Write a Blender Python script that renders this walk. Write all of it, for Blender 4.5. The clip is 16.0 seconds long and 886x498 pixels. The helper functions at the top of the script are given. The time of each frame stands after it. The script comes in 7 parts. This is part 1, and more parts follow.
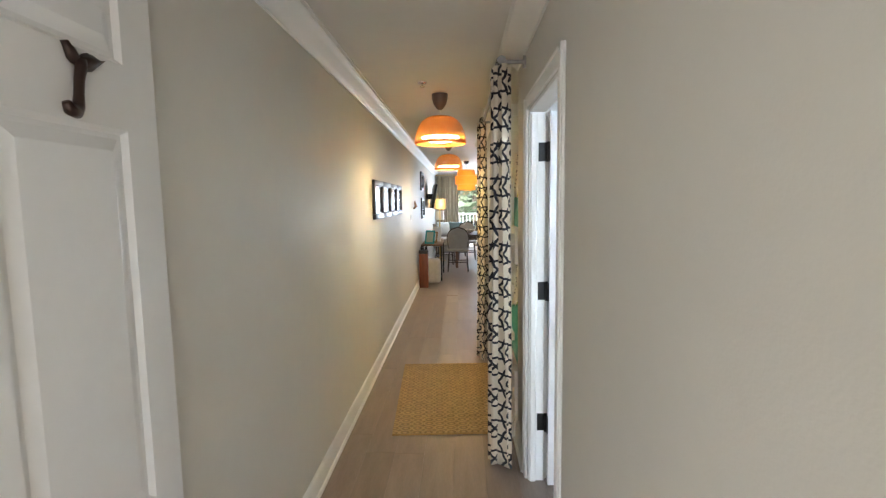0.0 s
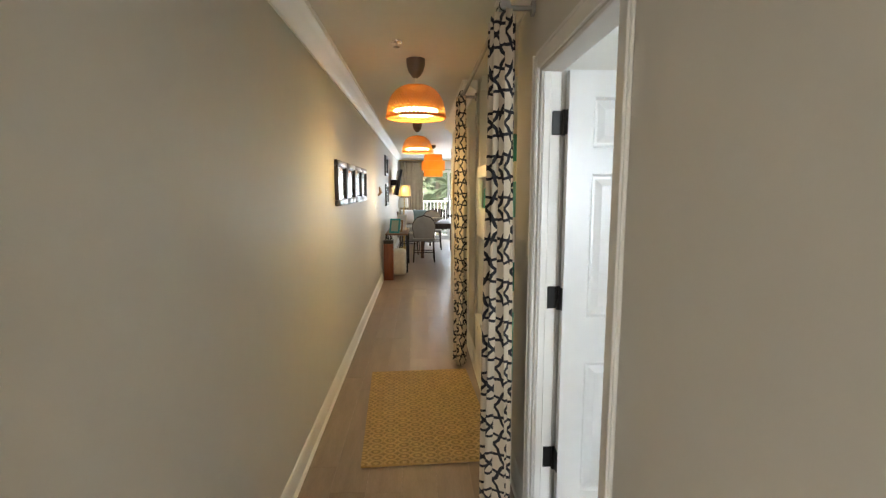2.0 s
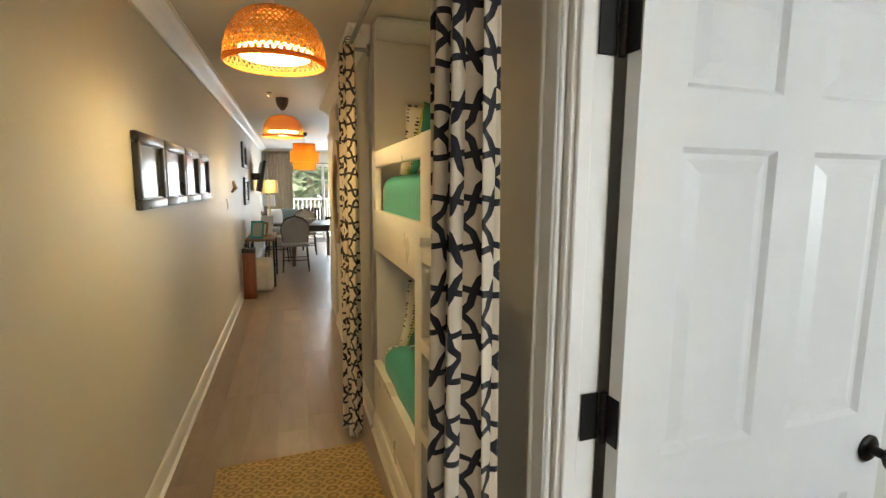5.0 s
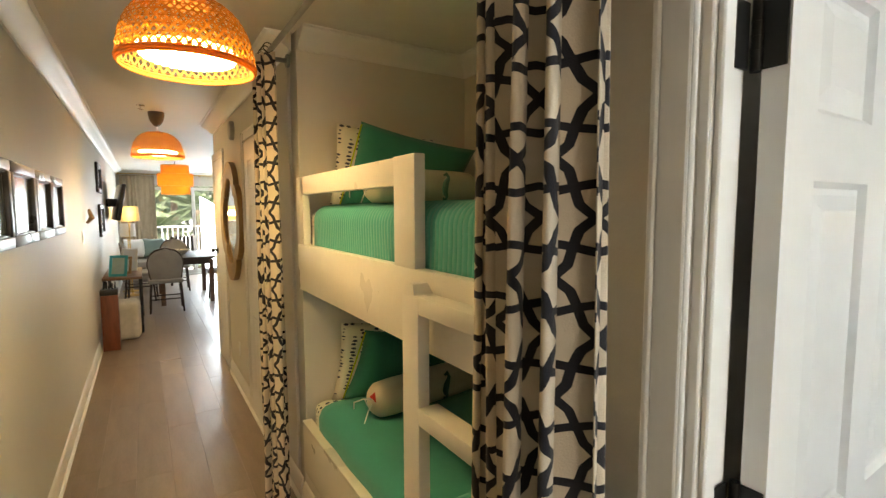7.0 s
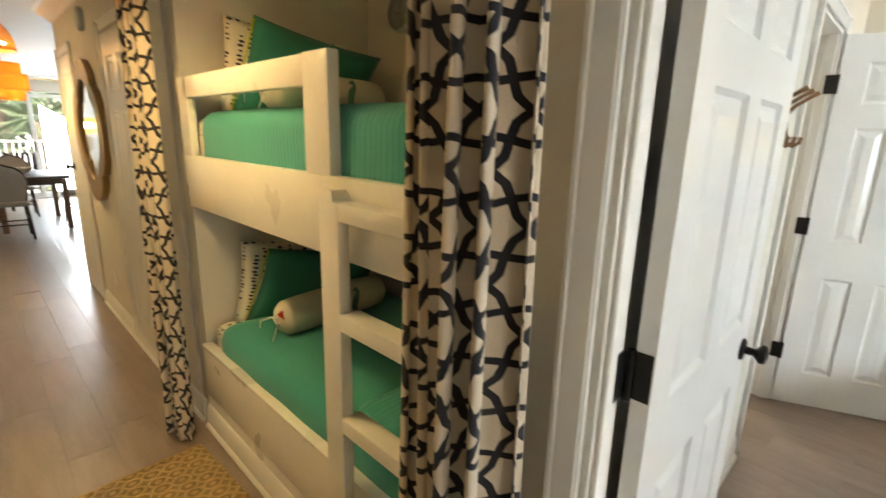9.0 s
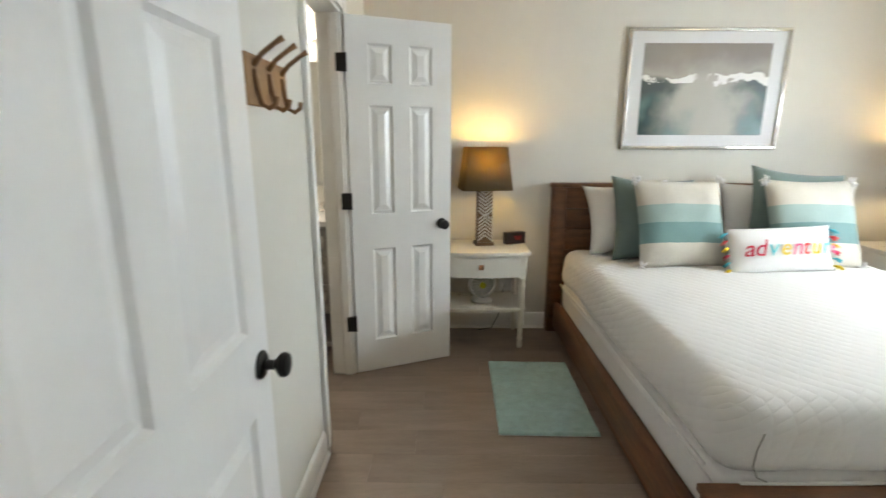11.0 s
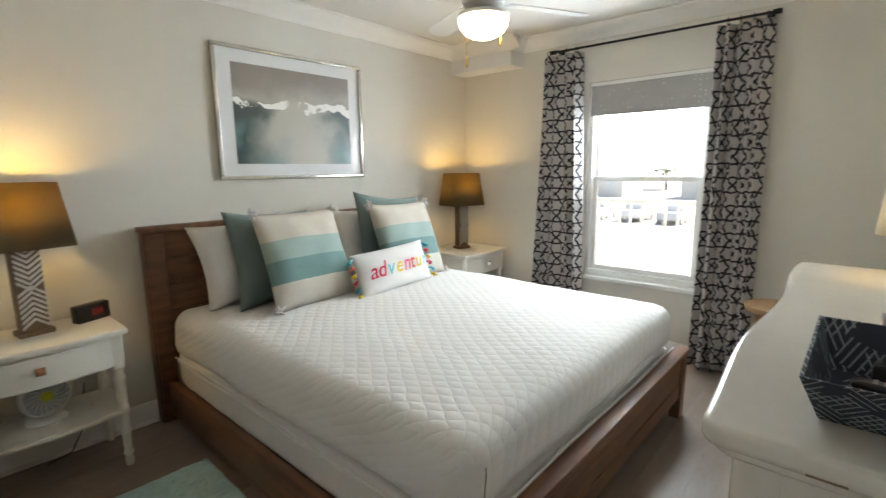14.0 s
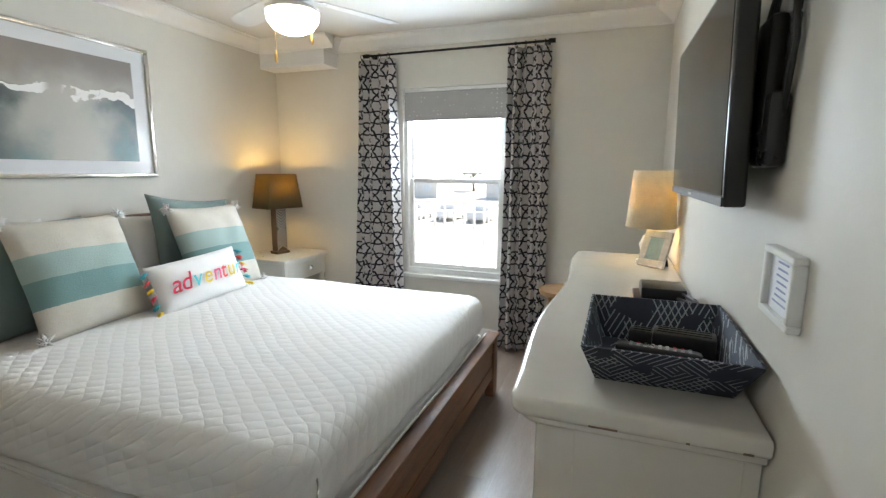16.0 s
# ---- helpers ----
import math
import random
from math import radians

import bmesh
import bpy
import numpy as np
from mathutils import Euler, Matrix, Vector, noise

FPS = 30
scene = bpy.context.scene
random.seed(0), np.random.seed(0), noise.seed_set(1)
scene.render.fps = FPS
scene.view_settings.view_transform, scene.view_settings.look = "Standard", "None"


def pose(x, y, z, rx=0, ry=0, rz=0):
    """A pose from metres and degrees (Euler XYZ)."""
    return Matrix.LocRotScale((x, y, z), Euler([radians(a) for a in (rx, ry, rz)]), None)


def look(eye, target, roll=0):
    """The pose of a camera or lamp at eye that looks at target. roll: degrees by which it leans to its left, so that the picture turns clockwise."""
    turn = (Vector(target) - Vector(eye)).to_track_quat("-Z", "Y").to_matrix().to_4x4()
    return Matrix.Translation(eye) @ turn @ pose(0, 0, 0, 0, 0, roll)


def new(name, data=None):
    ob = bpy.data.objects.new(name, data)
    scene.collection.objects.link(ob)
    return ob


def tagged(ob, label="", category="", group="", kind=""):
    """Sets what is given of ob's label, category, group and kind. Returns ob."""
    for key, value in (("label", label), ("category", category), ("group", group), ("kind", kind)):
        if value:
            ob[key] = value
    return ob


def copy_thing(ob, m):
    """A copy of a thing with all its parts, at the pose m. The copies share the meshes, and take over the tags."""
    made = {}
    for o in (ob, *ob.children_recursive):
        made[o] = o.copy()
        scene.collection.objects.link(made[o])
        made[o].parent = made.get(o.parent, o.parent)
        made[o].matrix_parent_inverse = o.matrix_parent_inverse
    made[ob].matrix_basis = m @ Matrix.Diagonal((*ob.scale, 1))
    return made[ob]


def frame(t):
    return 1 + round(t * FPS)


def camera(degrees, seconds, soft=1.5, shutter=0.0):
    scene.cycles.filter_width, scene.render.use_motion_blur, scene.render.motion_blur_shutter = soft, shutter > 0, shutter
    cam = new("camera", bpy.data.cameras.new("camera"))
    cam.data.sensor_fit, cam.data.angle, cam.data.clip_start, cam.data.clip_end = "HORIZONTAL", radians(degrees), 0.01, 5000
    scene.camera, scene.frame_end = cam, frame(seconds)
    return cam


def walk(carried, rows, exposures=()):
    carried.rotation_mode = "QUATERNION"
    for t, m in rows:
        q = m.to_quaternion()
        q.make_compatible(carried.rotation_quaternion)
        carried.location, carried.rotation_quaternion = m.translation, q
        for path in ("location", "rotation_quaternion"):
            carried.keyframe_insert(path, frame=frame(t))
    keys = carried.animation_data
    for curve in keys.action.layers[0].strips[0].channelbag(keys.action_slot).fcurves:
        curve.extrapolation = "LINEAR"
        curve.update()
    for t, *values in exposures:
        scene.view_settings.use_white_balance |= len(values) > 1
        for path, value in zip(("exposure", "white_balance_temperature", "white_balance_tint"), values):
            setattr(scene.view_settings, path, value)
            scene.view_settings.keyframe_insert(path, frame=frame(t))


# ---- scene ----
cam = camera(86.1, 16.0, soft=1.3, shutter=0.4)
PATH = [
    (0, (0.366, 0.294, 1.513), (0.29, 2.282, 1.312), -0.8),
    (0.5, (0.335, 0.357, 1.509), (0.313, 2.344, 1.281), -0.8),
    (1, (0.265, 0.445, 1.49), (0.354, 2.426, 1.231), -0.5),
    (1.5, (0.21, 0.587, 1.497), (0.335, 2.562, 1.212), -0.3),
    (2, (0.237, 0.823, 1.493), (0.33, 2.805, 1.24), 0.0),
    (2.5, (0.255, 1.033, 1.484), (0.361, 3.01, 1.196), 0.5),
    (3, (0.192, 1.26, 1.471), (0.355, 3.233, 1.187), 0.4),
    (3.5, (0.178, 1.467, 1.452), (0.412, 3.432, 1.165), 0.2),
    (4, (0.255, 1.703, 1.462), (0.592, 3.656, 1.19), 0.0),
    (4.2, (0.286, 1.774, 1.468), (0.681, 3.715, 1.19), 0.1),
    (6.5, (0.106, 2.304, 1.493), (1.053, 4.055, 1.301), 0.1),
    (7, (0.058, 2.377, 1.51), (1.121, 4.063, 1.341), -0.2),
    (7.5, (-0.007, 2.425, 1.517), (1.147, 4.051, 1.356), -0.0),
    (8, (-0.018, 2.429, 1.512), (1.22, 3.983, 1.28), 0.6),
    (8.5, (-0.022, 2.438, 1.488), (1.265, 3.928, 1.137), 1.2),
    (9, (0.005, 2.416, 1.459), (1.383, 3.787, 0.988), 1.5),
    (9.5, (0.123, 2.356, 1.432), (1.686, 3.479, 0.89), 1.3),
    (10, (0.29, 2.284, 1.409), (2.04, 3.087, 0.868), 0.5),
    (10.2, (0.343, 2.269, 1.402), (2.159, 2.92, 0.876), 0.3),
    (12.3, (0.883, 2.314, 1.333), (2.687, 1.532, 0.964), 0.0),
    (12.5, (0.924, 2.288, 1.335), (2.695, 1.435, 0.967), -0.1),
    (13, (0.983, 2.272, 1.34), (2.65, 1.228, 0.976), -0.4),
    (13.5, (1.034, 2.298, 1.355), (2.544, 1.035, 1.003), -0.7),
    (14, (1.065, 2.323, 1.356), (2.376, 0.85, 1.021), -0.6),
    (14.5, (1.079, 2.328, 1.358), (2.183, 0.694, 1.025), -0.3),
    (15, (1.077, 2.326, 1.356), (1.999, 0.583, 1.021), 0.1),
    (15.5, (1.07, 2.322, 1.353), (1.849, 0.511, 1.019), 0.3),
    (16, (1.064, 2.321, 1.354), (1.745, 0.47, 1.025), 0.3),
]

EXPOSURES = [(0.0, 2.3, 5950, 10), (1.0, 2.0, 6850, 10), (2.5, 1.97, 6650, 10), (4.0, 1.83, 6750, 10), (7.0, 2.15, 7250, 10), (9.0, 2.3, 7150, 10), (10.0, 2.12, 6800, 10), (12.5, 1.3, 7200, 10), (14.0, 1.3, 7000, 10), (16.0, 1.33, 6650, 10)]
walk(cam, [(t, look(eye, target, roll)) for t, eye, target, roll in PATH], EXPOSURES)

# ---------------------------------------------------------------- world and light
world = bpy.data.worlds.new("sky")
scene.world = world
world.use_nodes = True
wn = world.node_tree
wn.nodes.clear()
sky = wn.nodes.new("ShaderNodeTexSky")
sky.sky_type = "NISHITA"
sky.sun_disc = False
sky.sun_elevation = radians(48)
sky.sun_rotation = radians(215)
sky.air_density, sky.dust_density = 1.2, 2.5
bg = wn.nodes.new("ShaderNodeBackground")
bg.inputs["Strength"].default_value = 0.15
wo = wn.nodes.new("ShaderNodeOutputWorld")
wn.links.new(sky.outputs[0], bg.inputs["Color"])
wn.links.new(bg.outputs[0], wo.inputs["Surface"])


def lamp(name, kind, m, power, color, size=0.05, size_y=None, spread=None):
    data = bpy.data.lights.new(name, kind)
    data.energy, data.color = power, color
    if kind == "POINT":
        data.shadow_soft_size = size
    elif kind == "SUN":
        data.angle = size
    else:
        data.size = size
        if size_y:
            data.shape, data.size_y = "RECTANGLE", size_y
    ob = new(name, data)
    ob.matrix_world = m
    return ob


WARM = (1.0, 0.62, 0.17)
PEND = (1.0, 0.60, 0.20)
DAY = (0.73, 0.87, 1.0)
lamp("sun", "SUN", look((0, 0, 0), (0.45, 0.62, -0.95)), 5.0, (1.0, 0.95, 0.86), radians(0.6))
lamp("sky_in_bedroom_window", "AREA", look((2.271, -1.30, 1.61), (2.15, 2.0, 1.15)), 21.5, DAY, 0.76, 0.55)
lamp("sky_in_entry_door", "AREA", look((0.36, 0.03, 1.15), (-0.6, 3.0, 0.55)), 0.75, (1.0, 0.86, 0.66), 0.42, 1.7)
lamp("sky_in_sliding_door", "AREA", look((1.60, 14.86, 1.05), (1.2, 6.0, 0.4)), 27, DAY, 0.8, 1.85)
lamp("pendant_bulb_hall", "POINT", pose(0.209, 4.17, 1.980), 0.7, PEND, 0.04)
lamp("pendant_glow_hall", "POINT", pose(0.209, 4.17, 2.075), 0.26, PEND, 0.03)
lamp("pendant_bulb_closet", "POINT", pose(0.197, 7.3, 1.980), 0.7, PEND, 0.04)
lamp("pendant_glow_closet", "POINT", pose(0.197, 7.3, 2.075), 0.26, PEND, 0.03)
lamp("pendant_bulb_dining", "POINT", pose(0.52, 10.6, 1.97), 0.7, WARM, 0.05)
lamp("bedside_bulb_door", "POINT", pose(3.70, 2.03, 1.275), 1.9, WARM, 0.02)
lamp("bedside_bulb_window", "POINT", pose(3.665, -0.845, 1.275), 1.7, WARM, 0.02)
lamp("dresser_bulb", "POINT", pose(0.915, -0.07, 1.27), 2.5, WARM, 0.02)
lamp("vanity_light_bulb", "POINT", pose(3.62, 3.40, 2.03), 6.5, (1.0, 0.93, 0.82), 0.05)
lamp("living_lamp_bulb", "POINT", pose(-0.12, 12.1, 1.45), 2.2, WARM, 0.05)

# ---------------------------------------------------------------- materials
def material(name, base, rough=0.5, metal=0.0, var=0.08, scale=6.0, bump=0.0, bump_scale=60.0, coat=0.0, spec=0.5, sheen=0.0, trans=0.0, emit=None, emit_power=0.0, stretch=(1, 1, 1)):
    """A surface with two scales of variation in colour and gloss and a fine relief."""
    m = bpy.data.materials.new(name)
    m.use_nodes = True
    nt = m.node_tree
    b = nt.nodes["Principled BSDF"]
    b.inputs["Metallic"].default_value = metal
    b.inputs["Specular IOR Level"].default_value = spec
    b.inputs["Coat Weight"].default_value = coat
    b.inputs["Sheen Weight"].default_value = sheen
    b.inputs["Transmission Weight"].default_value = trans
    tc = nt.nodes.new("ShaderNodeTexCoord")
    mp = nt.nodes.new("ShaderNodeMapping")
    mp.inputs["Scale"].default_value = stretch
    nt.links.new(tc.outputs["Object"], mp.inputs["Vector"])
    n1 = nt.nodes.new("ShaderNodeTexNoise")
    n1.inputs["Scale"].default_value = scale
    n1.inputs["Detail"].default_value = 6
    nt.links.new(mp.outputs[0], n1.inputs["Vector"])
    n2 = nt.nodes.new("ShaderNodeTexNoise")
    n2.inputs["Scale"].default_value = scale * 9
    n2.inputs["Detail"].default_value = 3
    nt.links.new(mp.outputs[0], n2.inputs["Vector"])
    mixf = nt.nodes.new("ShaderNodeMath")
    mixf.operation = "MULTIPLY_ADD"
    mixf.inputs[1].default_value = 0.4
    nt.links.new(n2.outputs["Fac"], mixf.inputs[0])
    nt.links.new(n1.outputs["Fac"], mixf.inputs[2])
    ramp = nt.nodes.new("ShaderNodeMapRange")
    ramp.inputs["From Min"].default_value = 0.4
    ramp.inputs["From Max"].default_value = 1.0
    ramp.inputs["To Min"].default_value = 1 - var
    ramp.inputs["To Max"].default_value = 1 + var
    nt.links.new(mixf.outputs[0], ramp.inputs["Value"])
    col = nt.nodes.new("ShaderNodeVectorMath")
    col.operation = "SCALE"
    col.inputs[0].default_value = base
    nt.links.new(ramp.outputs[0], col.inputs["Scale"])
    nt.links.new(col.outputs[0], b.inputs["Base Color"])
    rr = nt.nodes.new("ShaderNodeMapRange")
    rr.inputs["To Min"].default_value = max(0.02, rough - 0.08)
    rr.inputs["To Max"].default_value = min(1.0, rough + 0.08)
    nt.links.new(n1.outputs["Fac"], rr.inputs["Value"])
    nt.links.new(rr.outputs[0], b.inputs["Roughness"])
    if bump:
        nb = nt.nodes.new("ShaderNodeTexNoise")
        nb.inputs["Scale"].default_value = bump_scale
        nb.inputs["Detail"].default_value = 4
        nt.links.new(mp.outputs[0], nb.inputs["Vector"])
        bp = nt.nodes.new("ShaderNodeBump")
        bp.inputs["Strength"].default_value = bump
        bp.inputs["Distance"].default_value = 0.004
        nt.links.new(nb.outputs["Fac"], bp.inputs["Height"])
        nt.links.new(bp.outputs[0], b.inputs["Normal"])
    if emit:
        b.inputs["Emission Color"].default_value = (*emit, 1)
        b.inputs["Emission Strength"].default_value = emit_power
    return m


def nodes_of(m):
    return m.node_tree, m.node_tree.nodes["Principled BSDF"]


def socket_colour(nt, b):
    return b.inputs["Base Color"].links[0].from_socket


wall_paint = material("wall_paint", (0.68, 0.655, 0.595), 0.56, var=0.03, scale=1.5, bump=0.12, bump_scale=140, spec=0.15)
ceiling_paint = material("ceiling_paint", (0.72, 0.70, 0.66), 0.7, var=0.03, scale=2, bump=0.15, bump_scale=120)
white_paint = material("white_paint", (0.78, 0.775, 0.76), 0.32, var=0.03, scale=3, bump=0.06, bump_scale=45)
trim_paint = material("trim_paint", (0.80, 0.79, 0.76), 0.48, var=0.03, scale=3, bump=0.04, bump_scale=40)
cream_paint = material("cream_paint", (0.78, 0.75, 0.68), 0.3, var=0.04, scale=5, bump=0.05, bump_scale=50)
black_metal = material("black_metal", (0.018, 0.017, 0.016), 0.38, metal=0.6, var=0.15, scale=20, bump=0.05)
bronze = material("bronze", (0.055, 0.035, 0.028), 0.4, metal=0.8, var=0.2, scale=18, bump=0.1)
galvanised = material("galvanised", (0.36, 0.36, 0.36), 0.38, metal=0.9, var=0.15, scale=25, bump=0.08)
chrome = material("chrome", (0.72, 0.70, 0.67), 0.16, metal=1.0, var=0.08, scale=14)
silver_frame = material("silver_frame", (0.62, 0.60, 0.56), 0.22, metal=1.0, var=0.12, scale=10, bump=0.05)
black_wood = material("black_wood", (0.022, 0.019, 0.018), 0.3, var=0.2, scale=12, bump=0.08)
mid_wood = material("mid_wood", (0.17, 0.085, 0.045), 0.42, var=0.45, scale=5, bump=0.25, bump_scale=40, stretch=(1, 7, 7))
red_wood = material("red_wood", (0.19, 0.055, 0.025), 0.35, var=0.35, scale=5, bump=0.1, stretch=(6, 6, 1))
gold_wood = material("gold_wood", (0.30, 0.19, 0.08), 0.4, metal=0.2, var=0.25, scale=10, bump=0.15)
rattan_wood = material("rattan_wood", (0.33, 0.19, 0.09), 0.5, var=0.25, scale=14, bump=0.2)
white_cotton = material("white_cotton", (0.78, 0.77, 0.76), 0.85, var=0.03, scale=4, bump=0.25, bump_scale=260, sheen=0.2)
green_cotton = material("green_cotton", (0.04, 0.30, 0.25), 0.85, var=0.08, scale=5, bump=0.35, bump_scale=220, sheen=0.15)
green_dark = material("green_dark", (0.018, 0.20, 0.15), 0.8, var=0.08, scale=5, bump=0.25, bump_scale=240, sheen=0.15)
sage_cotton = material("sage_cotton", (0.17, 0.235, 0.225), 0.85, var=0.08, scale=6, bump=0.3, bump_scale=240, sheen=0.2)
jute = material("jute", (0.42, 0.27, 0.105), 0.9, var=0.2, scale=16, bump=0.9, bump_scale=130)
black_plastic = material("black_plastic", (0.012, 0.012, 0.013), 0.3, var=0.1, scale=10)
grey_plastic = material("grey_plastic", (0.45, 0.46, 0.45), 0.45, var=0.06, scale=10)
white_plastic = material("white_plastic", (0.78, 0.78, 0.76), 0.35, var=0.03, scale=10)
screen_glass = material("screen_glass", (0.008, 0.008, 0.009), 0.12, var=0.05, scale=4, spec=0.25)
mirror_glass = material("mirror_glass", (0.85, 0.86, 0.86), 0.02, metal=1.0, var=0.0, scale=2)
grey_linen = material("grey_linen", (0.36, 0.35, 0.33), 0.9, var=0.1, scale=8, bump=0.35, bump_scale=180)
beige_linen = material("beige_linen", (0.46, 0.39, 0.30), 0.9, var=0.1, scale=8, bump=0.35, bump_scale=180)
boucle = material("boucle", (0.62, 0.58, 0.52), 0.95, var=0.12, scale=18, bump=0.9, bump_scale=90)
concrete = material("concrete", (0.42, 0.41, 0.39), 0.85, var=0.12, scale=2, bump=0.3, bump_scale=60)
asphalt = material("asphalt", (0.44, 0.43, 0.41), 0.9, var=0.2, scale=0.15, bump=0.2, bump_scale=8)
grass_green = material("grass_green", (0.10, 0.16, 0.05), 0.9, var=0.35, scale=0.3, bump=0.3, bump_scale=9)
leaf_green = material("leaf_green", (0.10, 0.135, 0.07), 0.6, var=0.5, scale=3, bump=0.1)
bark = material("bark", (0.12, 0.09, 0.06), 0.9, var=0.4, scale=6, bump=0.6, bump_scale=20)


def trellis(name, cloth, ink, cell, width, alpha=36.0):
    """Star-and-hexagon trellis printed on cloth, by the cloth's own metres (UV)."""
    m = material(name, cloth, 0.9, var=0.05, scale=8, bump=0.3, bump_scale=300, sheen=0.15)
    nt, b = nodes_of(m)
    L = nt.links.new

    def vec(op, a, c=None, s=None):
        n = nt.nodes.new("ShaderNodeVectorMath")
        n.operation = op
        for i, v in enumerate((a, c)):
            if v is None:
                continue
            if isinstance(v, tuple):
                n.inputs[i].default_value = v
            else:
                L(v, n.inputs[i])
        return n

    def num(op, *args):
        n = nt.nodes.new("ShaderNodeMath")
        n.operation = op
        for i, v in enumerate(args):
            if isinstance(v, (int, float)):
                n.inputs[i].default_value = v
            else:
                L(v, n.inputs[i])
        return n.outputs[0]

    raw = nt.nodes.new("ShaderNodeUVMap").outputs[0]
    warp = nt.nodes.new("ShaderNodeTexNoise")
    warp.inputs["Scale"].default_value = 7.0
    warp.inputs["Detail"].default_value = 1.0
    L(raw, warp.inputs["Vector"])
    sway = vec("MULTIPLY", vec("SUBTRACT", warp.outputs["Color"], (0.5, 0.5, 0.5)).outputs[0], (0.018, 0.018, 0.0)).outputs[0]
    uv = vec("ADD", vec("MULTIPLY", raw, (0.78, 1.0, 1.0)).outputs[0], sway).outputs[0]
    p = vec("SCALE", uv)
    p.inputs["Scale"].default_value = 1 / cell
    p = p.outputs[0]
    s, h = (1.0, math.sqrt(3), 1.0), (0.5, math.sqrt(3) / 2, 0.5)
    flat = (1.0, 1.0, 0.0)
    a = vec("MULTIPLY", vec("SUBTRACT", vec("MODULO", vec("ADD", p, (100.0, 100 * math.sqrt(3), 0.0)).outputs[0], s).outputs[0], h).outputs[0], flat).outputs[0]
    c = vec("MULTIPLY", vec("SUBTRACT", vec("MODULO", vec("ADD", p, (100.5, 100.5 * math.sqrt(3), 0.0)).outputs[0], s).outputs[0], h).outputs[0], flat).outputs[0]
    la, lc = vec("LENGTH", a).outputs["Value"], vec("LENGTH", c).outputs["Value"]
    pick = nt.nodes.new("ShaderNodeMix")
    pick.data_type = "VECTOR"
    L(num("GREATER_THAN", la, lc), pick.inputs["Factor"])
    L(a, pick.inputs[4])
    L(c, pick.inputs[5])
    g = pick.outputs[1]
    sep = nt.nodes.new("ShaderNodeSeparateXYZ")
    L(g, sep.inputs[0])
    ang = num("ARCTAN2", sep.outputs[1], sep.outputs[0])
    fold = num("ABSOLUTE", num("SUBTRACT", num("MODULO", num("ADD", ang, math.pi / 6 + 4 * math.pi), math.pi / 3), math.pi / 6))
    r = num("MINIMUM", la, lc)
    x, y = num("MULTIPLY", r, num("COSINE", fold)), num("MULTIPLY", r, num("SINE", fold))
    d = num("ABSOLUTE", num("ADD", num("MULTIPLY", num("SUBTRACT", x, 0.5), math.cos(radians(alpha))), num("MULTIPLY", y, math.sin(radians(alpha)))))
    line = num("LESS_THAN", d, width / cell / 2)
    mix = nt.nodes.new("ShaderNodeMix")
    mix.data_type = "RGBA"
    L(line, mix.inputs["Factor"])
    L(socket_colour(nt, b), mix.inputs[6])
    mix.inputs[7].default_value = (*ink, 1)
    L(mix.outputs[2], b.inputs["Base Color"])
    return m


def see_through(m, amount, tint):
    """Lets part of the light pass through thin cloth or bamboo."""
    nt, b = nodes_of(m)
    out = nt.nodes["Material Output"]
    tr = nt.nodes.new("ShaderNodeBsdfTranslucent")
    tr.inputs["Color"].default_value = (*tint, 1)
    mx = nt.nodes.new("ShaderNodeMixShader")
    mx.inputs[0].default_value = amount
    nt.links.new(b.outputs[0], mx.inputs[1])
    nt.links.new(tr.outputs[0], mx.inputs[2])
    nt.links.new(mx.outputs[0], out.inputs["Surface"])
    return m


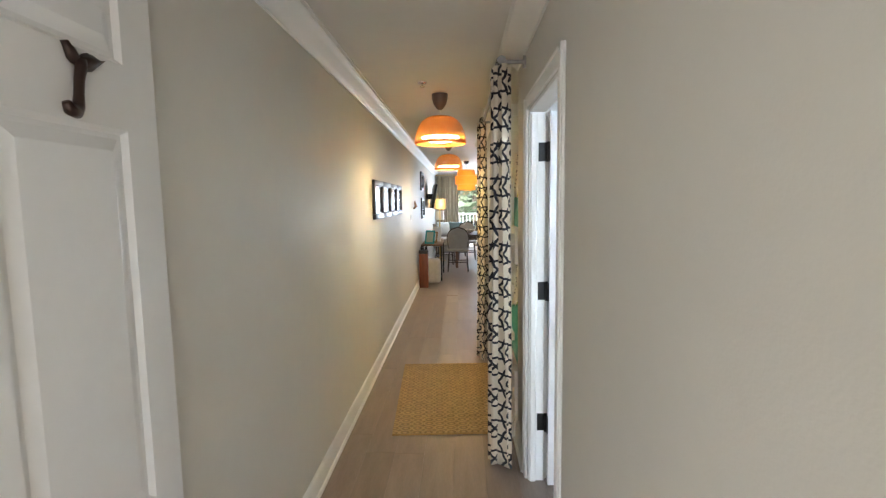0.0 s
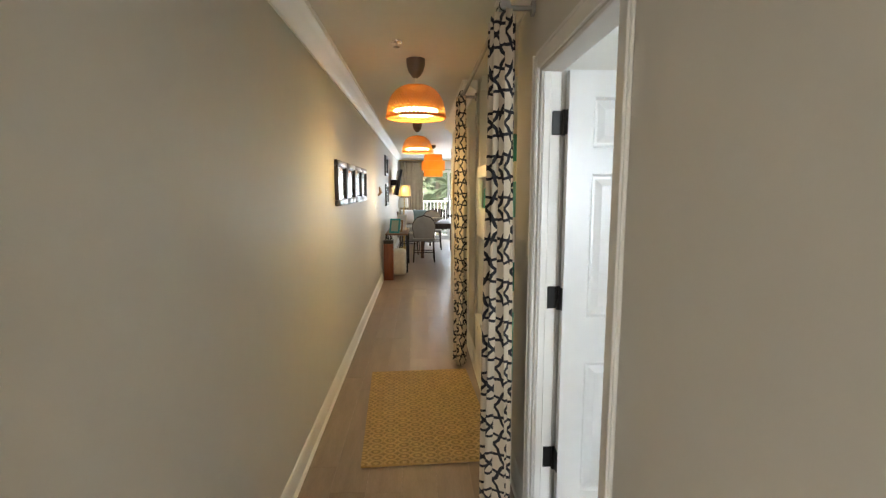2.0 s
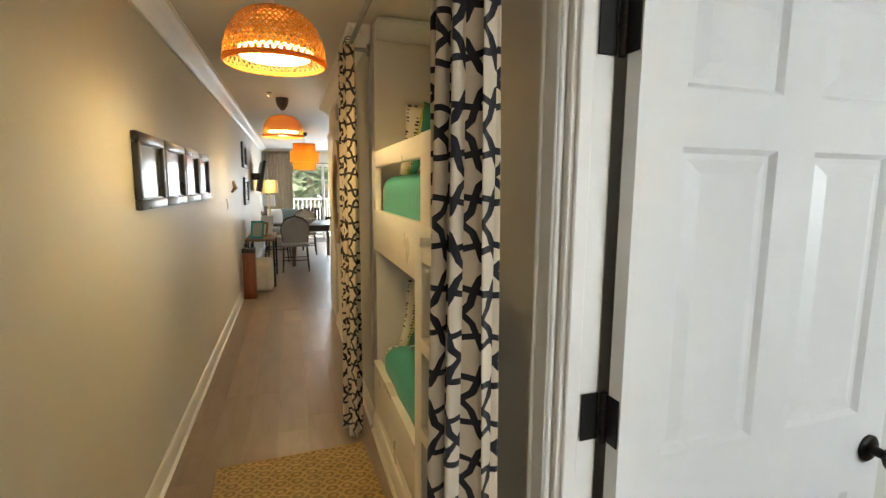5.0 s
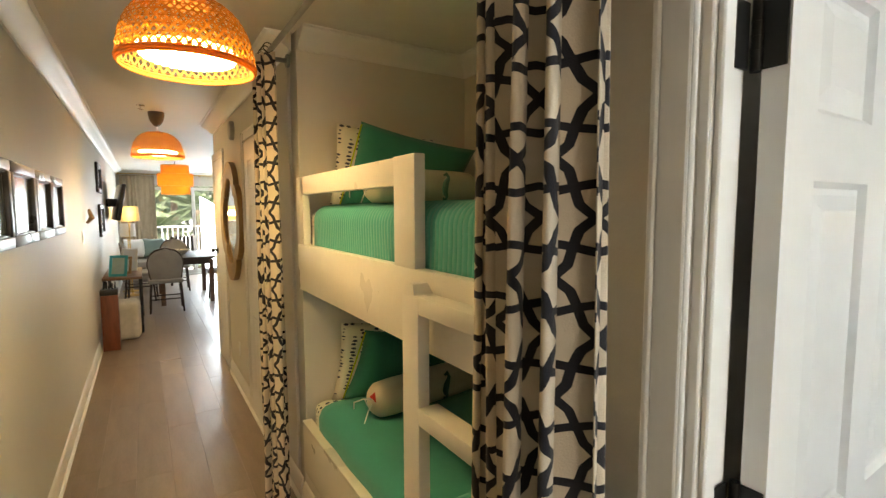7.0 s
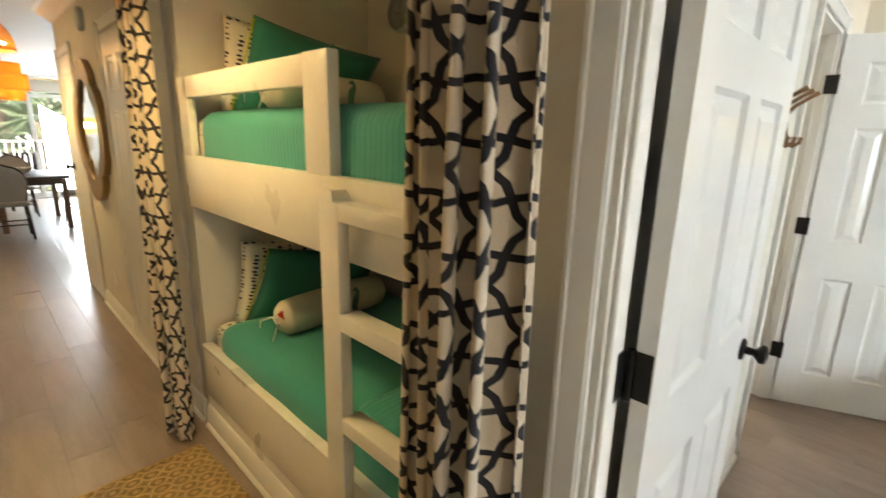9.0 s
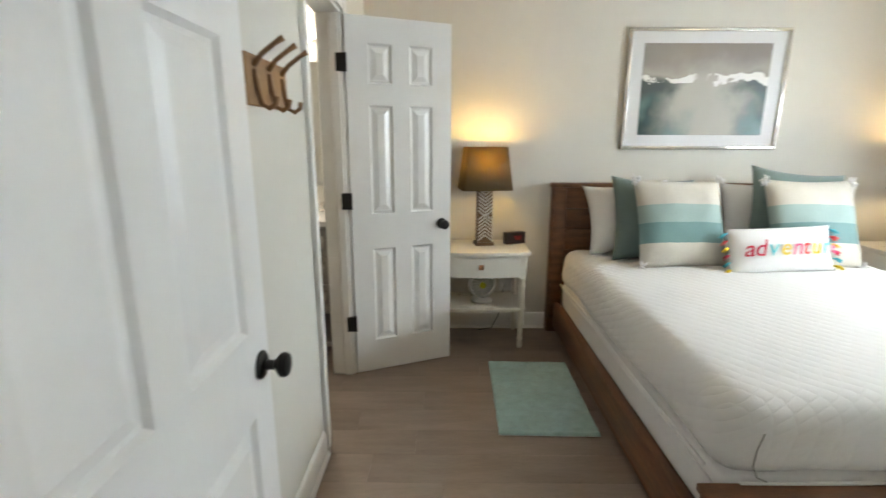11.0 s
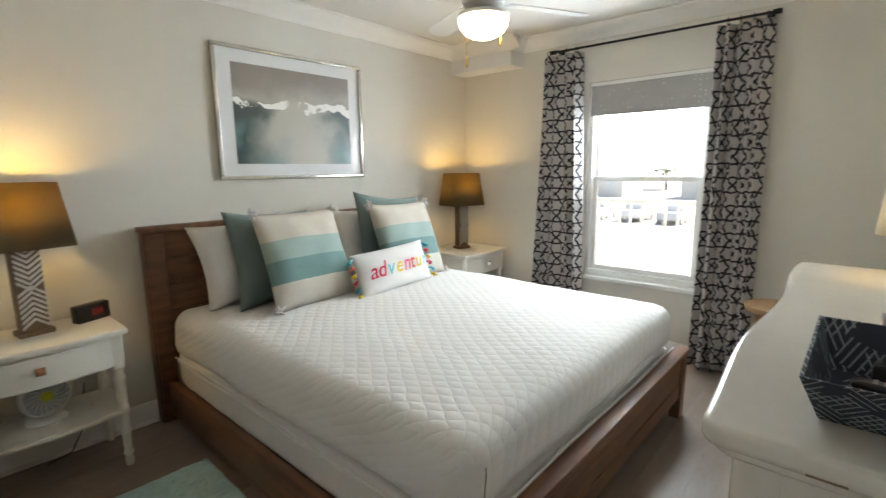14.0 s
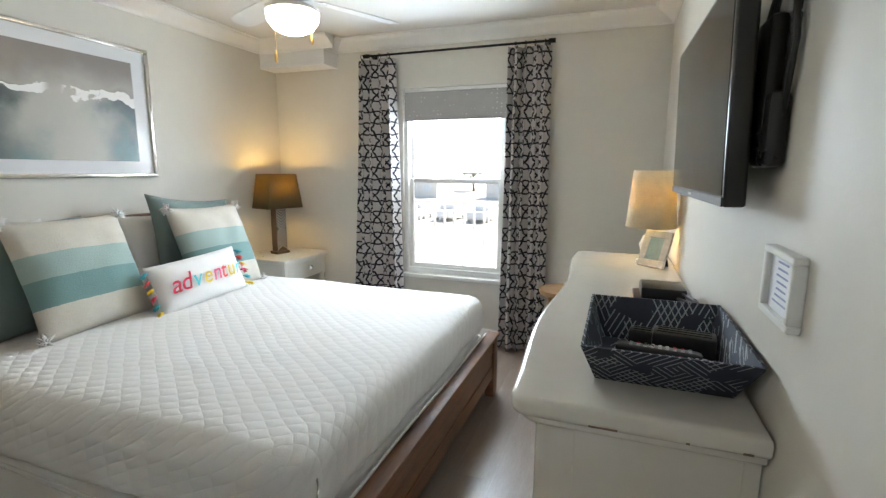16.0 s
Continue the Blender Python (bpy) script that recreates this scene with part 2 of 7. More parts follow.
def ridged(m, scale, strength, distance=0.004, kind="diamond"):
    """Quilting: stitched rows pressed into cloth."""
    nt, b = nodes_of(m)
    L = nt.links.new
    tc = nt.nodes.new("ShaderNodeTexCoord")
    waves = []
    # height is folded into the plan, so that the sides are stitched too
    parts_xyz = nt.nodes.new("ShaderNodeSeparateXYZ")
    L(tc.outputs["Object"], parts_xyz.inputs[0])
    lean = nt.nodes.new("ShaderNodeCombineXYZ")
    for axis in (0, 1):
        plus = nt.nodes.new("ShaderNodeMath")
        plus.operation = "MULTIPLY_ADD"
        L(parts_xyz.outputs[2], plus.inputs[0])
        plus.inputs[1].default_value = 0.0 if kind == "rows" else 1.0
        L(parts_xyz.outputs[axis], plus.inputs[2])
        L(plus.outputs[0], lean.inputs[axis])
    turns = ((0, 0, radians(52)), (0, 0, radians(-52))) if kind == "diamond" else ((0, 0, radians(90)),)
    for turn in turns:
        mp = nt.nodes.new("ShaderNodeMapping")
        mp.inputs["Rotation"].default_value = turn
        L(lean.outputs[0], mp.inputs["Vector"])
        w = nt.nodes.new("ShaderNodeTexWave")
        w.wave_profile = "SIN"
        w.inputs["Scale"].default_value = scale
        w.inputs["Distortion"].default_value = 1.2
        w.inputs["Detail"].default_value = 2
        w.inputs["Detail Scale"].default_value = 1.5
        L(mp.outputs[0], w.inputs["Vector"])
        pw = nt.nodes.new("ShaderNodeMath")
        pw.operation = "POWER"
        pw.inputs[1].default_value = 0.35
        L(w.outputs["Fac"], pw.inputs[0])
        waves.append(pw.outputs[0])
    h = waves[0]
    if len(waves) > 1:
        mn = nt.nodes.new("ShaderNodeMath")
        mn.operation = "MULTIPLY"
        L(waves[0], mn.inputs[0])
        L(waves[1], mn.inputs[1])
        h = mn.outputs[0]
    bp = nt.nodes.new("ShaderNodeBump")
    bp.inputs["Strength"].default_value = strength
    bp.inputs["Distance"].default_value = distance
    L(h, bp.inputs["Height"])
    old = b.inputs["Normal"].links
    if old:
        L(old[0].from_socket, bp.inputs["Normal"])
    L(bp.outputs[0], b.inputs["Normal"])
    return m


def flecked(m, ink, scale=26.0, stretch=(1, 1, 2.2), amount=0.62):
    """Small printed shapes on cloth."""
    nt, b = nodes_of(m)
    L = nt.links.new
    tc = nt.nodes.new("ShaderNodeTexCoord")
    mp = nt.nodes.new("ShaderNodeMapping")
    mp.inputs["Scale"].default_value = stretch
    L(tc.outputs["Object"], mp.inputs["Vector"])
    v = nt.nodes.new("ShaderNodeTexVoronoi")
    v.inputs["Scale"].default_value = scale
    v.inputs["Randomness"].default_value = 0.35
    L(mp.outputs[0], v.inputs["Vector"])
    lt = nt.nodes.new("ShaderNodeMath")
    lt.operation = "LESS_THAN"
    lt.inputs[1].default_value = amount * 0.5
    L(v.outputs["Distance"], lt.inputs[0])
    mix = nt.nodes.new("ShaderNodeMix")
    mix.data_type = "RGBA"
    L(lt.outputs[0], mix.inputs["Factor"])
    L(socket_colour(nt, b), mix.inputs[6])
    mix.inputs[7].default_value = (*ink, 1)
    L(mix.outputs[2], b.inputs["Base Color"])
    return m


curtain_cloth = trellis("curtain_cloth", (0.62, 0.53, 0.41), (0.012, 0.012, 0.018), 0.104, 0.0128, 42)
bedroom_curtain_cloth = trellis("bedroom_curtain_cloth", (0.46, 0.43, 0.42), (0.012, 0.012, 0.018), 0.100, 0.0122, 42)
bamboo = see_through(material("bamboo", (0.46, 0.20, 0.040), 0.55, var=0.2, scale=14, bump=0.15), 0.34, (0.80, 0.35, 0.045))
bamboo_rim = material("bamboo_rim", (0.62, 0.33, 0.10), 0.5, var=0.2, scale=14, bump=0.2)
bulb_glow = material("bulb_glow", (0.9, 0.85, 0.75), 0.4, var=0.0, emit=(1.0, 0.73, 0.33), emit_power=12.0)
bedside_glow = material("bedside_glow", (0.9, 0.85, 0.75), 0.4, var=0.0, emit=(1.0, 0.70, 0.32), emit_power=26.0)
raffia = see_through(material("raffia", (0.60, 0.27, 0.06), 0.7, var=0.2, scale=20, bump=0.3), 0.40, (0.9, 0.34, 0.05))
dark_shade = see_through(material("dark_shade", (0.085, 0.068, 0.042), 0.85, var=0.12, scale=14, bump=0.4, bump_scale=260), 0.30, (0.45, 0.34, 0.10))
pale_shade = see_through(material("pale_shade", (0.62, 0.55, 0.42), 0.85, var=0.12, scale=24, bump=0.5, bump_scale=140), 0.13, (0.95, 0.80, 0.45))
green_quilt = ridged(material("green_quilt", (0.05, 0.33, 0.28), 0.85, var=0.08, scale=5, bump=0.2, bump_scale=220, sheen=0.15), 14.0, 0.7, kind="rows")
bed_quilt = ridged(material("bed_quilt", (0.77, 0.76, 0.75), 0.85, var=0.03, scale=4, bump=0.12, bump_scale=260, sheen=0.2), 6.2, 0.44)
whale_cotton = flecked(material("whale_cotton", (0.72, 0.69, 0.60), 0.85, var=0.04, scale=5, bump=0.25, bump_scale=240), (0.05, 0.055, 0.10), 24.0)

# ---------------------------------------------------------------- building helpers
def box(bm, x0, x1, y0, y1, z0, z1, bevel=0.0, seg=2):
    """Adds a box, with rounded edges if a bevel is given."""
    sub = bmesh.new()
    bmesh.ops.create_cube(sub, size=1)
    for v in sub.verts:
        v.co = Vector((x0 + (v.co.x + 0.5) * (x1 - x0), y0 + (v.co.y + 0.5) * (y1 - y0), z0 + (v.co.z + 0.5) * (z1 - z0)))
    if bevel:
        bmesh.ops.bevel(sub, geom=sub.edges[:], offset=bevel, segments=seg, affect="EDGES", profile=0.5)
    merge(bm, sub)
    return bm


def merge(bm, sub, m=None):
    """Moves all of sub into bm."""
    tmp = bpy.data.meshes.new("tmp")
    sub.to_mesh(tmp)
    sub.free()
    if m is not None:
        tmp.transform(m)
    bm.from_mesh(tmp)
    bpy.data.meshes.remove(tmp)


def lathe(bm, profile, seg=24, m=None):
    """A turned shape about z; profile: (radius, height) from below upwards."""
    verts, faces = [], []
    for r, z in profile:
        verts += [(r * math.cos(2 * math.pi * i / seg), r * math.sin(2 * math.pi * i / seg), z) for i in range(seg)]
    for j in range(len(profile) - 1):
        for i in range(seg):
            k = (i + 1) % seg
            faces.append((j * seg + i, j * seg + k, (j + 1) * seg + k, (j + 1) * seg + i))
    faces.append(tuple(reversed(range(seg))))
    faces.append(tuple((len(profile) - 1) * seg + i for i in range(seg)))
    grid_mesh(bm, verts, faces, m)


def grid_mesh(bm, verts, faces, m=None):
    tmp = bpy.data.meshes.new("tmp")
    tmp.from_pydata(verts, [], faces)
    if m is not None:
        tmp.transform(m)
    bm.from_mesh(tmp)
    bpy.data.meshes.remove(tmp)


def tube(bm, points, r, seg=8, closed=False):
    """A round bar along points; r: one radius or one a point."""
    pts = [Vector(p) for p in points]
    n = len(pts)
    rs = r if isinstance(r, (list, tuple)) else [r] * n
    verts, faces, up = [], [], None
    for i, p in enumerate(pts):
        a = pts[i - 1] if i or closed else pts[0]
        b = pts[(i + 1) % n] if i < n - 1 or closed else pts[-1]
        d = (b - a).normalized()
        if up is None:
            up = d.orthogonal().normalized()
        up = (up - d * up.dot(d)).normalized()
        side = d.cross(up)
        for k in range(seg):
            c = 2 * math.pi * k / seg
            verts.append(p + (up * math.cos(c) + side * math.sin(c)) * rs[i])
    for i in range(n if closed else n - 1):
        j = (i + 1) % n
        for k in range(seg):
            q = (k + 1) % seg
            faces.append((i * seg + k, i * seg + q, j * seg + q, j * seg + k))
    if not closed:
        faces.append(tuple(reversed(range(seg))))
        faces.append(tuple((n - 1) * seg + k for k in range(seg)))
    grid_mesh(bm, verts, faces)


def soft_box(bm, hx, hy, hz, r, n=12, m=None, shape=None):
    """A rounded box about the origin, cut finely; shape(p) may bend it."""
    sub = bmesh.new()
    bmesh.ops.create_cube(sub, size=2)
    bmesh.ops.subdivide_edges(sub, edges=sub.edges[:], cuts=n, use_grid_fill=True)
    for v in sub.verts:
        p = Vector((v.co.x * hx, v.co.y * hy, v.co.z * hz))
        # denser towards the rims
        p = Vector([h * math.copysign(abs(c) ** 0.75, c) for h, c in zip((hx, hy, hz), v.co)])
        q = Vector([max(-h + r, min(h - r, c)) for h, c in zip((hx, hy, hz), p)])
        d = p - q
        if d.length > 1e-6:
            p = q + d.normalized() * r
        v.co = shape(p) if shape else p
    merge(bm, sub, m)


def cushion(bm, w, h, t, m=None, n=16, pinch=0.10, seed=0):
    """A stuffed pillow in the xz plane, its thickness along y."""
    verts, faces = [], []
    for side in (-1, 1):
        for j in range(n + 1):
            for i in range(n + 1):
                u, v = -1 + 2 * i / n, -1 + 2 * j / n
                puff = ((1 - abs(u) ** 2.6) * (1 - abs(v) ** 2.6)) ** 0.55
                pu = u * (1 - pinch * (1 - v * v) * abs(u))
                pv = v * (1 - pinch * (1 - u * u) * abs(v))
                wr = 0.012 * noise.noise(Vector((u * 2.2 + seed, v * 2.2, side * 3.1 + seed)))
                verts.append((pu * w / 2, side * (t / 2 * puff + wr * puff), pv * h / 2))
    k = (n + 1) ** 2
    for s in (0, 1):
        for j in range(n):
            for i in range(n):
                a = s * k + j * (n + 1) + i
                f = (a, a + 1, a + n + 2, a + n + 1)
                faces.append(f if s == 0 else f[::-1])
    sub = bmesh.new()
    grid_mesh(sub, verts, faces)
    bmesh.ops.remove_doubles(sub, verts=sub.verts, dist=0.0004)
    merge(bm, sub, m)


def part(name, bm, mat, parent=None, label="", smooth=None, m=None):
    """Links a bmesh as ONE mesh object, under a thing or a part where one is given."""
    me = bpy.data.meshes.new(name)
    if smooth is not None:
        bmesh.ops.recalc_face_normals(bm, faces=bm.faces)
    bm.to_mesh(me)
    bm.free()
    if smooth is not None:
        me.polygons.foreach_set("use_smooth", [True] * len(me.polygons))
        if smooth < 179:
            me.set_sharp_from_angle(angle=radians(smooth))
    me.materials.append(mat)
    ob = new(name, me)
    if parent:
        ob.parent = parent
    if m is not None:
        ob.matrix_basis = m
    if label:
        ob["label"] = label
    return ob


def thing(name, label, category, m=None, group="", kind=""):
    """The Empty at the base of a thing, to hold its parts."""
    ob = new(name)
    ob.empty_display_size = 0.05
    if m is not None:
        ob.matrix_basis = m
    return tagged(ob, label, category, group, kind)


def solid(name, x0, x1, y0, y1, z0, z1, mat, label="", category="", bevel=0.0, kind="structure", parent=None):
    ob = part(name, box(bmesh.new(), x0, x1, y0, y1, z0, z1, bevel), mat, parent, smooth=30 if bevel else None)
    if parent is None:
        tagged(ob, label, category, kind=kind)
    elif label:
        ob["label"] = label
    return ob

# ---------------------------------------------------------------- walls, floors, ceilings
H = 2.36                      # ceiling height
XL, XR, XB = -0.40, 0.715, 0.80   # hall's two faces, bedroom face of the hall wall
XH, YW, YD = 3.88, -1.17, 2.82    # head wall, window wall, bathroom wall of the bedroom
YF = 14.75                    # window wall of the living room

solid("wall_hall_left", XL - 0.12, XL, 0.16, YF + 0.12, 0, H, wall_paint, "warm grey painted plaster wall of the hall", "wall")


def wall_with_hole(name, axis, a0, a1, b0, b1, holes, label, top=None):
    """A wall slab; axis: the way it runs; holes: (from, to, sill, head)."""
    bm = bmesh.new()
    top = top or H
    cuts = sorted({a0, a1, *[h[0] for h in holes], *[h[1] for h in holes]})
    for s, e in zip(cuts, cuts[1:]):
        hole = next((h for h in holes if h[0] <= s and e <= h[1]), None)
        spans = [(0, top)] if hole is None else [(z0, z1) for z0, z1 in ((0, hole[2]), (hole[3], top)) if z1 - z0 > 0.01]
        for z0, z1 in spans:
            if axis == "y":
                box(bm, b0, b1, s, e, z0, z1)
            else:
                box(bm, s, e, b0, b1, z0, z1)
    return tagged(part(name, bm, wall_paint), label, "wall", kind="structure")


wall_with_hole("wall_entry", "x", XL, XB, 0.16, 0.30, [(-0.37, 0.60, 0, 2.05)], "painted entry wall round the open front door")
wall_with_hole("wall_hall_right", "y", 0.30, 3.20, XR, XB, [(1.965, 2.755, 0, 1.965)], "warm grey painted wall with the bedroom doorway")
wall_with_hole("wall_bathroom", "x", XB, XH, YD, 2.95, [(2.47, 3.15, 0, 2.00)], "pale painted wall with the bathroom doorway")
solid("wall_alcove_near", XB, 1.70, 2.95, 3.20, 0, H, wall_paint, "painted near wall of the bunk alcove", "wall")
solid("wall_alcove_far", XR, 1.80, 4.735, 4.86, 0, H, wall_paint, "painted end wall of the bunk alcove", "wall")
solid("wall_alcove_back", 1.70, 1.80, 2.95, 4.735, 0, H, wall_paint, "painted back wall of the bunk alcove", "wall")
wall_with_hole("wall_closet", "y", 4.86, 7.80, XR - 0.015, XB, [(7.17, 7.73, 0, 2.00)], "cream painted wall beside the closet door")
solid("wall_living_near", XB, 3.72, 7.68, 7.80, 0, H, wall_paint, "painted wall of the living room", "wall")
solid("wall_living_right", 3.60, 3.72, 7.80, YF + 0.12, 0, H, wall_paint, "painted side wall of the living room", "wall")
wall_with_hole("wall_living_window", "x", XL, 3.60, YF, YF + 0.12, [(0.05, 2.05, 0, 2.05)], "painted wall round the sliding glass door")
wall_with_hole("wall_bedroom_window", "x", 0.68, XH + 0.12, YW - 0.14, YW, [(1.852, 2.69, 0.52, 1.972)], "pale painted wall with the bedroom window")
solid("wall_bedroom_tv", XR, XB, YW, 0.16, 0, H, wall_paint, "pale painted wall behind the dresser", "wall")
solid("wall_headboard", XH, XH + 0.12, YW, 5.2, 0, H, wall_paint, "pale painted wall behind the bed", "wall")
solid("wall_bathroom_far", 1.80, XH, 5.08, 5.2, 0, H, wall_paint, "painted wall of the bathroom", "wall")
for nm, x0, x1, y0, y1 in (("ceiling_hall", XL - 0.12, XB - 0.04, 0.16, 7.80), ("ceiling_bedroom", XB - 0.04, XH + 0.12, YW - 0.14, 5.2), ("ceiling_living", XL - 0.12, 3.72, 7.80, YF + 0.12)):
    solid(nm, x0, x1, y0, y1, H, H + 0.12, ceiling_paint, "white painted plaster ceiling", "ceiling")
solid("ceiling_closet", XB - 0.04, 1.80, 5.2, 7.80, H, H + 0.12, ceiling_paint, "plain closet ceiling", "ceiling")
solid("wall_closet_back", 1.70, 1.80, 4.86, 7.68, 0, H, wall_paint, "plain closet wall", "wall")
solid("ceiling_soffit", 3.27, XH, YW, -0.98, 2.16, H, white_paint, "white boxed duct in the bedroom corner", "soffit")

CROWN = ((0, -0.088), (0.013, -0.088), (0.016, -0.076), (0.040, -0.060), (0.074, -0.034), (0.102, -0.022), (0.107, -0.009), (0.122, -0.007), (0.122, 0.0), (0, 0))
BASE = ((0, 0), (0.016, 0), (0.016, 0.085), (0.011, 0.098), (0.009, 0.108), (0.003, 0.116), (0, 0.118))
QUARTER = ((0.016, 0), (0.030, 0), (0.028, 0.008), (0.022, 0.015), (0.016, 0.017))


def run_profile(bm, profile, p, q, inward, z, lean=0.0):
    """Extrudes a moulding along the wall from p to q; inward: the way off the wall."""
    p, q, w = Vector((*p, z)), Vector((*q, z)), Vector((*inward, 0))
    k = len(profile)
    verts = [e + w * (d - 0.001) + Vector((0, 0, h)) for e in (p, q) for d, h in profile]
    faces = [(i, (i + 1) % k, k + (i + 1) % k, k + i) for i in range(k)] + [tuple(reversed(range(k))), tuple(range(k, 2 * k))]
    grid_mesh(bm, verts, faces)


def moulding(name, label, runs, profile, z, mat=None):
    for p, q, w in runs:
        bm = bmesh.new()
        run_profile(bm, profile, p, q, w, z)
        if profile is BASE:
            run_profile(bm, QUARTER, p, q, w, z)
        tagged(part(name, bm, mat or trim_paint, smooth=50), label, "moulding", kind="structure")


moulding("trim", "white crown moulding along the ceiling", [
    ((XL, 0.30), (XL, YF), (1, 0)), ((XR, 0.30), (XR, 3.20), (-1, 0)), ((XR - 0.015, 4.765), (XR - 0.015, 7.80), (-1, 0)),
    ((0.72, 4.735), (1.70, 4.735), (0, -1)), ((1.70, 3.20), (1.70, 4.735), (-1, 0)), ((0.72, 3.20), (1.70, 3.20), (0, 1)),
    ((XH, -0.98), (XH, YD), (-1, 0)), ((XB, YW), (3.27, YW), (0, 1)), ((XB, YW), (XB, YD), (1, 0)), ((XB, YD), (XH, YD), (0, -1)),
    ((3.27, YW), (3.27, -0.98), (-1, 0)), ((3.18, -0.98), (XH, -0.98), (0, 1)),
    ((XL, YF), (3.6, YF), (0, -1)), ((3.6, 7.80), (3.6, YF), (-1, 0)), ((XR, 7.80), (3.6, 7.80), (0, 1))], CROWN, H)
moulding("baseboard", "white painted baseboard with a rounded cap", [
    ((XL, 0.30), (XL, YF), (1, 0)), ((XR, 0.30), (XR, 1.90), (-1, 0)), ((XR, 2.82), (XR, 3.20), (-1, 0)), ((XR - 0.015, 4.765), (XR - 0.015, 7.10), (-1, 0)),
    ((XH, YW), (XH, YD), (-1, 0)), ((XB, YW), (XH, YW), (0, 1)), ((XB, YW), (XB, 1.90), (1, 0)), ((XB, YD), (2.40, YD), (0, -1)), ((3.22, YD), (XH, YD), (0, -1)),
    ((XL, YF), (0.0, YF), (0, -1)), ((2.1, YF), (3.6, YF), (0, -1)), ((3.6, 7.80), (3.6, YF), (-1, 0)), ((XR, 7.80), (3.6, 7.80), (0, 1))], BASE, 0.0)


# ---------------------------------------------------------------- doorways and doors
def casing(name, axis, wall, out, a0, a1, head, label, depth=0.085, back=True):
    """Stepped casing round an opening and the jamb lining in it. wall: the face it stands on, out: +1 or -1 off that face."""
    root = thing(name, label, "door frame", kind="structure")
    def put(nm, s0, s1, d0, d1, z0, z1, bevel=0.003):
        bm = bmesh.new()
        lo, hi = sorted((wall + out * d0, wall + out * d1))
        if axis == "y":
            box(bm, lo, hi, s0, s1, z0, z1, bevel, 1)
        else:
            box(bm, s0, s1, lo, hi, z0, z1, bevel, 1)
        return part(nm, bm, trim_paint, root, smooth=40)
    w = 0.062
    sides = [(0.001, 1)] + ([(-depth - 0.001, -1)] if back else [])
    for off, sgn in sides:
        for s0, s1 in ((a0 - w, a0), (a1, a1 + w)):
            put("casing", s0, s1, off, off + sgn * 0.011, 0, head + w)
            inner = s0 + 0.012 if s0 < a0 - 0.01 else s0 + 0.004
            put("casing_rib", inner, inner + 0.046, off + sgn * 0.011, off + sgn * 0.016, 0.001, head + w - 0.01)
            outer = s0 if s0 < a0 - 0.01 else s1 - 0.012
            put("casing_rib", outer, outer + 0.012, off + sgn * 0.011, off + sgn * 0.02, 0.001, head + w)
        put("head_casing", a0, a1, off, off + sgn * 0.012, head, head + w)
        put("head_casing_rib", a0, a1, off + sgn * 0.012, off + sgn * 0.019, head + w - 0.013, head + w)
    for s0, s1 in ((a0 - 0.001, a0 + 0.016), (a1 - 0.016, a1 + 0.001)):
        put("jamb", s0, s1, -depth, 0, 0, head)
    put("head_jamb", a0 + 0.016, a1 - 0.016, -depth, 0, head - 0.016, head)
    for s0, s1 in ((a0 + 0.016, a0 + 0.027), (a1 - 0.027, a1 - 0.016)):
        put("door_stop", s0, s1, -depth * 0.45, -depth * 0.1, 0, head - 0.016)
    return root


def hinge(parent, z, m=None, leaf=0.03):
    bm = bmesh.new()
    box(bm, -leaf, -0.004, 0.008, 0.0125, z - 0.045, z + 0.045, 0.0015, 1)
    box(bm, -0.004, 0.0, -0.010, 0.036, z - 0.045, z + 0.045, 0.0015, 1)
    tube(bm, [(-0.005, 0.042, z - 0.048), (-0.005, 0.042, z + 0.048)], 0.0075, 10)
    for k in (-0.02, 0.0, 0.02):
        tube(bm, [(-0.005, 0.042, z + k - 0.001), (-0.005, 0.042, z + k + 0.001)], 0.0085, 10)
    return part("hinge", bm, black_metal, parent, "black butt hinge", 40, m)


def knob_set(parent, x, z, t, mat=None):
    """A knob with its rose on either face."""
    for s in (-1, 1):
        bm = bmesh.new()
        turn = pose(x, t / 2 + s * t / 2, z, -90 * s)
        lathe(bm, ((0.032, 0.0), (0.032, 0.005), (0.027, 0.009), (0.012, 0.011), (0.011, 0.032), (0.018, 0.038), (0.027, 0.046), (0.028, 0.054), (0.024, 0.062), (0.012, 0.066)), 24, turn)
        part("knob", bm, mat or black_metal, parent, "round black door knob", 40)


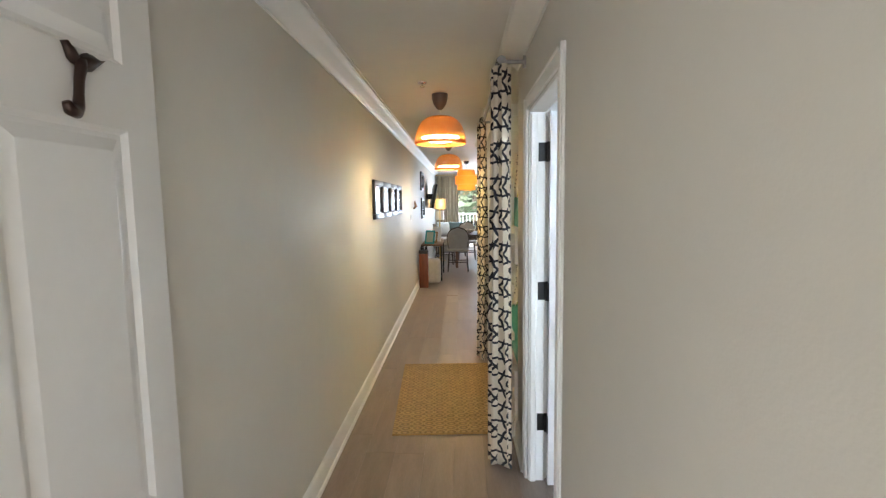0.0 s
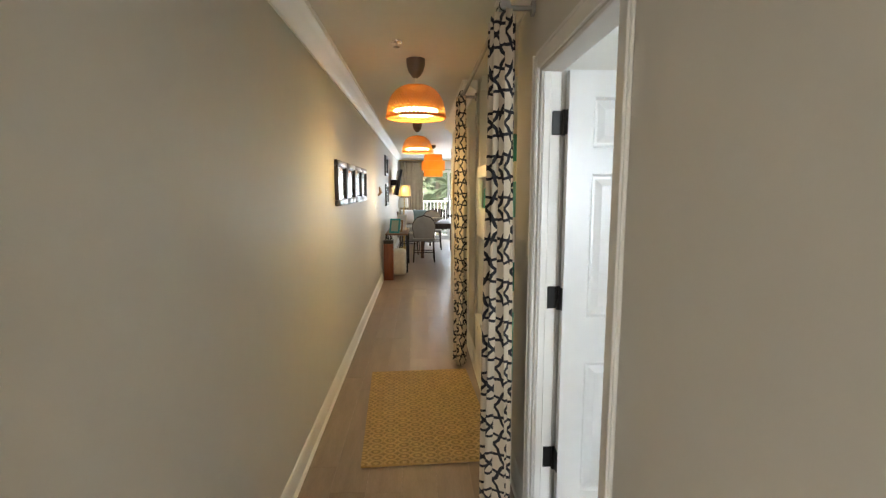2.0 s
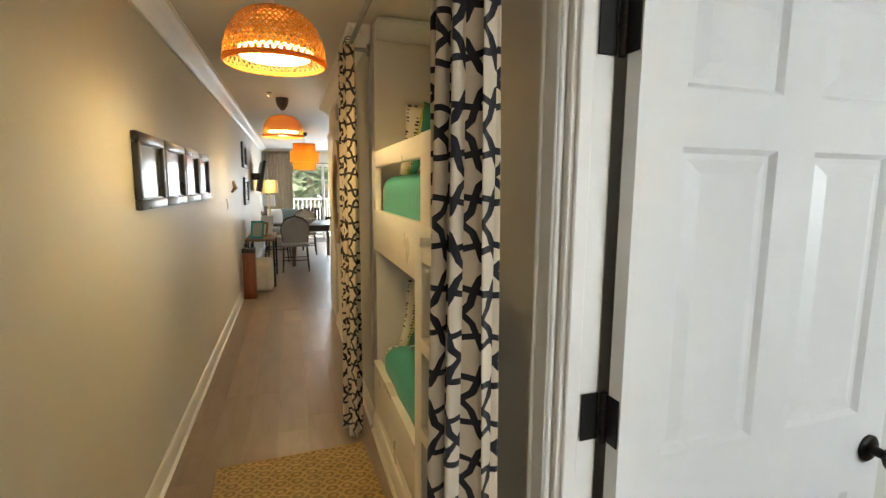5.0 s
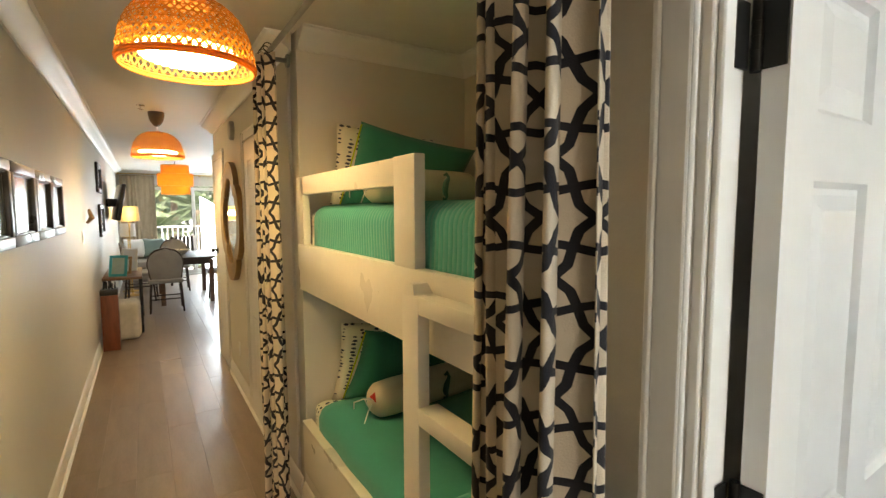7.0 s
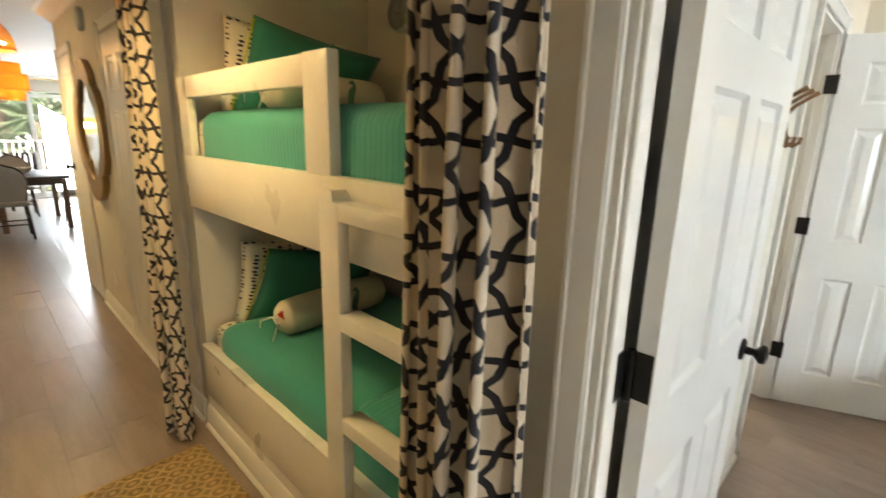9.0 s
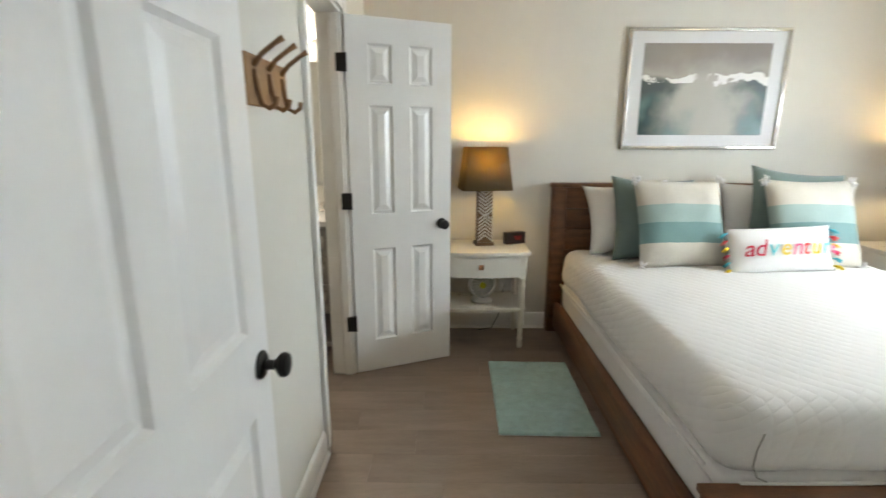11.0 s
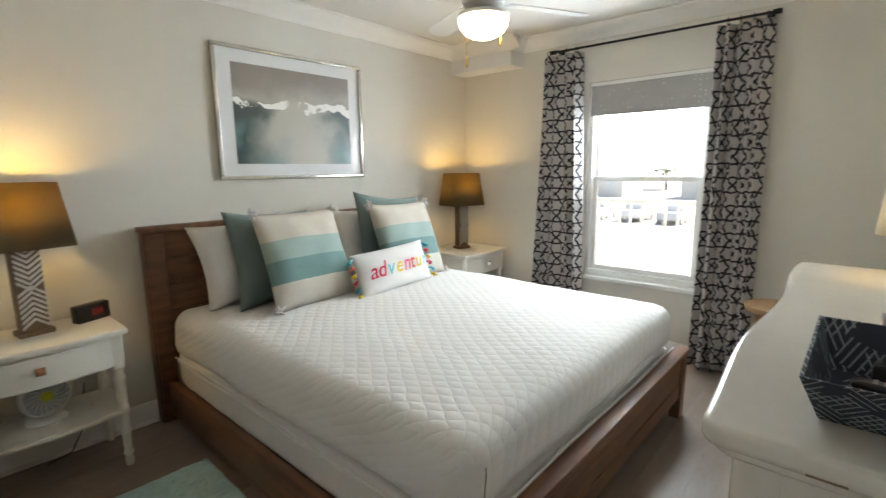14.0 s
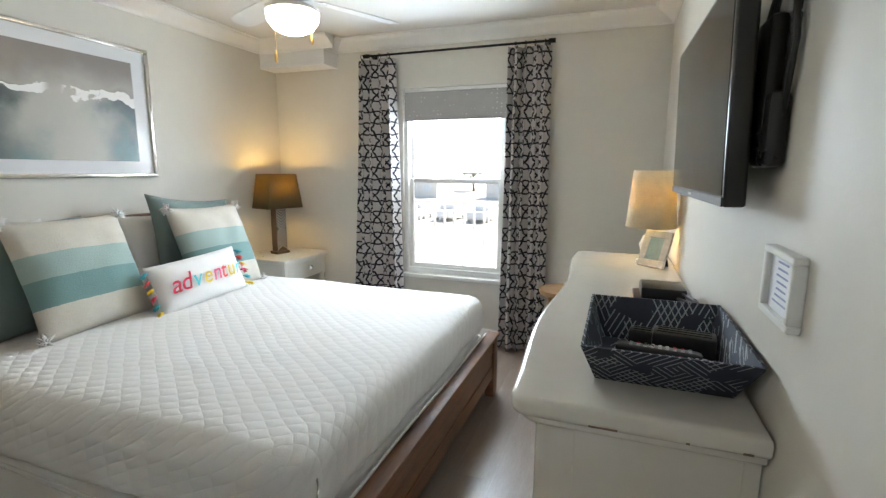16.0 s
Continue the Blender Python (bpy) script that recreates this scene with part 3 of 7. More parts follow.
def panel_door(name, width, height, t, label, m, rows=((0.20, 0.755), (0.955, 1.54), (1.65, 1.85)), knob_x=None, hinges=(0.26, 0.965, 1.755), cols=2, leaf=0.03, stile=0.115):
    """A six-panel door, hinged at the origin and running along x; its thickness lies from y = 0 to t."""
    root = thing(name, label, "door", m, kind="structure")
    mid = 0.1
    if cols == 2:
        xs = [(stile, width / 2 - mid / 2), (width / 2 + mid / 2, width - stile)]
        bars = [(0, stile), (width / 2 - mid / 2, width / 2 + mid / 2), (width - stile, width)]
    else:
        xs = [(stile, width - stile)]
        bars = [(0, stile), (width - stile, width)]
    for x0, x1 in bars:
        part("stile", box(bmesh.new(), x0, x1, 0, t, 0.008, height), white_paint, root)
    zs = [0.008] + [z for r in rows for z in r] + [height]
    for z0, z1 in zip(zs[::2], zs[1::2]):
        for x0, x1 in xs:
            part("rail", box(bmesh.new(), x0, x1, 0, t, z0, z1), white_paint, root)
    for z0, z1 in rows:
        for x0, x1 in xs:
            pb = bmesh.new()
            for face, s in ((0, 1), (t, -1)):
                # sticking slope, flat ground, raised field
                steps = ((0.0, 0.0), (0.010, 0.011), (0.020, 0.011), (0.046, 0.002))
                v, f = [], []
                for inset, d in steps:
                    y = face + s * d
                    v += [(x0 + inset, y, z0 + inset), (x1 - inset, y, z0 + inset), (x1 - inset, y, z1 - inset), (x0 + inset, y, z1 - inset)]
                for k in range(len(steps) - 1):
                    for i in range(4):
                        j = (i + 1) % 4
                        f.append((4 * k + i, 4 * k + j, 4 * k + 4 + j, 4 * k + 4 + i))
                e = 4 * (len(steps) - 1)
                f.append((e, e + 1, e + 2, e + 3))
                if s < 0:
                    f = [q[::-1] for q in f]
                grid_mesh(pb, v, f)
            part("panel", pb, white_paint, root)
    if knob_x:
        knob_set(root, knob_x, 0.876, t)
    for z in hinges:
        hinge(root, z, leaf=leaf)
    return root


casing("door_frame_bedroom", "y", XR, -1, 1.965, 2.755, 1.965, "white stepped casing of the bedroom doorway")
casing("door_frame_bathroom", "x", YD, -1, 2.47, 3.15, 2.00, "white stepped casing of the bathroom doorway", depth=0.13, back=False)
bed_door = panel_door("door_bedroom", 0.762, 1.945, 0.035, "white six-panel bedroom door standing wide open", pose(0.812, 2.686, 0, 0, 0, 0.8), rows=((0.20, 0.775), (0.968, 1.550), (1.652, 1.845)), knob_x=0.712, hinges=(), stile=0.1)
for z in (0.334, 1.043, 1.752):
    # one leaf on the jamb, one on the door's edge, the pin between them
    bm = box(bmesh.new(), -0.050, -0.012, 0.0475, 0.0515, z - 0.047, z + 0.047, 0.0015, 1)
    box(bm, -0.0045, -0.0005, 0.002, 0.035, z - 0.047, z + 0.047, 0.0015, 1)
    tube(bm, [(-0.007, 0.040, z - 0.050), (-0.007, 0.040, z + 0.050)], 0.0075, 10)
    for k in (-0.02, 0.0, 0.02):
        tube(bm, [(-0.007, 0.040, z + k - 0.001), (-0.007, 0.040, z + k + 0.001)], 0.0085, 10)
    part("hinge", bm, black_metal, bed_door, "black butt hinge", 40)
BATH_HINGE = pose(3.136, 2.803, 0, 0, 0, -67)
bath_door = panel_door("door_bathroom", 0.592, 1.98, 0.035, "white six-panel bathroom door standing open", BATH_HINGE, knob_x=0.535, hinges=(0.32, 1.033, 1.748))
for z in (0.32, 1.033, 1.748):
    bm = box(bmesh.new(), 3.1185, 3.1225, 2.804, 2.852, z - 0.045, z + 0.045, 0.002, 2)
    tube(bm, [(3.124, 2.801, z - 0.046), (3.124, 2.801, z + 0.046)], 0.007, 10)
    part("jamb_leaf", bm, black_metal, bath_door, "black hinge leaf on the jamb", 40, BATH_HINGE.inverted())


front = panel_door("door_entry", 0.92, 2.04, 0.042, "white panelled front door folded back against the wall", pose(-0.345, 0.485, 0, 0, 0, 90), rows=((0.22, 0.70), (0.84, 1.671), (1.808, 1.95)), hinges=(), stile=0.1)
closet_door = panel_door("door_closet", 0.53, 1.98, 0.012, "cream panelled closet door, closed", pose(0.699, 7.185, 0, 0, 0, 90), hinges=())
bm = bmesh.new()
lathe(bm, ((0.030, 0.0), (0.030, 0.005), (0.012, 0.010), (0.011, 0.032), (0.020, 0.040), (0.028, 0.050), (0.024, 0.062), (0.010, 0.066)), 24, pose(0.47, 0.012, 1.10, -90, 0, 0))
part("knob", bm, black_metal, closet_door, "round black door knob", 40)
casing("door_frame_closet", "y", XR - 0.015, -1, 7.17, 7.73, 2.00, "cream casing of the closet doorway", back=False)
casing("door_frame_utility", "y", XR - 0.015, -1, 5.40, 6.06, 2.00, "cream casing of a closed utility door", back=False)
panel_door("door_utility", 0.62, 1.98, 0.012, "cream closed utility door", pose(0.699, 5.42, 0, 0, 0, 90), hinges=())

# ---------------------------------------------------------------- hall: curtains, bunks, lamps, pictures
def curtain(name, label, mat, centre, width, drop, top, axis="y", folds=4, depth=0.05, fullness=2.1, seed=1, flare=1.0, group="curtains"):
    """A hanging panel with soft folds; the print follows the cloth's own length."""
    root = thing(name, label, "curtain", pose(*centre), group)
    nu, nv = 120, 34
    rnd = random.Random(seed)
    ph = [rnd.uniform(0, 6.28) for _ in range(3)]
    verts, uvs, faces = [], [], []
    for j in range(nv + 1):
        v = j / nv
        row, length = [], 0.0
        w = width * (1 + (flare - 1) * v)
        for i in range(nu + 1):
            s = i / nu - 0.5
            a = 2 * math.pi * folds * (s + 0.03 * math.sin(6.28 * s * 1.7 + ph[0]) + 0.012 * math.sin(3 * v + ph[1]))
            amp = depth * (0.72 + 0.28 * math.sin(5.1 * s + ph[2])) * (0.8 + 0.2 * v)
            off = amp * math.sin(a) + 0.012 * math.sin(2.4 * v + 9 * s + ph[1])
            along = s * w + 0.018 * math.sin(2 * a) * (0.6 + 0.4 * v)
            row.append((along, off, -v * drop))
        for i, (al, off, z) in enumerate(row):
            if i:
                length += math.hypot(row[i][0] - row[i - 1][0], row[i][1] - row[i - 1][1])
            verts.append((off, al, z) if axis == "y" else (al, off, z))
            uvs.append((length, z))
    for j in range(nv):
        for i in range(nu):
            k = j * (nu + 1) + i
            faces.append((k, k + 1, k + nu + 2, k + nu + 1))
    me = bpy.data.meshes.new("cloth")
    me.from_pydata(verts, [], faces)
    uv = me.uv_layers.new(name="UVMap")
    flat = [c for p in me.loops for c in uvs[p.vertex_index]]
    uv.data.foreach_set("uv", flat)
    me.polygons.foreach_set("use_smooth", [True] * len(me.polygons))
    me.materials.append(mat)
    ob = new("cloth", me)
    ob.parent = root
    th = ob.modifiers.new("thickness", "SOLIDIFY")
    th.thickness = 0.002
    for i in range(folds):
        s = (i + 0.5) / folds - 0.5
        bm = bmesh.new()
        ring = [(0.021 * math.cos(c), 0, 0.021 * math.sin(c)) for c in np.linspace(0, 2 * math.pi, 16, endpoint=False)]
        if axis == "x":
            ring = [(0, x, z) for x, _, z in ring]
        p = (0, s * width, 0.018) if axis == "y" else (s * width, 0, 0.018)
        tube(bm, [Vector(q) + Vector(p) for q in ring], 0.0022, 6, True)
        part("curtain_ring", bm, black_metal, root, smooth=179)
    return root


def curtain_rod(name, label, a, b, r, mat, end, brackets):
    root = thing(name, label, "curtain rod")
    bm = bmesh.new()
    tube(bm, [a, b], r, 14)
    part("rod", bm, mat, root, smooth=50)
    for e in (a, b):
        bm = bmesh.new()
        d = (Vector(b) - Vector(a)).normalized()
        c = Vector(e)
        tube(bm, [c - d * 0.022, c + d * 0.022], r * 1.9, 14)
        part("end_cap", bm, mat, root, smooth=50)
    for p, q in brackets:
        bm = bmesh.new()
        tube(bm, [p, q], r * 0.9, 12)
        n = (Vector(q) - Vector(p)).normalized()
        tube(bm, [Vector(q) - n * 0.012, Vector(q)], r * 2.6, 18)
        part("bracket", bm, mat, root, smooth=50)
    return root


curtain_rod("curtain_rod", "galvanised pipe curtain rod across the bunk alcove", (0.585, 2.86, 2.235), (0.585, 4.84, 2.235), 0.012, galvanised, None,
            [((0.585, 2.885, 2.235), (0.714, 2.885, 2.235)), ((0.585, 4.81, 2.235), (0.699, 4.81, 2.235))])
curtain("curtain", "white curtain with black star trellis, drawn beside the doorway", curtain_cloth, (0.582, 2.950, 2.215), 0.27, 2.195, 0, folds=4, depth=0.060, seed=3, flare=1.06)
curtain("curtain", "white curtain with black star trellis at the alcove's far end", curtain_cloth, (0.567, 4.725, 2.215), 0.20, 2.195, 0, folds=4, depth=0.05, seed=8, flare=1.04)

# --- jute rug with ring relief
root = thing("rug", "golden woven jute rug with ringed relief on the hall floor", "rug", pose(0.255, 3.905, 0, 0, 0, 3.0))
bm = bmesh.new()
soft_box(bm, 0.385, 0.665, 0.005, 0.005, 14, pose(0, 0, 0.005))
jute_rug = material("jute_rug", (0.50, 0.345, 0.155), 0.92, var=0.20, scale=18, bump=0.8, bump_scale=150)
nt, b = nodes_of(jute_rug)
tc = nt.nodes.new("ShaderNodeTexCoord")
vo = nt.nodes.new("ShaderNodeTexVoronoi")
vo.voronoi_dimensions = "2D"
vo.inputs["Scale"].default_value = 1.0
vo.inputs["Randomness"].default_value = 0.12
rm = nt.nodes.new("ShaderNodeMapping")
rm.inputs["Scale"].default_value = (13.0, 17.0, 1.0)
nt.links.new(tc.outputs["Object"], rm.inputs["Vector"])
nt.links.new(rm.outputs[0], vo.inputs["Vector"])
sn = nt.nodes.new("ShaderNodeMath")
sn.operation = "MULTIPLY"
sn.inputs[1].default_value = 17.0
nt.links.new(vo.outputs["Distance"], sn.inputs[0])
s2 = nt.nodes.new("ShaderNodeMath")
s2.operation = "SINE"
nt.links.new(sn.outputs[0], s2.inputs[0])
bp = nt.nodes.new("ShaderNodeBump")
bp.inputs["Strength"].default_value = 0.9
bp.inputs["Distance"].default_value = 0.006
nt.links.new(s2.outputs[0], bp.inputs["Height"])
nt.links.new(b.inputs["Normal"].links[0].from_socket, bp.inputs["Normal"])
nt.links.new(bp.outputs[0], b.inputs["Normal"])
# shade of the ring grooves put into the colour: darker where the relief dips
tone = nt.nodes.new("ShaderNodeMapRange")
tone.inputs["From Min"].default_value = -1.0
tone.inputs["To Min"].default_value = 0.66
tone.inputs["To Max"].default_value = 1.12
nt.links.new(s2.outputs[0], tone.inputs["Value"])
groove_shade = nt.nodes.new("ShaderNodeVectorMath")
groove_shade.operation = "SCALE"
nt.links.new(socket_colour(nt, b), groove_shade.inputs[0])
nt.links.new(tone.outputs[0], groove_shade.inputs["Scale"])
nt.links.new(groove_shade.outputs[0], b.inputs["Base Color"])
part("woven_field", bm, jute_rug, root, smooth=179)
for s in (-1, 1):
    bm = bmesh.new()
    tube(bm, [(x, s * 0.662, 0.006) for x in np.linspace(-0.382, 0.382, 12)], 0.006, 8)
    part("bound_edge", bm, jute, root, smooth=179)

# --- built-in bunk bed
Y0, Y1, XF = 3.205, 4.730, 0.695
bunk = thing("bunk_bed", "cream painted built-in double bunk bed in the alcove", "bunk bed")
for nm, dims in (("upper_rail", (XF, XF + 0.035, Y0, Y1, 1.118, 1.342)), ("lower_rail", (XF, XF + 0.035, Y0, Y1, 0.175, 0.428)),
                 ("guard_rail", (XF, XF + 0.032, 3.662, 4.655, 1.578, 1.662)), ("guard_post", (XF - 0.002, XF + 0.034, 3.532, 3.662, 1.340, 1.664)),
                 ("end_post", (XF, XF + 0.034, 4.620, Y1, 1.341, 1.662)), ("upper_deck", (XF + 0.035, 1.695, Y0, Y1, 1.135, 1.160)),
                 ("lower_deck", (XF + 0.035, 1.695, Y0, Y1, 0.27, 0.295)), ("rail_cap", (XF - 0.004, XF + 0.045, Y0, Y1, 0.426, 0.442)), ("toe_board", (XF + 0.004, XF + 0.03, Y0, Y1, 0.0, 0.176))):
    part(nm, box(bmesh.new(), *dims, 0.004, 2), cream_paint, bunk, smooth=40)
bm = bmesh.new()
run_profile(bm, BASE, (XF + 0.004, Y0), (XF + 0.004, Y1), (-1, 0), 0)
run_profile(bm, QUARTER, (XF + 0.004, Y0), (XF + 0.004, Y1), (-1, 0), 0)
part("base_moulding", bm, cream_paint, bunk, smooth=50)

ladder = thing("bunk_ladder", "cream painted ladder hooked on the upper bunk rail", "ladder", pose(0.628, 0, 0))
for y0, y1 in ((3.402, 3.488), (3.06, 3.14)):
    bm = box(bmesh.new(), 0, 0.035, y0, y1, 0.011, 1.290, 0.004, 2)
    st = part("stringer", bm, cream_paint, ladder, smooth=40)
    bm = bmesh.new()
    yc = (y0 + y1) / 2
    v = [(0.0, y0 + 0.02, 1.290), (0.058, y0 + 0.02, 1.290), (0.058, y1 - 0.008, 1.290), (0.0, y1 - 0.008, 1.290), (0.006, y0 + 0.034, 1.317), (0.05, y0 + 0.034, 1.317), (0.05, y1 - 0.024, 1.317), (0.006, y1 - 0.024, 1.317)]
    grid_mesh(bm, v, [(0, 1, 5, 4), (1, 2, 6, 5), (2, 3, 7, 6), (3, 0, 4, 7), (4, 5, 6, 7), (3, 2, 1, 0)])
    part("hook_block", bm, cream_paint, ladder)
for z in (0.385, 0.683, 0.982):
    part("rung", box(bmesh.new(), -0.002, 0.06, 3.138, 3.404, z - 0.025, z + 0.022, 0.005, 2), cream_paint, ladder, smooth=40)
part("top_bar", box(bmesh.new(), 0.001, 0.06, 3.138, 3.404, 1.243, 1.290, 0.005, 2), cream_paint, ladder, smooth=40)


def drape(p, hx, hy, seed):
    q = p.copy()
    q.z += 0.006 * noise.noise(Vector((p.x * 5 + seed, p.y * 4, 0.3)))
    q.x += 0.006 * noise.noise(Vector((p.y * 5, p.z * 6, seed)))
    return q


def bunk_mattress(z0, z1, label_m, label_q, quilt, fold):
    hz = (z1 - z0) / 2
    m = thing("mattress", label_m, "mattress", pose(1.205, 3.960, z0))
    bm = bmesh.new()
    soft_box(bm, 0.465, 0.765, hz - 0.012, 0.06, 12, pose(0, 0.0, hz - 0.006))
    part("fitted_sheet", bm, whale_cotton, m, smooth=179)
    q = thing("quilt", label_q, "quilt", pose(1.205, 3.915, z0))
    bm = bmesh.new()
    soft_box(bm, 0.476, 0.72, hz, 0.075, 18, pose(0, 0, hz + 0.002), lambda p: drape(p, 0.47, 0.84, z0))
    part("cover", bm, quilt, q, smooth=179)
    if fold:
        bm = bmesh.new()
        soft_box(bm, 0.44, 0.16, 0.035, 0.034, 12, pose(0.0, -0.52, 2 * hz + 0.03), lambda p: drape(p, 0, 0, 5))
        part("folded_end", bm, green_quilt, q, "ribbed green folded end", smooth=179)


bunk_mattress(1.160, 1.530, "upper bunk mattress in a whale print sheet", "ribbed sea green quilt tucked over the upper bunk", green_quilt, False)
bunk_mattress(0.295, 0.562, "lower bunk mattress in a whale print sheet", "sea green quilt on the lower bunk, folded at the foot", green_cotton, True)


def bunk_pillows(z, dy, tag):
    p = thing("pillow", "whale print pillow standing on the " + tag + " bunk", "pillow", pose(1.15, 4.635, z + 0.150, 12, 4, 0), "bunk pillows")
    bm = bmesh.new()
    cushion(bm, 0.62, 0.45, 0.12, None, 16, 0.07, z)
    part("case", bm, whale_cotton, p, smooth=179)
    p = thing("pillow", "deep green pillow with a yellow piped edge on the " + tag + " bunk", "pillow", pose(1.20, 4.515, z + 0.130, 26, 9, -4), "bunk pillows")
    bm = bmesh.new()
    cushion(bm, 0.62, 0.45, 0.16, None, 18, 0.07, z + 2)
    part("case", bm, green_dark, p, smooth=179)
    bm = bmesh.new()
    tube(bm, [(-0.305, 0, s * 0.212) for s in np.linspace(-1, 1, 9)], 0.004, 6)
    part("piping", bm, yellow_cotton, p, "lime yellow piping", smooth=179)
    r = thing("bolster", "cream bolster with a green seahorse on the " + tag + " bunk", "cushion", pose(1.19, 4.34, z + 0.082, 0, 90, 7))
    bm = bmesh.new()
    lathe(bm, ((0.02, -0.305), (0.06, -0.295), (0.078, -0.27), (0.083, -0.2), (0.084, 0), (0.083, 0.2), (0.078, 0.27), (0.06, 0.295), (0.02, 0.305)), 28)
    part("case", bm, cream_cotton, r, smooth=60)
    bm = bmesh.new()
    pts = [(0.0, 0.055), (0.018, 0.062), (0.022, 0.045), (0.008, 0.030), (-0.006, 0.012), (-0.012, -0.010), (-0.004, -0.030), (0.008, -0.042), (0.012, -0.055), (0.0, -0.060), (-0.006, -0.05)]
    curve = [(-v, -math.sqrt(max(0.0001, 0.0855 ** 2 - v * v)), u + 0.07) for u, v in pts]
    tube(bm, curve, [0.006, 0.010, 0.008, 0.012, 0.016, 0.016, 0.012, 0.008, 0.006, 0.005, 0.004], 8)
    part("seahorse_print", bm, seahorse_ink, r, "green seahorse motif", smooth=179)
    for k, c in enumerate(((-0.01, 0.03), (0.03, -0.01), (-0.03, -0.02))):
        bm = bmesh.new()
        tube(bm, [(c[0] * 0.3, c[1] * 0.3, -0.30), (c[0], c[1], -0.325), (c[0] * 2.2 + 0.03, c[1] * 2, -0.36), (c[0] * 2 + 0.07, c[1] * 3, -0.345)], 0.003, 6)
        part("tie_cord", bm, white_cotton, r, smooth=179)
    bm = bmesh.new()
    grid_mesh(bm, [(-0.052, -0.025, -0.300), (-0.01, -0.045, -0.306), (-0.02, 0.012, -0.306), (-0.045, -0.02, -0.296)], [(0, 1, 2), (0, 3, 1), (1, 3, 2), (2, 3, 0)])
    part("red_patch", bm, red_cotton, r, "red cloth patch")


yellow_cotton = material("yellow_cotton", (0.50, 0.55, 0.03), 0.8, var=0.08, scale=8, bump=0.2)
red_cotton = material("red_cotton", (0.50, 0.02, 0.02), 0.8, var=0.08, scale=8, bump=0.2)
cream_cotton = material("cream_cotton", (0.66, 0.61, 0.50), 0.9, var=0.06, scale=8, bump=0.4, bump_scale=200)
seahorse_ink = material("seahorse_ink", (0.06, 0.16, 0.13), 0.9, var=0.15, scale=20)
bunk_pillows(1.530, 0, "upper")
bunk_pillows(0.562, 0, "lower")

fan = thing("wall_fan", "small grey round clip fan on the alcove wall", "fan", pose(1.70, 4.36, 2.03, 0, -90, 0))
bm = bmesh.new()
lathe(bm, ((0.05, 0.0), (0.05, 0.025), (0.02, 0.03), (0.02, 0.045)), 20)
part("wall_plate", bm, grey_plastic, fan, smooth=40)
bm = bmesh.new()
lathe(bm, ((0.062, 0.03), (0.085, 0.04), (0.092, 0.06), (0.090, 0.085), (0.080, 0.095), (0.078, 0.085), (0.084, 0.06), (0.06, 0.045)), 28)
part("housing", bm, grey_plastic, fan, smooth=50)
for k in range(5):
    bm = bmesh.new()
    r = 0.016 + k * 0.016
    tube(bm, [(r * math.cos(c), r * math.sin(c), 0.094) for c in np.linspace(0, 6.283, 24, endpoint=False)], 0.0016, 5, True)
    part("grille_ring", bm, grey_plastic, fan, smooth=179)
for k in range(5):
    bm = bmesh.new()
    a = k * 1.2566
    grid_mesh(bm, [(0.01 * math.cos(a), 0.01 * math.sin(a), 0.07), (0.07 * math.cos(a), 0.07 * math.sin(a), 0.062), (0.07 * math.cos(a + 0.7), 0.07 * math.sin(a + 0.7), 0.082), (0.02 * math.cos(a + 0.7), 0.02 * math.sin(a + 0.7), 0.078)], [(0, 1, 2, 3), (3, 2, 1, 0)])
    part("blade", bm, grey_plastic, fan)


# --- woven pendant lamps
def dome_point(t, phi, r0, h):
    """t from the rim (0) up to the crown (1)."""
    a = t * math.radians(80)
    return Vector((r0 * math.cos(a) ** 0.72 * math.cos(phi), r0 * math.cos(a) ** 0.72 * math.sin(phi), h * math.sin(a) ** 0.95 / math.sin(math.radians(80)) ** 0.95))


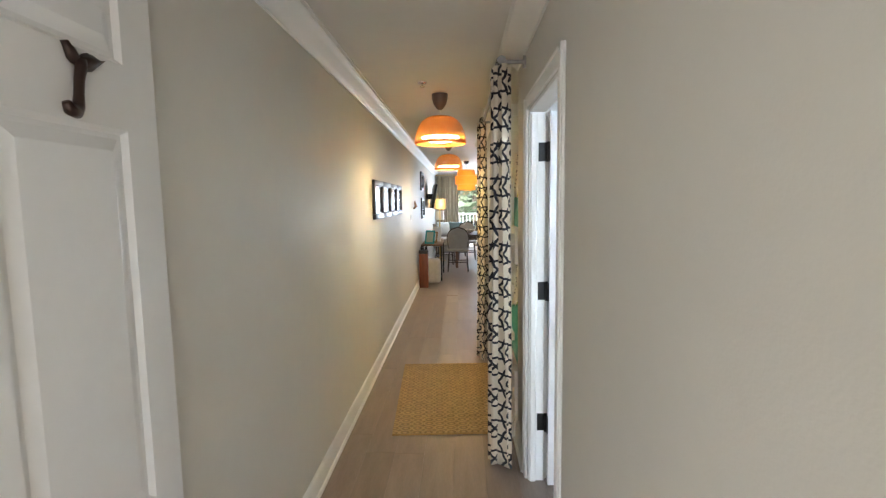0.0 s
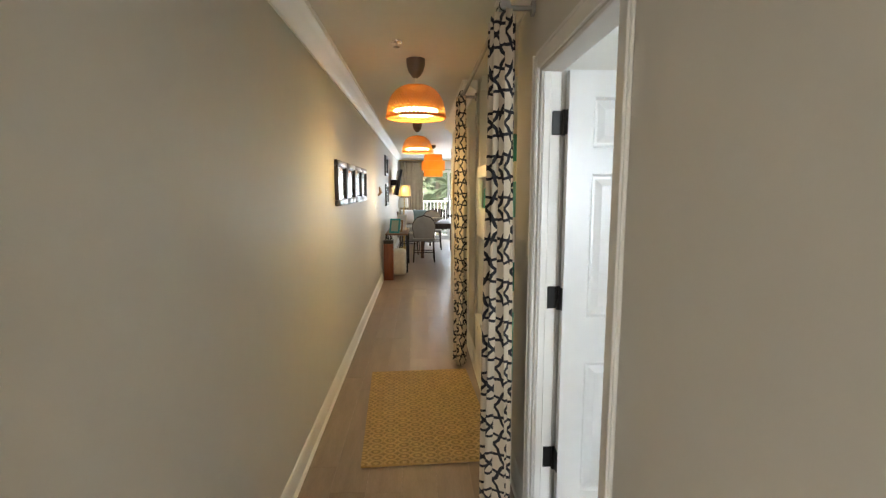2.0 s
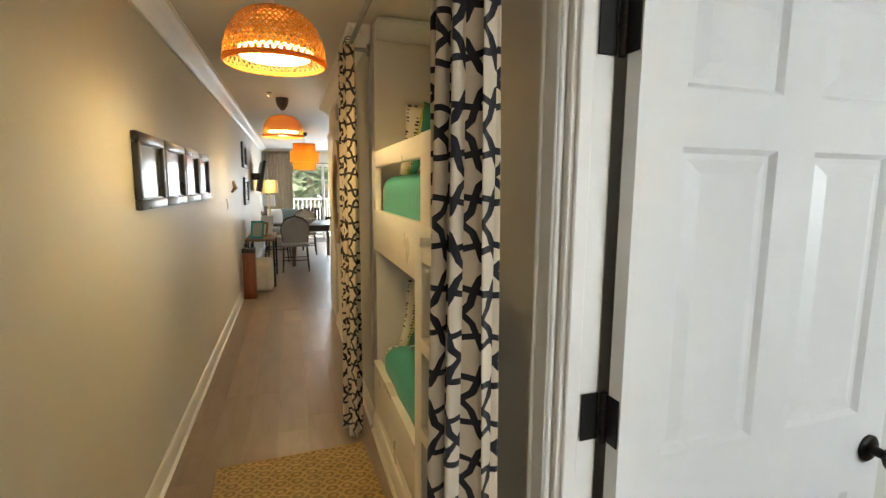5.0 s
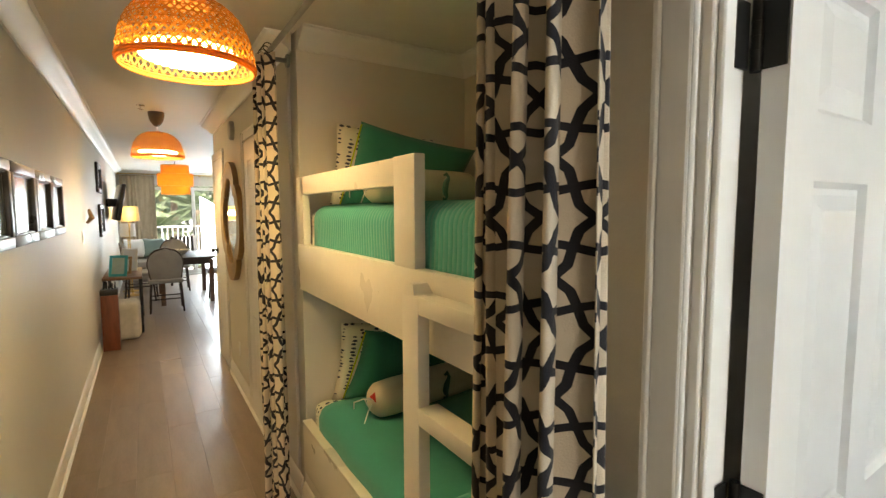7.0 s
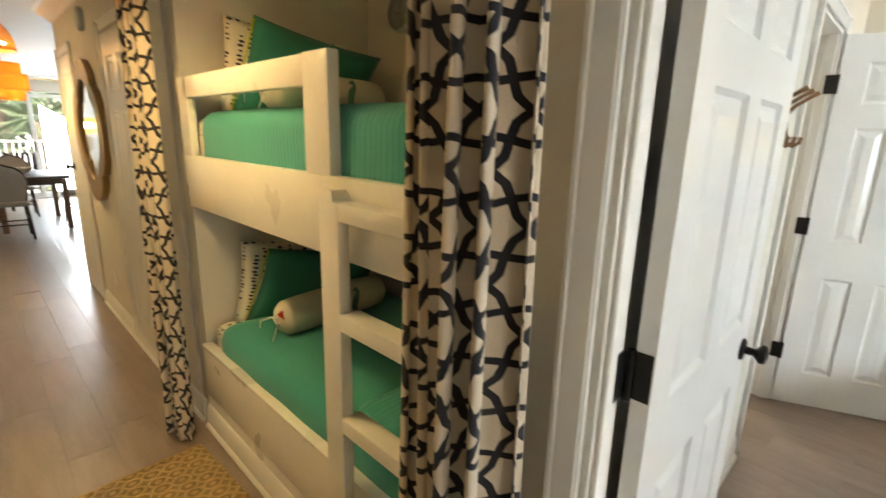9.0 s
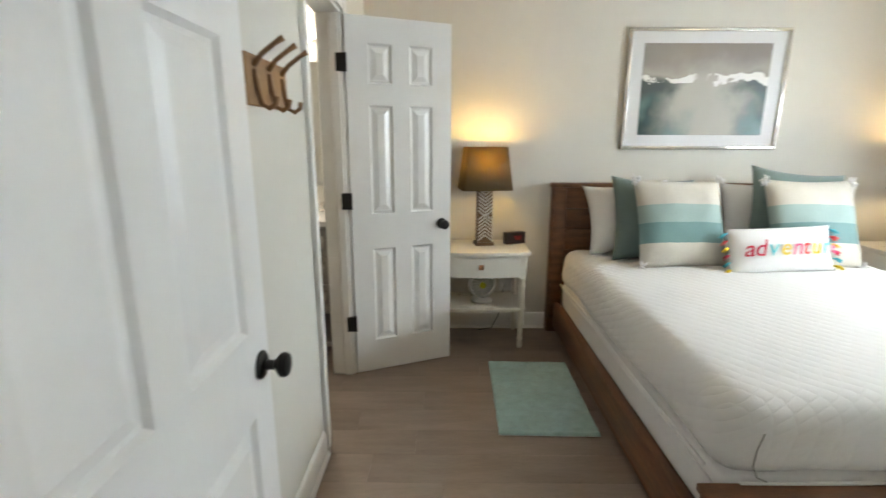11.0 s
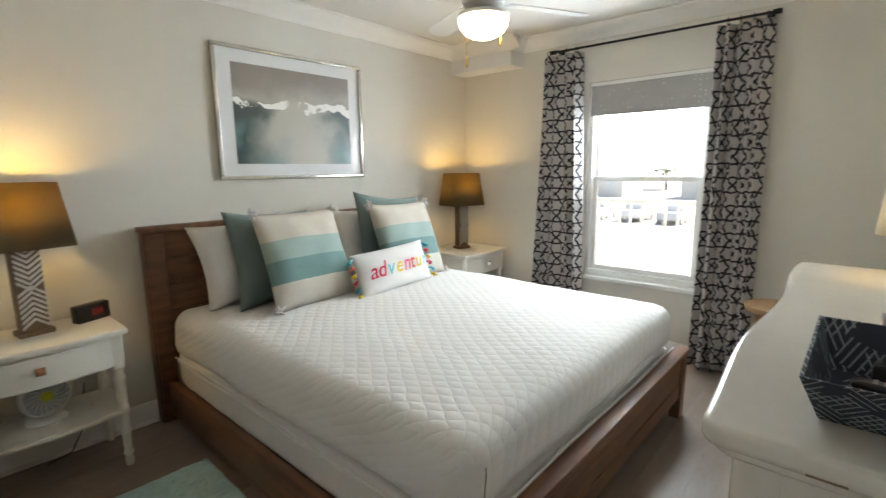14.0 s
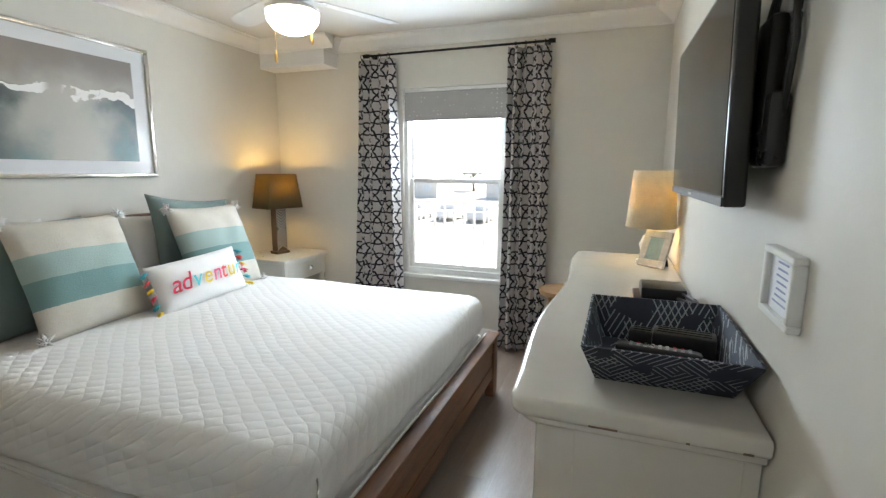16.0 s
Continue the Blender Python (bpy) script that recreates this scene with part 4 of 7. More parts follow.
def pendant(m, label):
    root = thing("pendant_lamp", label, "pendant lamp", m, "hall pendants")
    R, Hd = 0.203, 0.212
    N = 48
    for fam in (-1, 1):
        verts, faces, n = [], [], 14
        for k in range(n + 1):
            t = k / n * 0.97
            phi = fam * t * 1.25
            p = dome_point(t, phi, R + 0.0016 * fam * (1 if k % 2 else -1), Hd)
            q = dome_point(t, phi + 0.01, R, Hd) - dome_point(t, phi - 0.01, R, Hd)
            q = q.normalized() * (0.0050 * (1 - 0.60 * t))
            verts += [p - q, p + q]
        for k in range(n):
            faces.append((2 * k, 2 * k + 1, 2 * k + 3, 2 * k + 2))
        bm = bmesh.new()
        grid_mesh(bm, verts, faces)
        strip = part("bamboo_strip", bm, bamboo, root, smooth=179)
        for i in range(1, N):
            twin = new("bamboo_strip", strip.data)
            twin.parent = root
            twin.matrix_basis = pose(0, 0, 0, 0, 0, 360 * i / N)
    for k in range(11):
        t = 0.05 + k * 0.085
        c = dome_point(t, 0, R, Hd)
        bm = bmesh.new()
        tube(bm, [(c.x * math.cos(a), c.x * math.sin(a), c.z) for a in np.linspace(0, 6.2832, 40, endpoint=False)], 0.0018, 5, True)
        part("bamboo_hoop", bm, bamboo, root, smooth=179)
    bm = bmesh.new()
    for dz, rr in ((0.0, 0.203), (0.008, 0.204), (-0.006, 0.199)):
        tube(bm, [(rr * math.cos(a), rr * math.sin(a), dz) for a in np.linspace(0, 6.2832, 48, endpoint=False)], 0.0042, 7, True)
    part("rim", bm, bamboo, root, "bound bamboo rim", smooth=179)
    bm = bmesh.new()
    lathe(bm, ((0.066, Hd - 0.016), (0.060, Hd - 0.002), (0.030, Hd + 0.004), (0.012, Hd + 0.012)), 20)
    part("crown_cap", bm, bamboo_rim, root, smooth=40)
    bm = bmesh.new()
    lathe(bm, ((0.02, 0.012), (0.085, 0.014), (0.138, 0.024), (0.150, 0.044), (0.140, 0.046), (0.08, 0.030), (0.02, 0.028)), 30)
    part("diffuser", bm, bulb_glow, root, "glowing white diffuser", smooth=60)
    # opaque plate added to keep the diffuser's light off dome and ceiling
    bm = bmesh.new()
    lathe(bm, ((0.018, 0.054), (0.13, 0.052), (0.151, 0.047), (0.151, 0.050), (0.13, 0.056), (0.018, 0.058)), 30)
    part("added_light_stop", bm, white_plastic, root, smooth=40)
    bm = bmesh.new()
    tube(bm, [(0, 0, Hd), (0, 0, 0.30)], 0.003, 8)
    part("cord", bm, white_plastic, root, smooth=179)
    bm = bmesh.new()
    lathe(bm, ((0.014, 0.262), (0.030, 0.275), (0.050, 0.304), (0.062, 0.345), (0.064, 0.385)), 26)
    part("canopy_cup", bm, canopy_brown, root, "taupe ceiling cup", smooth=50)
    return root


canopy_brown = material("canopy_brown", (0.14, 0.105, 0.08), 0.4, var=0.1, scale=8)
lampA = pendant(pose(0.209, 4.17, 1.975), "woven bamboo dome pendant lamp, lit, hanging in the hall")
copy_thing(lampA, pose(0.197, 7.30, 1.975, 0, 0, 40))

sprinkler = thing("sprinkler", "small chrome ceiling sprinkler head", "sprinkler", pose(0.10, 3.78, H))
bm = bmesh.new()
lathe(bm, ((0.02, -0.034), (0.02, -0.031), (0.006, -0.03), (0.006, -0.012), (0.012, -0.008), (0.032, -0.006), (0.034, 0.0)), 20)
part("head", bm, chrome, sprinkler, smooth=40)
copy_thing(sprinkler, pose(0.08, 7.02, H))

# --- four pictures on the hall wall
sea_print = material("sea_print", (0.30, 0.34, 0.36), 0.35, var=0.7, scale=4, stretch=(1, 1, 4))
glass_pane = bpy.data.materials.new("glass_pane")
glass_pane.use_nodes = True
nt, b = nodes_of(glass_pane)
b.inputs["Base Color"].default_value = (1, 1, 1, 1)
b.inputs["Roughness"].default_value = 0.02
b.inputs["IOR"].default_value = 1.45
b.inputs["Transmission Weight"].default_value = 1.0


def glaze(ob):
    ob.visible_shadow = False
    return ob


picture_mat = material("picture_mat", (0.10, 0.10, 0.095), 0.3, var=0.05, scale=4, coat=0.25)
print_gloss = material("print_gloss", (0.10, 0.12, 0.10), 0.22, var=0.6, scale=5, coat=0.25)


def small_picture(y0, y1, z0, z1, x, label, group, deep=0.028, w=0.045):
    root = thing("picture", label, "picture", None, group)
    for a0, a1, b0, b1 in ((y0, y1, z1 - w, z1), (y0, y1, z0, z0 + w), (y0, y0 + w, z0 + w, z1 - w), (y1 - w, y1, z0 + w, z1 - w)):
        part("frame_bar", box(bmesh.new(), x, x + deep, a0, a1, b0, b1, 0.006, 2), black_wood, root, smooth=40)
    for a0, a1, b0, b1 in ((y0 + w, y1 - w, z1 - w - 0.008, z1 - w), (y0 + w, y1 - w, z0 + w, z0 + w + 0.008)):
        part("inner_lip", box(bmesh.new(), x, x + deep * 0.7, a0, a1, b0, b1, 0.002, 1), black_wood, root, smooth=40)
    part("picture_mat", box(bmesh.new(), x, x + 0.008, y0 + w * 0.9, y1 - w * 0.9, z0 + w * 0.9, z1 - w * 0.9), picture_mat, root)
    part("print", box(bmesh.new(), x + 0.008, x + 0.0095, y0 + w * 1.25, y1 - w * 1.25, z0 + w * 1.25, z1 - w * 1.25), print_gloss, root, "glossy seascape print")
    return root


for y0, y1 in ((4.40, 4.865), (4.875, 5.375), (5.39, 5.86), (5.87, 6.31)):
    small_picture(y0, y1, 1.360, 1.708, XL, "glossy framed seascape in a deep black moulding on the hall wall", "hall pictures")

# --- whale-tail hook on the front door
hook = thing("coat_hook", "dark bronze whale tail coat hook on the front door", "hook", pose(-0.345, 1.155, 1.735))
bm = bmesh.new()
path = [(0.012, 0.019, 0.046), (0.014, 0.018, 0.032), (0.015, 0.010, 0.008), (0.017, 0.004, -0.018), (0.022, -0.006, -0.044), (0.030, -0.022, -0.056), (0.036, -0.042, -0.055), (0.038, -0.052, -0.044)]
tube(bm, path, [0.011, 0.010, 0.0085, 0.0085, 0.010, 0.011, 0.011, 0.007], 14)
part("shank", bm, bronze, hook, smooth=179)
for tip in ((-0.012, 0.072), (0.076, 0.060)):
    # flat leaf-shaped lobe with a rounded back
    bm = bmesh.new()
    a, c = Vector((0.019, 0.040)), Vector(tip)
    side = Vector((-(c - a).y, (c - a).x)).normalized()
    v, rows = [], ((0.0, 0.008), (0.25, 0.016), (0.5, 0.017), (0.75, 0.011), (1.0, 0.001))
    for k, w in rows:
        o = a.lerp(c, k)
        for u, x in ((-1, 0.008), (0, 0.019), (1, 0.008), (0, 0.003)):
            q = o + side * (u * w)
            v.append((x, q.x, q.y))
    f = []
    for k in range(len(rows) - 1):
        for n in range(4):
            f.append((4 * k + n, 4 * k + (n + 1) % 4, 4 * k + 4 + (n + 1) % 4, 4 * k + 4 + n))
    grid_mesh(bm, v, f + [(0, 1, 2, 3), (19, 18, 17, 16)])
    bmesh.ops.recalc_face_normals(bm, faces=bm.faces)
    part("fluke", bm, bronze, hook, smooth=179)
bm = bmesh.new()
lathe(bm, ((0.005, 0.0), (0.005, 0.002), (0.002, 0.003)), 12, pose(0.018, 0.018, 0.040, 0, 90, 0))
part("screw", bm, black_metal, hook, smooth=40)

# --- gold quatrefoil mirror
mir = thing("wall_mirror", "antique gold lobed mirror on the hall wall", "mirror", pose(0.698, 6.66, 1.41))


def lobed(r, k, n=96):
    out = []
    for i in range(n):
        a = 2 * math.pi * i / n
        q = r * (0.84 + 0.16 * abs(math.cos(2 * a)) ** 0.6)
        out.append((math.cos(a) * q, math.sin(a) * q * k))
    return out


def plate(bm, outer, inner, x0, x1):
    n = len(outer)
    v = [(x0, *p) for p in outer] + [(x1, *p) for p in outer] + [(x0, *p) for p in inner] + [(x1, *p) for p in inner]
    f = []
    for i in range(n):
        j = (i + 1) % n
        f += [(i, j, n + j, n + i), (n + i, n + j, 3 * n + j, 3 * n + i), (3 * n + i, 3 * n + j, 2 * n + j, 2 * n + i), (2 * n + i, 2 * n + j, j, i)]
    grid_mesh(bm, v, f)


bm = bmesh.new()
plate(bm, lobed(0.49, 1.0), lobed(0.36, 1.0), 0.0, -0.04)
part("frame", bm, gold_wood, mir, "antique gold frame", smooth=40)
bm = bmesh.new()
ring = [(-0.03, y, z) for y, z in lobed(0.36, 1.0)]
tube(bm, ring, 0.010, 6, True)
part("inner_bead", bm, gold_wood, mir, smooth=179)
bm = bmesh.new()
pts = lobed(0.365, 1.0)
grid_mesh(bm, [(-0.018, y, z) for y, z in pts], [tuple(range(len(pts)))])
part("mirror_glass", bm, mirror_glass, mir, "clear mirror glass")

# --- small things on the hall walls
sw = thing("light_switch", "white light switch plate on the hall wall", "switch", pose(XL, 7.57, 1.27))
part("plate", box(bmesh.new(), 0, 0.006, -0.036, 0.036, -0.06, 0.06, 0.002, 1), white_plastic, sw, smooth=40)
part("rocker", box(bmesh.new(), 0.006, 0.011, -0.016, 0.016, -0.033, 0.033, 0.002, 1), white_plastic, sw, smooth=40)
sc = thing("wall_ornament", "carved driftwood shell ornament on the hall wall", "ornament", pose(XL, 7.94, 1.44))
for k in range(5):
    bm = bmesh.new()
    a = radians(-50 + 25 * k)
    tube(bm, [(0.01, 0, -0.05), (0.05, 0.04 * math.sin(a), 0.0), (0.03, 0.085 * math.sin(a), 0.02 + 0.06 * math.cos(a))], [0.012, 0.022, 0.008], 10)
    part("shell_rib", bm, rattan_wood, sc, smooth=179)
al = thing("door_chime", "grey round chime on the closet wall", "chime", pose(0.70, 6.55, 2.14, 0, -90, 0))
bm = bmesh.new()
lathe(bm, ((0.075, 0), (0.075, 0.02), (0.066, 0.032), (0.02, 0.036)), 28)
part("cover", bm, grey_plastic, al, smooth=40)
ou = thing("wall_outlet", "cream outlet plate low on the closet wall", "outlet", pose(0.70, 6.62, 0.33))
part("plate", box(bmesh.new(), -0.006, 0, -0.036, 0.036, -0.06, 0.06, 0.002, 1), white_plastic, ou, smooth=40)
for s in (-1, 1):
    part("socket", box(bmesh.new(), -0.009, -0.006, -0.017, 0.017, s * 0.026 - 0.014, s * 0.026 + 0.014, 0.002, 1), white_plastic, ou, smooth=40)

# ---------------------------------------------------------------- bedroom
# --- window
win = thing("window_1", "white double-hung window above the bedroom sill", "window", kind="structure")
WX0, WX1, WZ0, WZ1 = 1.852, 2.69, 0.52, 1.972
for nm, d in (("window_frame", (WX0, WX0 + 0.035, -1.29, -1.19, WZ0, WZ1)), ("window_frame", (WX1 - 0.035, WX1, -1.29, -1.19, WZ0, WZ1)),
              ("window_frame", (WX0 + 0.035, WX1 - 0.035, -1.29, -1.19, WZ1 - 0.035, WZ1)), ("window_frame", (WX0 + 0.035, WX1 - 0.035, -1.29, -1.19, WZ0, WZ0 + 0.045)),
              ("window_sill", (WX0 - 0.02, WX1 + 0.02, -1.19, -1.135, WZ0 - 0.028, WZ0 - 0.001))):
    part(nm, box(bmesh.new(), *d, 0.003, 1), white_plastic, win, smooth=40)
for nm, y, z0, z1 in (("upper_sash", -1.262, 1.255, WZ1 - 0.035), ("lower_sash", -1.232, WZ0 + 0.045, 1.285)):
    bm = bmesh.new()
    a0, a1, w = WX0 + 0.035, WX1 - 0.035, 0.034
    for d in ((a0, a0 + w, z0, z1), (a1 - w, a1, z0, z1), (a0 + w, a1 - w, z0, z0 + w), (a0 + w, a1 - w, z1 - w, z1)):
        box(bm, d[0], d[1], y - 0.014, y + 0.014, d[2], d[3], 0.003, 1)
    sash = part(nm, bm, white_plastic, win, smooth=40)
    glaze(part("pane", box(bmesh.new(), a0 + w, a1 - w, y - 0.002, y + 0.002, z0 + w, z1 - w), glass_pane, sash))
part("sash_lift", box(bmesh.new(), 2.20, 2.34, -1.216, -1.206, WZ0 + 0.05, WZ0 + 0.066, 0.003, 1), white_plastic, win, smooth=40)
tagged(win, kind="structure")

shade_cloth = flecked(material("shade_cloth", (0.40, 0.39, 0.38), 0.9, var=0.05, scale=10, bump=0.3, bump_scale=240), (0.60, 0.59, 0.57), 30.0, (1, 1, 1), 0.5)
rs = thing("roller_shade", "grey patterned roller shade at the window's head", "shade")
part("fabric", box(bmesh.new(), WX0 + 0.012, WX1 - 0.012, -1.186, -1.183, 1.745, 1.947), shade_cloth, rs)
part("bottom_bar", box(bmesh.new(), WX0 + 0.012, WX1 - 0.012, -1.189, -1.179, 1.729, 1.746, 0.003, 1), shade_cloth, rs, smooth=40)
part("cassette", box(bmesh.new(), WX0 + 0.006, WX1 - 0.006, -1.188, -1.172, 1.945, 1.969, 0.003, 1), white_plastic, rs, smooth=40)

curtain_rod("curtain_rod", "black metal curtain rod above the bedroom window", (1.545, -1.085, 2.213), (2.955, -1.085, 2.213), 0.008, black_metal, None,
            [((1.585, -1.085, 2.213), (1.585, -1.169, 2.213)), ((2.92, -1.085, 2.213), (2.92, -1.169, 2.213))])
curtain("curtain", "white and black star trellis curtain beside the bedroom window", bedroom_curtain_cloth, (2.88, -1.085, 2.188), 0.30, 2.17, 0, axis="x", folds=4, depth=0.062, seed=5, flare=1.45, group="bedroom curtains")
curtain("curtain", "white and black star trellis curtain between window and dresser", bedroom_curtain_cloth, (1.69, -1.085, 2.188), 0.27, 2.17, 0, axis="x", folds=4, depth=0.062, seed=11, flare=1.12, group="bedroom curtains")

# --- framed abstract above the bed
abstract = bpy.data.materials.new("abstract_painting")
abstract.use_nodes = True
nt, b = nodes_of(abstract)
tc = nt.nodes.new("ShaderNodeTexCoord")
sep = nt.nodes.new("ShaderNodeSeparateXYZ")
nt.links.new(tc.outputs["Object"], sep.inputs[0])
warp = nt.nodes.new("ShaderNodeTexNoise")
warp.inputs["Scale"].default_value = 4.2
warp.inputs["Detail"].default_value = 7
nt.links.new(tc.outputs["Object"], warp.inputs["Vector"])


def math_node(op, *args):
    n = nt.nodes.new("ShaderNodeMath")
    n.operation = op
    for i, v in enumerate(args):
        if isinstance(v, (int, float)):
            n.inputs[i].default_value = v
        else:
            nt.links.new(v, n.inputs[i])
    return n.outputs[0]


def mixed(fac, a, c):
    n = nt.nodes.new("ShaderNodeMix")
    n.data_type = "RGBA"
    nt.links.new(fac, n.inputs["Factor"])
    for i, v in ((6, a), (7, c)):
        if isinstance(v, tuple):
            n.inputs[i].default_value = (*v, 1)
        else:
            nt.links.new(v, n.inputs[i])
    return n.outputs[2]


def smooth_step(v, lo, hi):
    n = nt.nodes.new("ShaderNodeMapRange")
    n.interpolation_type = "SMOOTHSTEP"
    n.inputs["From Min"].default_value = lo
    n.inputs["From Max"].default_value = hi
    nt.links.new(v, n.inputs["Value"])
    return n.outputs[0]


wob = math_node("SUBTRACT", warp.outputs["Fac"], 0.5)
hz = math_node("ADD", sep.outputs["Z"], math_node("MULTIPLY", wob, 0.30))
side = math_node("ADD", math_node("ABSOLUTE", math_node("ADD", sep.outputs["Y"], 0.02)), math_node("MULTIPLY", wob, 0.5))
sky_tone = mixed(smooth_step(hz, 0.02, 0.25), (0.46, 0.43, 0.39), (0.25, 0.22, 0.20))
teal = mixed(smooth_step(warp.outputs["Fac"], 0.35, 0.7), (0.016, 0.055, 0.056), (0.13, 0.235, 0.23))
lower = mixed(smooth_step(side, 0.10, 0.36), (0.44, 0.42, 0.37), teal)
tone = mixed(smooth_step(hz, 0.02, 0.07), lower, sky_tone)
ridge = math_node("MULTIPLY", smooth_step(side, 0.10, 0.30), math_node("SUBTRACT", 1.0, smooth_step(math_node("ABSOLUTE", math_node("SUBTRACT", hz, 0.03)), 0.02, 0.10)))
tone = mixed(ridge, tone, (0.055, 0.075, 0.075))
fine = nt.nodes.new("ShaderNodeTexNoise")
fine.inputs["Scale"].default_value = 9.0
fine.inputs["Detail"].default_value = 5
nt.links.new(tc.outputs["Object"], fine.inputs["Vector"])
band = math_node("SUBTRACT", 1.0, smooth_step(math_node("ABSOLUTE", math_node("SUBTRACT", hz, 0.075)), 0.014, 0.055))
silver = smooth_step(math_node("MULTIPLY", band, fine.outputs["Fac"]), 0.40, 0.44)
silver = math_node("MULTIPLY", silver, smooth_step(math_node("ABSOLUTE", math_node("ADD", sep.outputs["Y"], -0.02)), 0.02, 0.07))
tone = mixed(silver, tone, (0.80, 0.79, 0.77))
nt.links.new(tone, b.inputs["Base Color"])
b.inputs["Roughness"].default_value = 0.4
b.inputs["Coat Weight"].default_value = 0.12
b.inputs["Coat Roughness"].default_value = 0.03

mat_board = material("mat_board", (0.70, 0.70, 0.71), 0.5, var=0.02, scale=4, coat=0.25)
nodes_of(mat_board)[1].inputs["Coat Roughness"].default_value = 0.03
art = thing("framed_art", "silver framed abstract seascape in grey and teal above the bed", "picture", pose(XH, 0.58, 1.685))
AY, AZ = 0.525, 0.385
for d in ((-AY, AY, AZ - 0.024, AZ), (-AY, AY, -AZ, -AZ + 0.024), (-AY, -AY + 0.024, -AZ + 0.024, AZ - 0.024), (AY - 0.024, AY, -AZ + 0.024, AZ - 0.024)):
    part("frame_bar", box(bmesh.new(), -0.030, -0.002, *d, 0.006, 3), silver_frame, art, smooth=50)
part("mat_board", box(bmesh.new(), -0.014, -0.004, -AY + 0.02, AY - 0.02, -AZ + 0.02, AZ - 0.02), mat_board, art, "white mat board")
part("print", box(bmesh.new(), -0.0155, -0.014, -0.415, 0.415, -0.29, 0.29), abstract, art, "abstract grey and teal seascape print")

# --- bed
bed_wood = material("bed_wood", (0.15, 0.062, 0.028), 0.42, var=0.5, scale=4, bump=0.25, bump_scale=50, stretch=(1, 1, 7))
rail_wood = material("rail_wood", (0.165, 0.074, 0.035), 0.42, var=0.5, scale=4, bump=0.25, bump_scale=50, stretch=(1, 7, 7))
foot_wood = material("foot_wood", (0.155, 0.066, 0.028), 0.5, var=0.5, scale=4, bump=0.25, bump_scale=50, stretch=(7, 1, 7))
bed = thing("bed", "reddish brown wooden bed frame with planked headboard", "bed")
BY0, BY1 = -0.40, 1.555
for y0, y1 in ((BY0, BY0 + 0.10), (BY1 - 0.10, BY1)):
    part("headboard_post", box(bmesh.new(), 3.795, 3.862, y0, y1, 0, 1.045, 0.005, 2), bed_wood, bed, smooth=40)
    part("post_moulding", box(bmesh.new(), 3.785, 3.80, y0 + 0.012, y1 - 0.012, 0.1, 1.035, 0.004, 2), bed_wood, bed, smooth=40)
part("headboard_cap", box(bmesh.new(), 3.785, 3.866, BY0 - 0.01, BY1 + 0.01, 1.045, 1.075, 0.006, 2), rail_wood, bed, smooth=40)
for k in range(5):
    z = 0.32 + k * 0.145
    part("plank", box(bmesh.new(), 3.812, 3.848, BY0 + 0.10, BY1 - 0.10, z + 0.002, z + 0.143, 0.004, 2), foot_wood, bed, smooth=40)
for y0, y1 in ((BY0 + 0.045, BY0 + 0.085), (BY1 - 0.085, BY1 - 0.045)):
    part("side_rail", box(bmesh.new(), 1.75, 3.80, y0, y1, 0.060, 0.225, 0.005, 2), rail_wood, bed, smooth=40)
    part("rail_ledge", box(bmesh.new(), 1.75, 3.80, y0 + 0.004, y1 - 0.004, 0.038, 0.060, 0.003, 2), rail_wood, bed, smooth=40)
for y0, y1 in ((BY0 + 0.02, BY0 + 0.10), (BY1 - 0.10, BY1 - 0.02)):
    part("foot_post", box(bmesh.new(), 1.700, 1.756, y0, y1, 0, 0.360, 0.005, 2), bed_wood, bed, smooth=40)
for z0, z1, x in ((0.115, 0.196, 1.710), (0.198, 0.278, 1.714), (0.280, 0.360, 1.710)):
    part("foot_plank", box(bmesh.new(), x, x + 0.036, BY0 + 0.10, BY1 - 0.10, z0, z1, 0.004, 2), foot_wood, bed, smooth=40)
part("foot_cap", box(bmesh.new(), 1.690, 1.764, BY0 + 0.01, BY1 - 0.01, 0.360, 0.385, 0.006, 2), foot_wood, bed, smooth=40)
part("slat_deck", box(bmesh.new(), 1.758, 3.78, BY0 + 0.08, BY1 - 0.08, 0.16, 0.19), rail_wood, bed)

mcx, mcy = 2.785, 0.56
spring = thing("box_spring", "white covered box spring in the bed frame", "box spring", pose(mcx, mcy, 0.19))
bm = bmesh.new()
soft_box(bm, 1.005, 0.905, 0.105, 0.05, 14, pose(0, 0, 0.105), lambda p: drape(p, 0, 0, 3.3))
part("cover", bm, white_cotton, spring, smooth=179)
for s in (-1, 1):
    bm = bmesh.new()
    tube(bm, [(x, s * 0.906, 0.155 + 0.006 * math.sin(7 * x)) for x in np.linspace(-0.97, 0.97, 20)], 0.005, 6)
    part("piping", bm, white_cotton, spring, smooth=179)


def spread_shape(p):
    q = p.copy()
    q.z += 0.010 * noise.noise(Vector((p.x * 2.1, p.y * 2.3, 1.7))) + 0.004 * noise.noise(Vector((p.x * 9, p.y * 9, 4.0)))
    low = max(0.0, 0.10 - p.z) / 0.24
    q.x += low * 0.016 * noise.noise(Vector((p.y * 4, 0.4, p.z * 3))) - (0.012 * low if p.x > 0 else 0)
    q.y += low * (0.02 * noise.noise(Vector((p.x * 3.3, 7.4, p.z * 3))) + (0.022 if p.y > 0 else -0.022))
    # corner gather at the foot
    c = max(0.0, 1 - math.hypot(p.x + 1.0, p.y - 0.9) / 0.22)
    q.x -= 0.02 * c * math.sin(26 * (p.y - p.x)) * low
    return q


